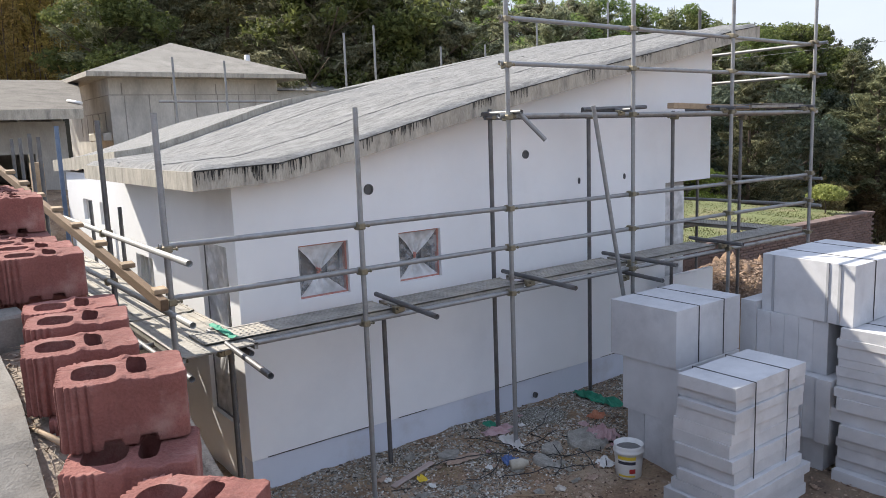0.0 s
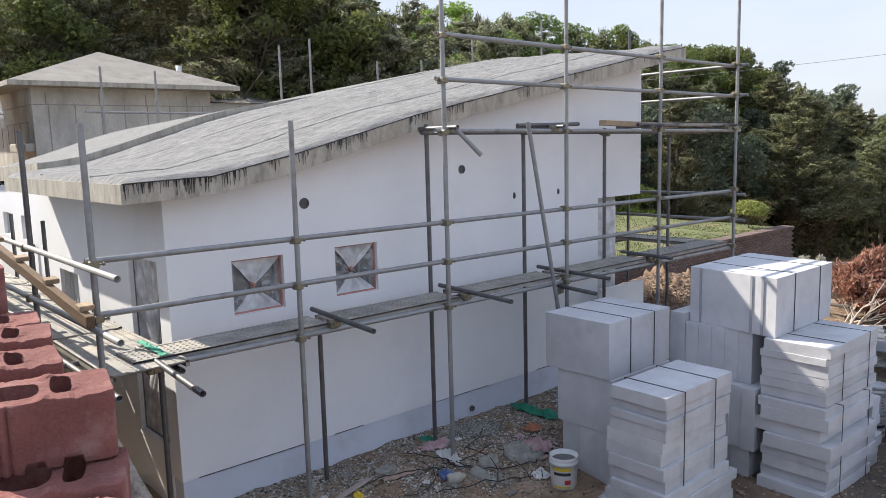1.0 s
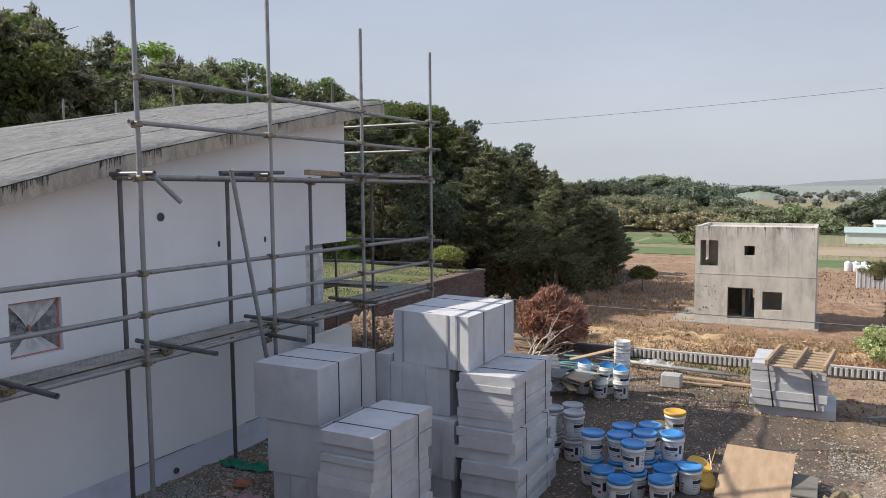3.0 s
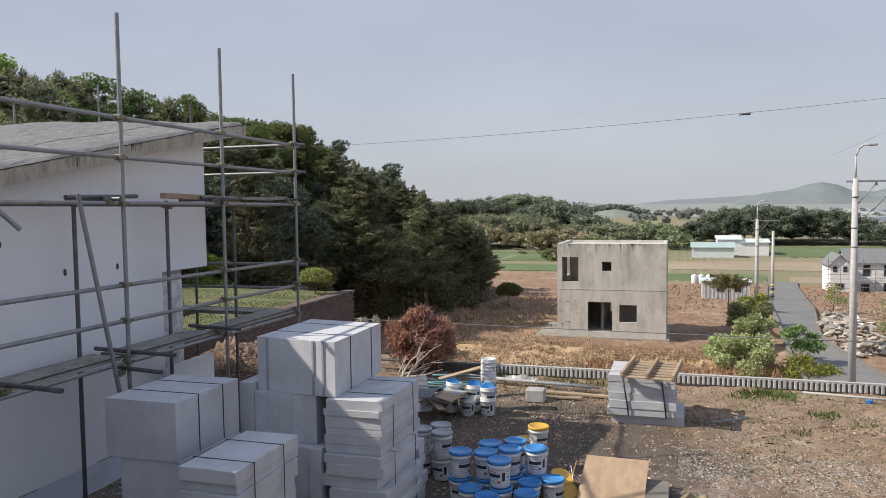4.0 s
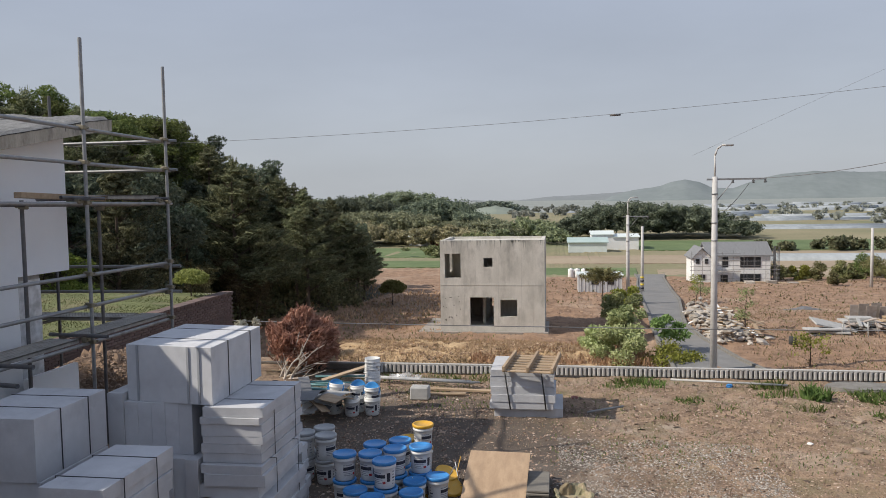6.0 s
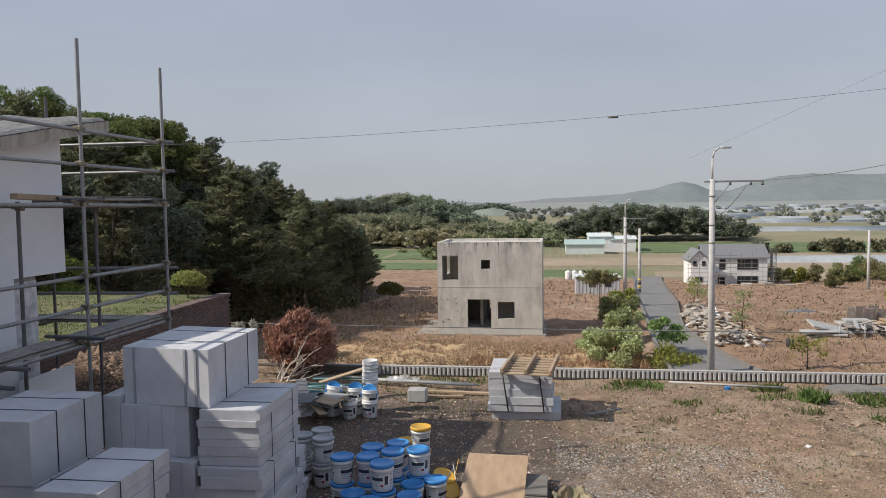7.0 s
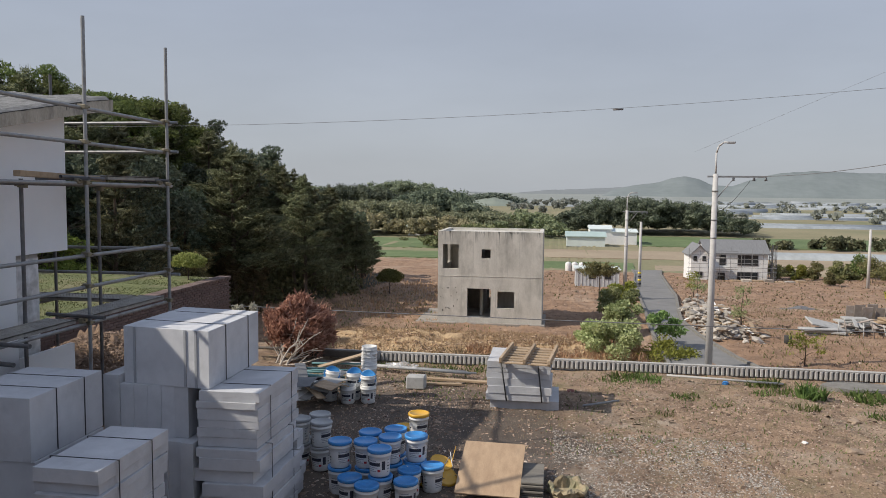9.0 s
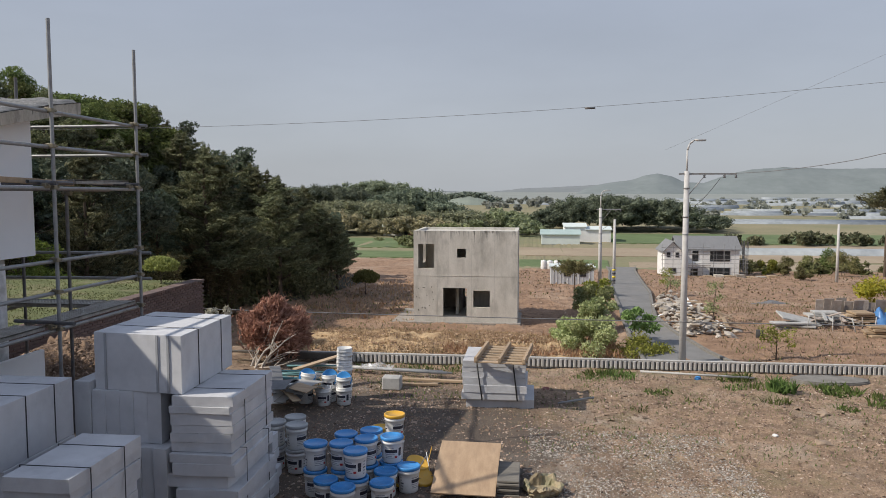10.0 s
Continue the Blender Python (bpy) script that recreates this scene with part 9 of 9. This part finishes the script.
PALEBITS = chip_material("pale_bits", [(0.0, (0.15, 0.13, 0.11)), (0.5, (0.33, 0.295, 0.255)), (0.95, (0.49, 0.455, 0.41)), (1.0, (0.60, 0.57, 0.53))])
chips(30000, patchy(8.2, 11.2, -3.6, -0.7, 1.1, 0.8, 11.0), 0.004, 0.022, PALEBITS, "gravel", "pale gravel patch on the soil")
chips(1300, patchy(2.1, 8.2, 5.65, 6.12, 1.4, 1.0, 13.0), 0.008, 0.028, WALLBITS, "gravel", "white foam crumbs and stones at the wall foot")
chips(15000, patchy(35.5, 62, -26, 16, 0.25, 0.8, 14.0), 0.02, 0.075, LOWBITS, "clods", "tan clods on the lower plots")
chips(14000, lambda n: (lambda x, y: (np.stack([x, y], 1), flat_z(x, y) - 0.06 + 0.58 * np.clip(1 - ((x - 38.6) / 2.6) ** 2 - ((y - 6) / 9.5) ** 2, 0, 1) + 0.42 * np.clip(1 - ((x - 37.5) / 2.2) ** 2 - ((y + 0.8) / 5.5) ** 2, 0, 1)))(36.0 + 5 * rng.random(n), -5 + 19 * rng.random(n)), 0.02, 0.09, TANBITS, "clods", "loose tan clods on the earth bank")

DULLBITS = chip_material("earth_clods", [(0.0, (0.10, 0.068, 0.05)), (0.5, (0.23, 0.16, 0.115)), (1.0, (0.40, 0.29, 0.215))])
chips(7000, lambda n: (lambda x, y: (np.stack([x, y], 1), flat_z(x, y) + np.clip(0.72 * (1 - ((x - 12.6) / 1.7) ** 2 - ((y - 7.6) / 1.5) ** 2), 0, 1)))(11.2 + 2.8 * rng.random(n), 6.3 + 2.4 * rng.random(n)), 0.010, 0.045, DULLBITS, "clods", "broken clods on the earth mound")
chips(9000, patchy(2.4, 15.4, -9.0, 5.2, 0.6, 0.6, 31.0), 0.02, 0.07, DULLBITS, "clods", "clods of brown earth on the plot", 0.35)

chips(6000, patchy(60, 100, -40, 14, 0.12, 0.7, 41.0), 0.05, 0.18, LOWBITS, "clods", "tan clods on the far plots")
TANSTONE = surf("tan_stone", (0.24, 0.18, 0.13), (0.40, 0.31, 0.235), 4, 0.95, 0.6, 40)

chips(5000, lambda n: (lambda x, y: (np.stack([x, y], 1), flat_z(x, y) + 0.03))(-1.3 + 1.15 * rng.random(n), 1.0 + 3.6 * rng.random(n)), 0.003, 0.011, GREYBITS, "gravel", "grit and crumbs strewn on the concrete road", 0.4)

# stones that stand out
for k, (x, y, s, mat, lab) in enumerate(((12.5, -5.5, 0.13, TANSTONE, "tan squared stone on the soil"), (11.28, -4.38, 0.06, PAIL, "white broken piece on the soil"), (10.87, -4.89, 0.14, TANSTONE, "flat tan stone on the soil"), (13.9, -4.0, 0.07, TANSTONE, "small brown stone on the soil"), (14.85, -4.0, 0.11, BLUE, "scrap of blue plastic by the edge wall"), (13.6, -1.0, 0.10, RED, "piece of brown brick on the soil"),
                                         (4.85, 4.75, 0.07, CONCRETE, "lump of grey concrete on the rubble"), (4.6, 4.45, 0.07, STONE, "pale stone on the rubble"), (4.75, 5.15, 0.06, CONCRETE, "small grey concrete lump on the rubble"))):
    bm = bmesh.new()
    bmesh.ops.create_icosphere(bm, subdivisions=2, radius=1)
    for v in bm.verts:
        v.co *= 0.8 + 0.45 * noise.noise(v.co * 1.6 + Vector((k * 3.3, 0, 0))) + 0.12 * noise.noise(v.co * 5 + Vector((k, 0, 0)))
        v.co = Vector((v.co.x, v.co.y * 0.8, v.co.z * 0.45)) * s
    single("stone", bm, mat, lab, "stone").matrix_basis = pose(x, y, ground_z(x, y) + 0.15 * s, 0, 0, 40 * k)

# a low concrete slab with a rounded rim at the plot edge
bm = bmesh.new()
rim = [(14.80 + 0.34 * math.cos(a) * (1 + 0.06 * math.sin(3 * a)), -6.45 + 0.72 * math.sin(a)) for a in [math.tau * k / 30 for k in range(30)]]
tops = [bm.verts.new((x, y, -0.165)) for x, y in rim]
lows = [bm.verts.new((14.72 + (x - 14.72) * 1.03, -6.45 + (y + 6.45) * 1.03, -0.33)) for x, y in rim]
bm.faces.new(tops)
for k in range(30):
    bm.faces.new((tops[k], lows[k], lows[(k + 1) % 30], tops[(k + 1) % 30]))
bmesh.ops.recalc_face_normals(bm, faces=bm.faces)
bmesh.ops.bevel(bm, geom=[e for e in bm.edges if all(v.co.z > -0.2 for v in e.verts)], offset=0.02, segments=2, affect="EDGES")
single("concrete_slab", bm, ROADCON, "low rounded concrete slab half buried at the plot edge", "slab")
# weeds
SOFTGREEN = leaf_material("weed_blades", (0.07, 0.115, 0.03), (0.17, 0.22, 0.07), 0.2)
WEED = leaf_material("weed_leaves", (0.07, 0.11, 0.032), (0.165, 0.225, 0.07), 0.25)


def tuft(x, y, n, radius, h, w, mat, label):
    def spot(k):
        a, q = rng.random(k) * math.tau, radius * np.sqrt(rng.random(k))
        px, py = x + q * np.cos(a), y + q * np.sin(a)
        return np.stack([px, py], 1), flat_z(px, py) - 0.01
    ob = blades(n, spot, h, w, mat, "weed", label, "weed")
    ob["group"] = "weeds on the plot"
    return ob


for x, y, n, rad, h, w, mat in ((14.62, -1.9, 90, 0.32, 0.11, 0.009, SOFTGREEN), (14.69, -2.46, 102, 0.36, 0.12, 0.009, SOFTGREEN), (13.65, -3.05, 120, 0.27, 0.07, 0.014, WEED), (14.78, -4.79, 90, 0.24, 0.15, 0.016, SOFTGREEN), (14.95, -2.1, 110, 0.3, 0.12, 0.014, SOFTGREEN), (13.7, -6.97, 90, 0.25, 0.10, 0.016, WEED), (14.0, -4.5, 60, 0.22, 0.09, 0.012, SOFTGREEN), (11.5, -3.26, 90, 0.4, 0.03, 0.010, SOFTGREEN), (14.98, -2.55, 110, 0.34, 0.11, 0.013, SOFTGREEN), (13.2, -3.6, 36, 0.2, 0.07, 0.009, SOFTGREEN), (14.75, -4.57, 72, 0.26, 0.14, 0.010, SOFTGREEN), (14.1, -4.95, 72, 0.3, 0.15, 0.010, SOFTGREEN), (13.88, -5.28, 150, 0.24, 0.23, 0.022, WEED), (13.1, -4.95, 72, 0.24, 0.12, 0.010, SOFTGREEN), (14.15, -6.35, 260, 0.40, 0.11, 0.017, WEED), (12.88, -6.03, 80, 0.2, 0.08, 0.015, WEED), (13.2, -6.7, 72, 0.2, 0.15, 0.012, SOFTGREEN), (12.5, -2.55, 36, 0.18, 0.07, 0.009, SOFTGREEN), (10.6, -2.35, 54, 0.4, 0.03, 0.007, SOFTGREEN), (10.45, -1.9, 30, 0.3, 0.03, 0.007, SOFTGREEN), (15.0, 1.6, 96, 0.5, 0.11, 0.009, SOFTGREEN), (15.1, 0.7, 84, 0.4, 0.12, 0.009, SOFTGREEN), (14.9, 2.6, 84, 0.5, 0.09, 0.009, SOFTGREEN), (13.1, 1.3, 36, 0.3, 0.06, 0.007, SOFTGREEN)):
    tuft(x, y, n, rad, h, w, mat, "green weed tuft growing in the stony soil")
blades(5200, patchy(10.0, 15.4, -9.0, -0.6, 0.8, 0.55, 21.0), 0.05, 0.007, SOFTGREEN, "short_grass", "sparse short grass on the soil")
blades(2200, patchy(12.6, 15.5, -0.5, 4.2, 0.8, 0.8, 22.0), 0.07, 0.008, SOFTGREEN, "short_grass", "sparse short grass by the plot edge")
blades(2600, patchy(9.0, 15.4, -9.0, 3.0, 0.7, 0.5, 23.0), 0.06, 0.006, DRYBLADE, "dry_straw", "dry straw scattered on the soil")
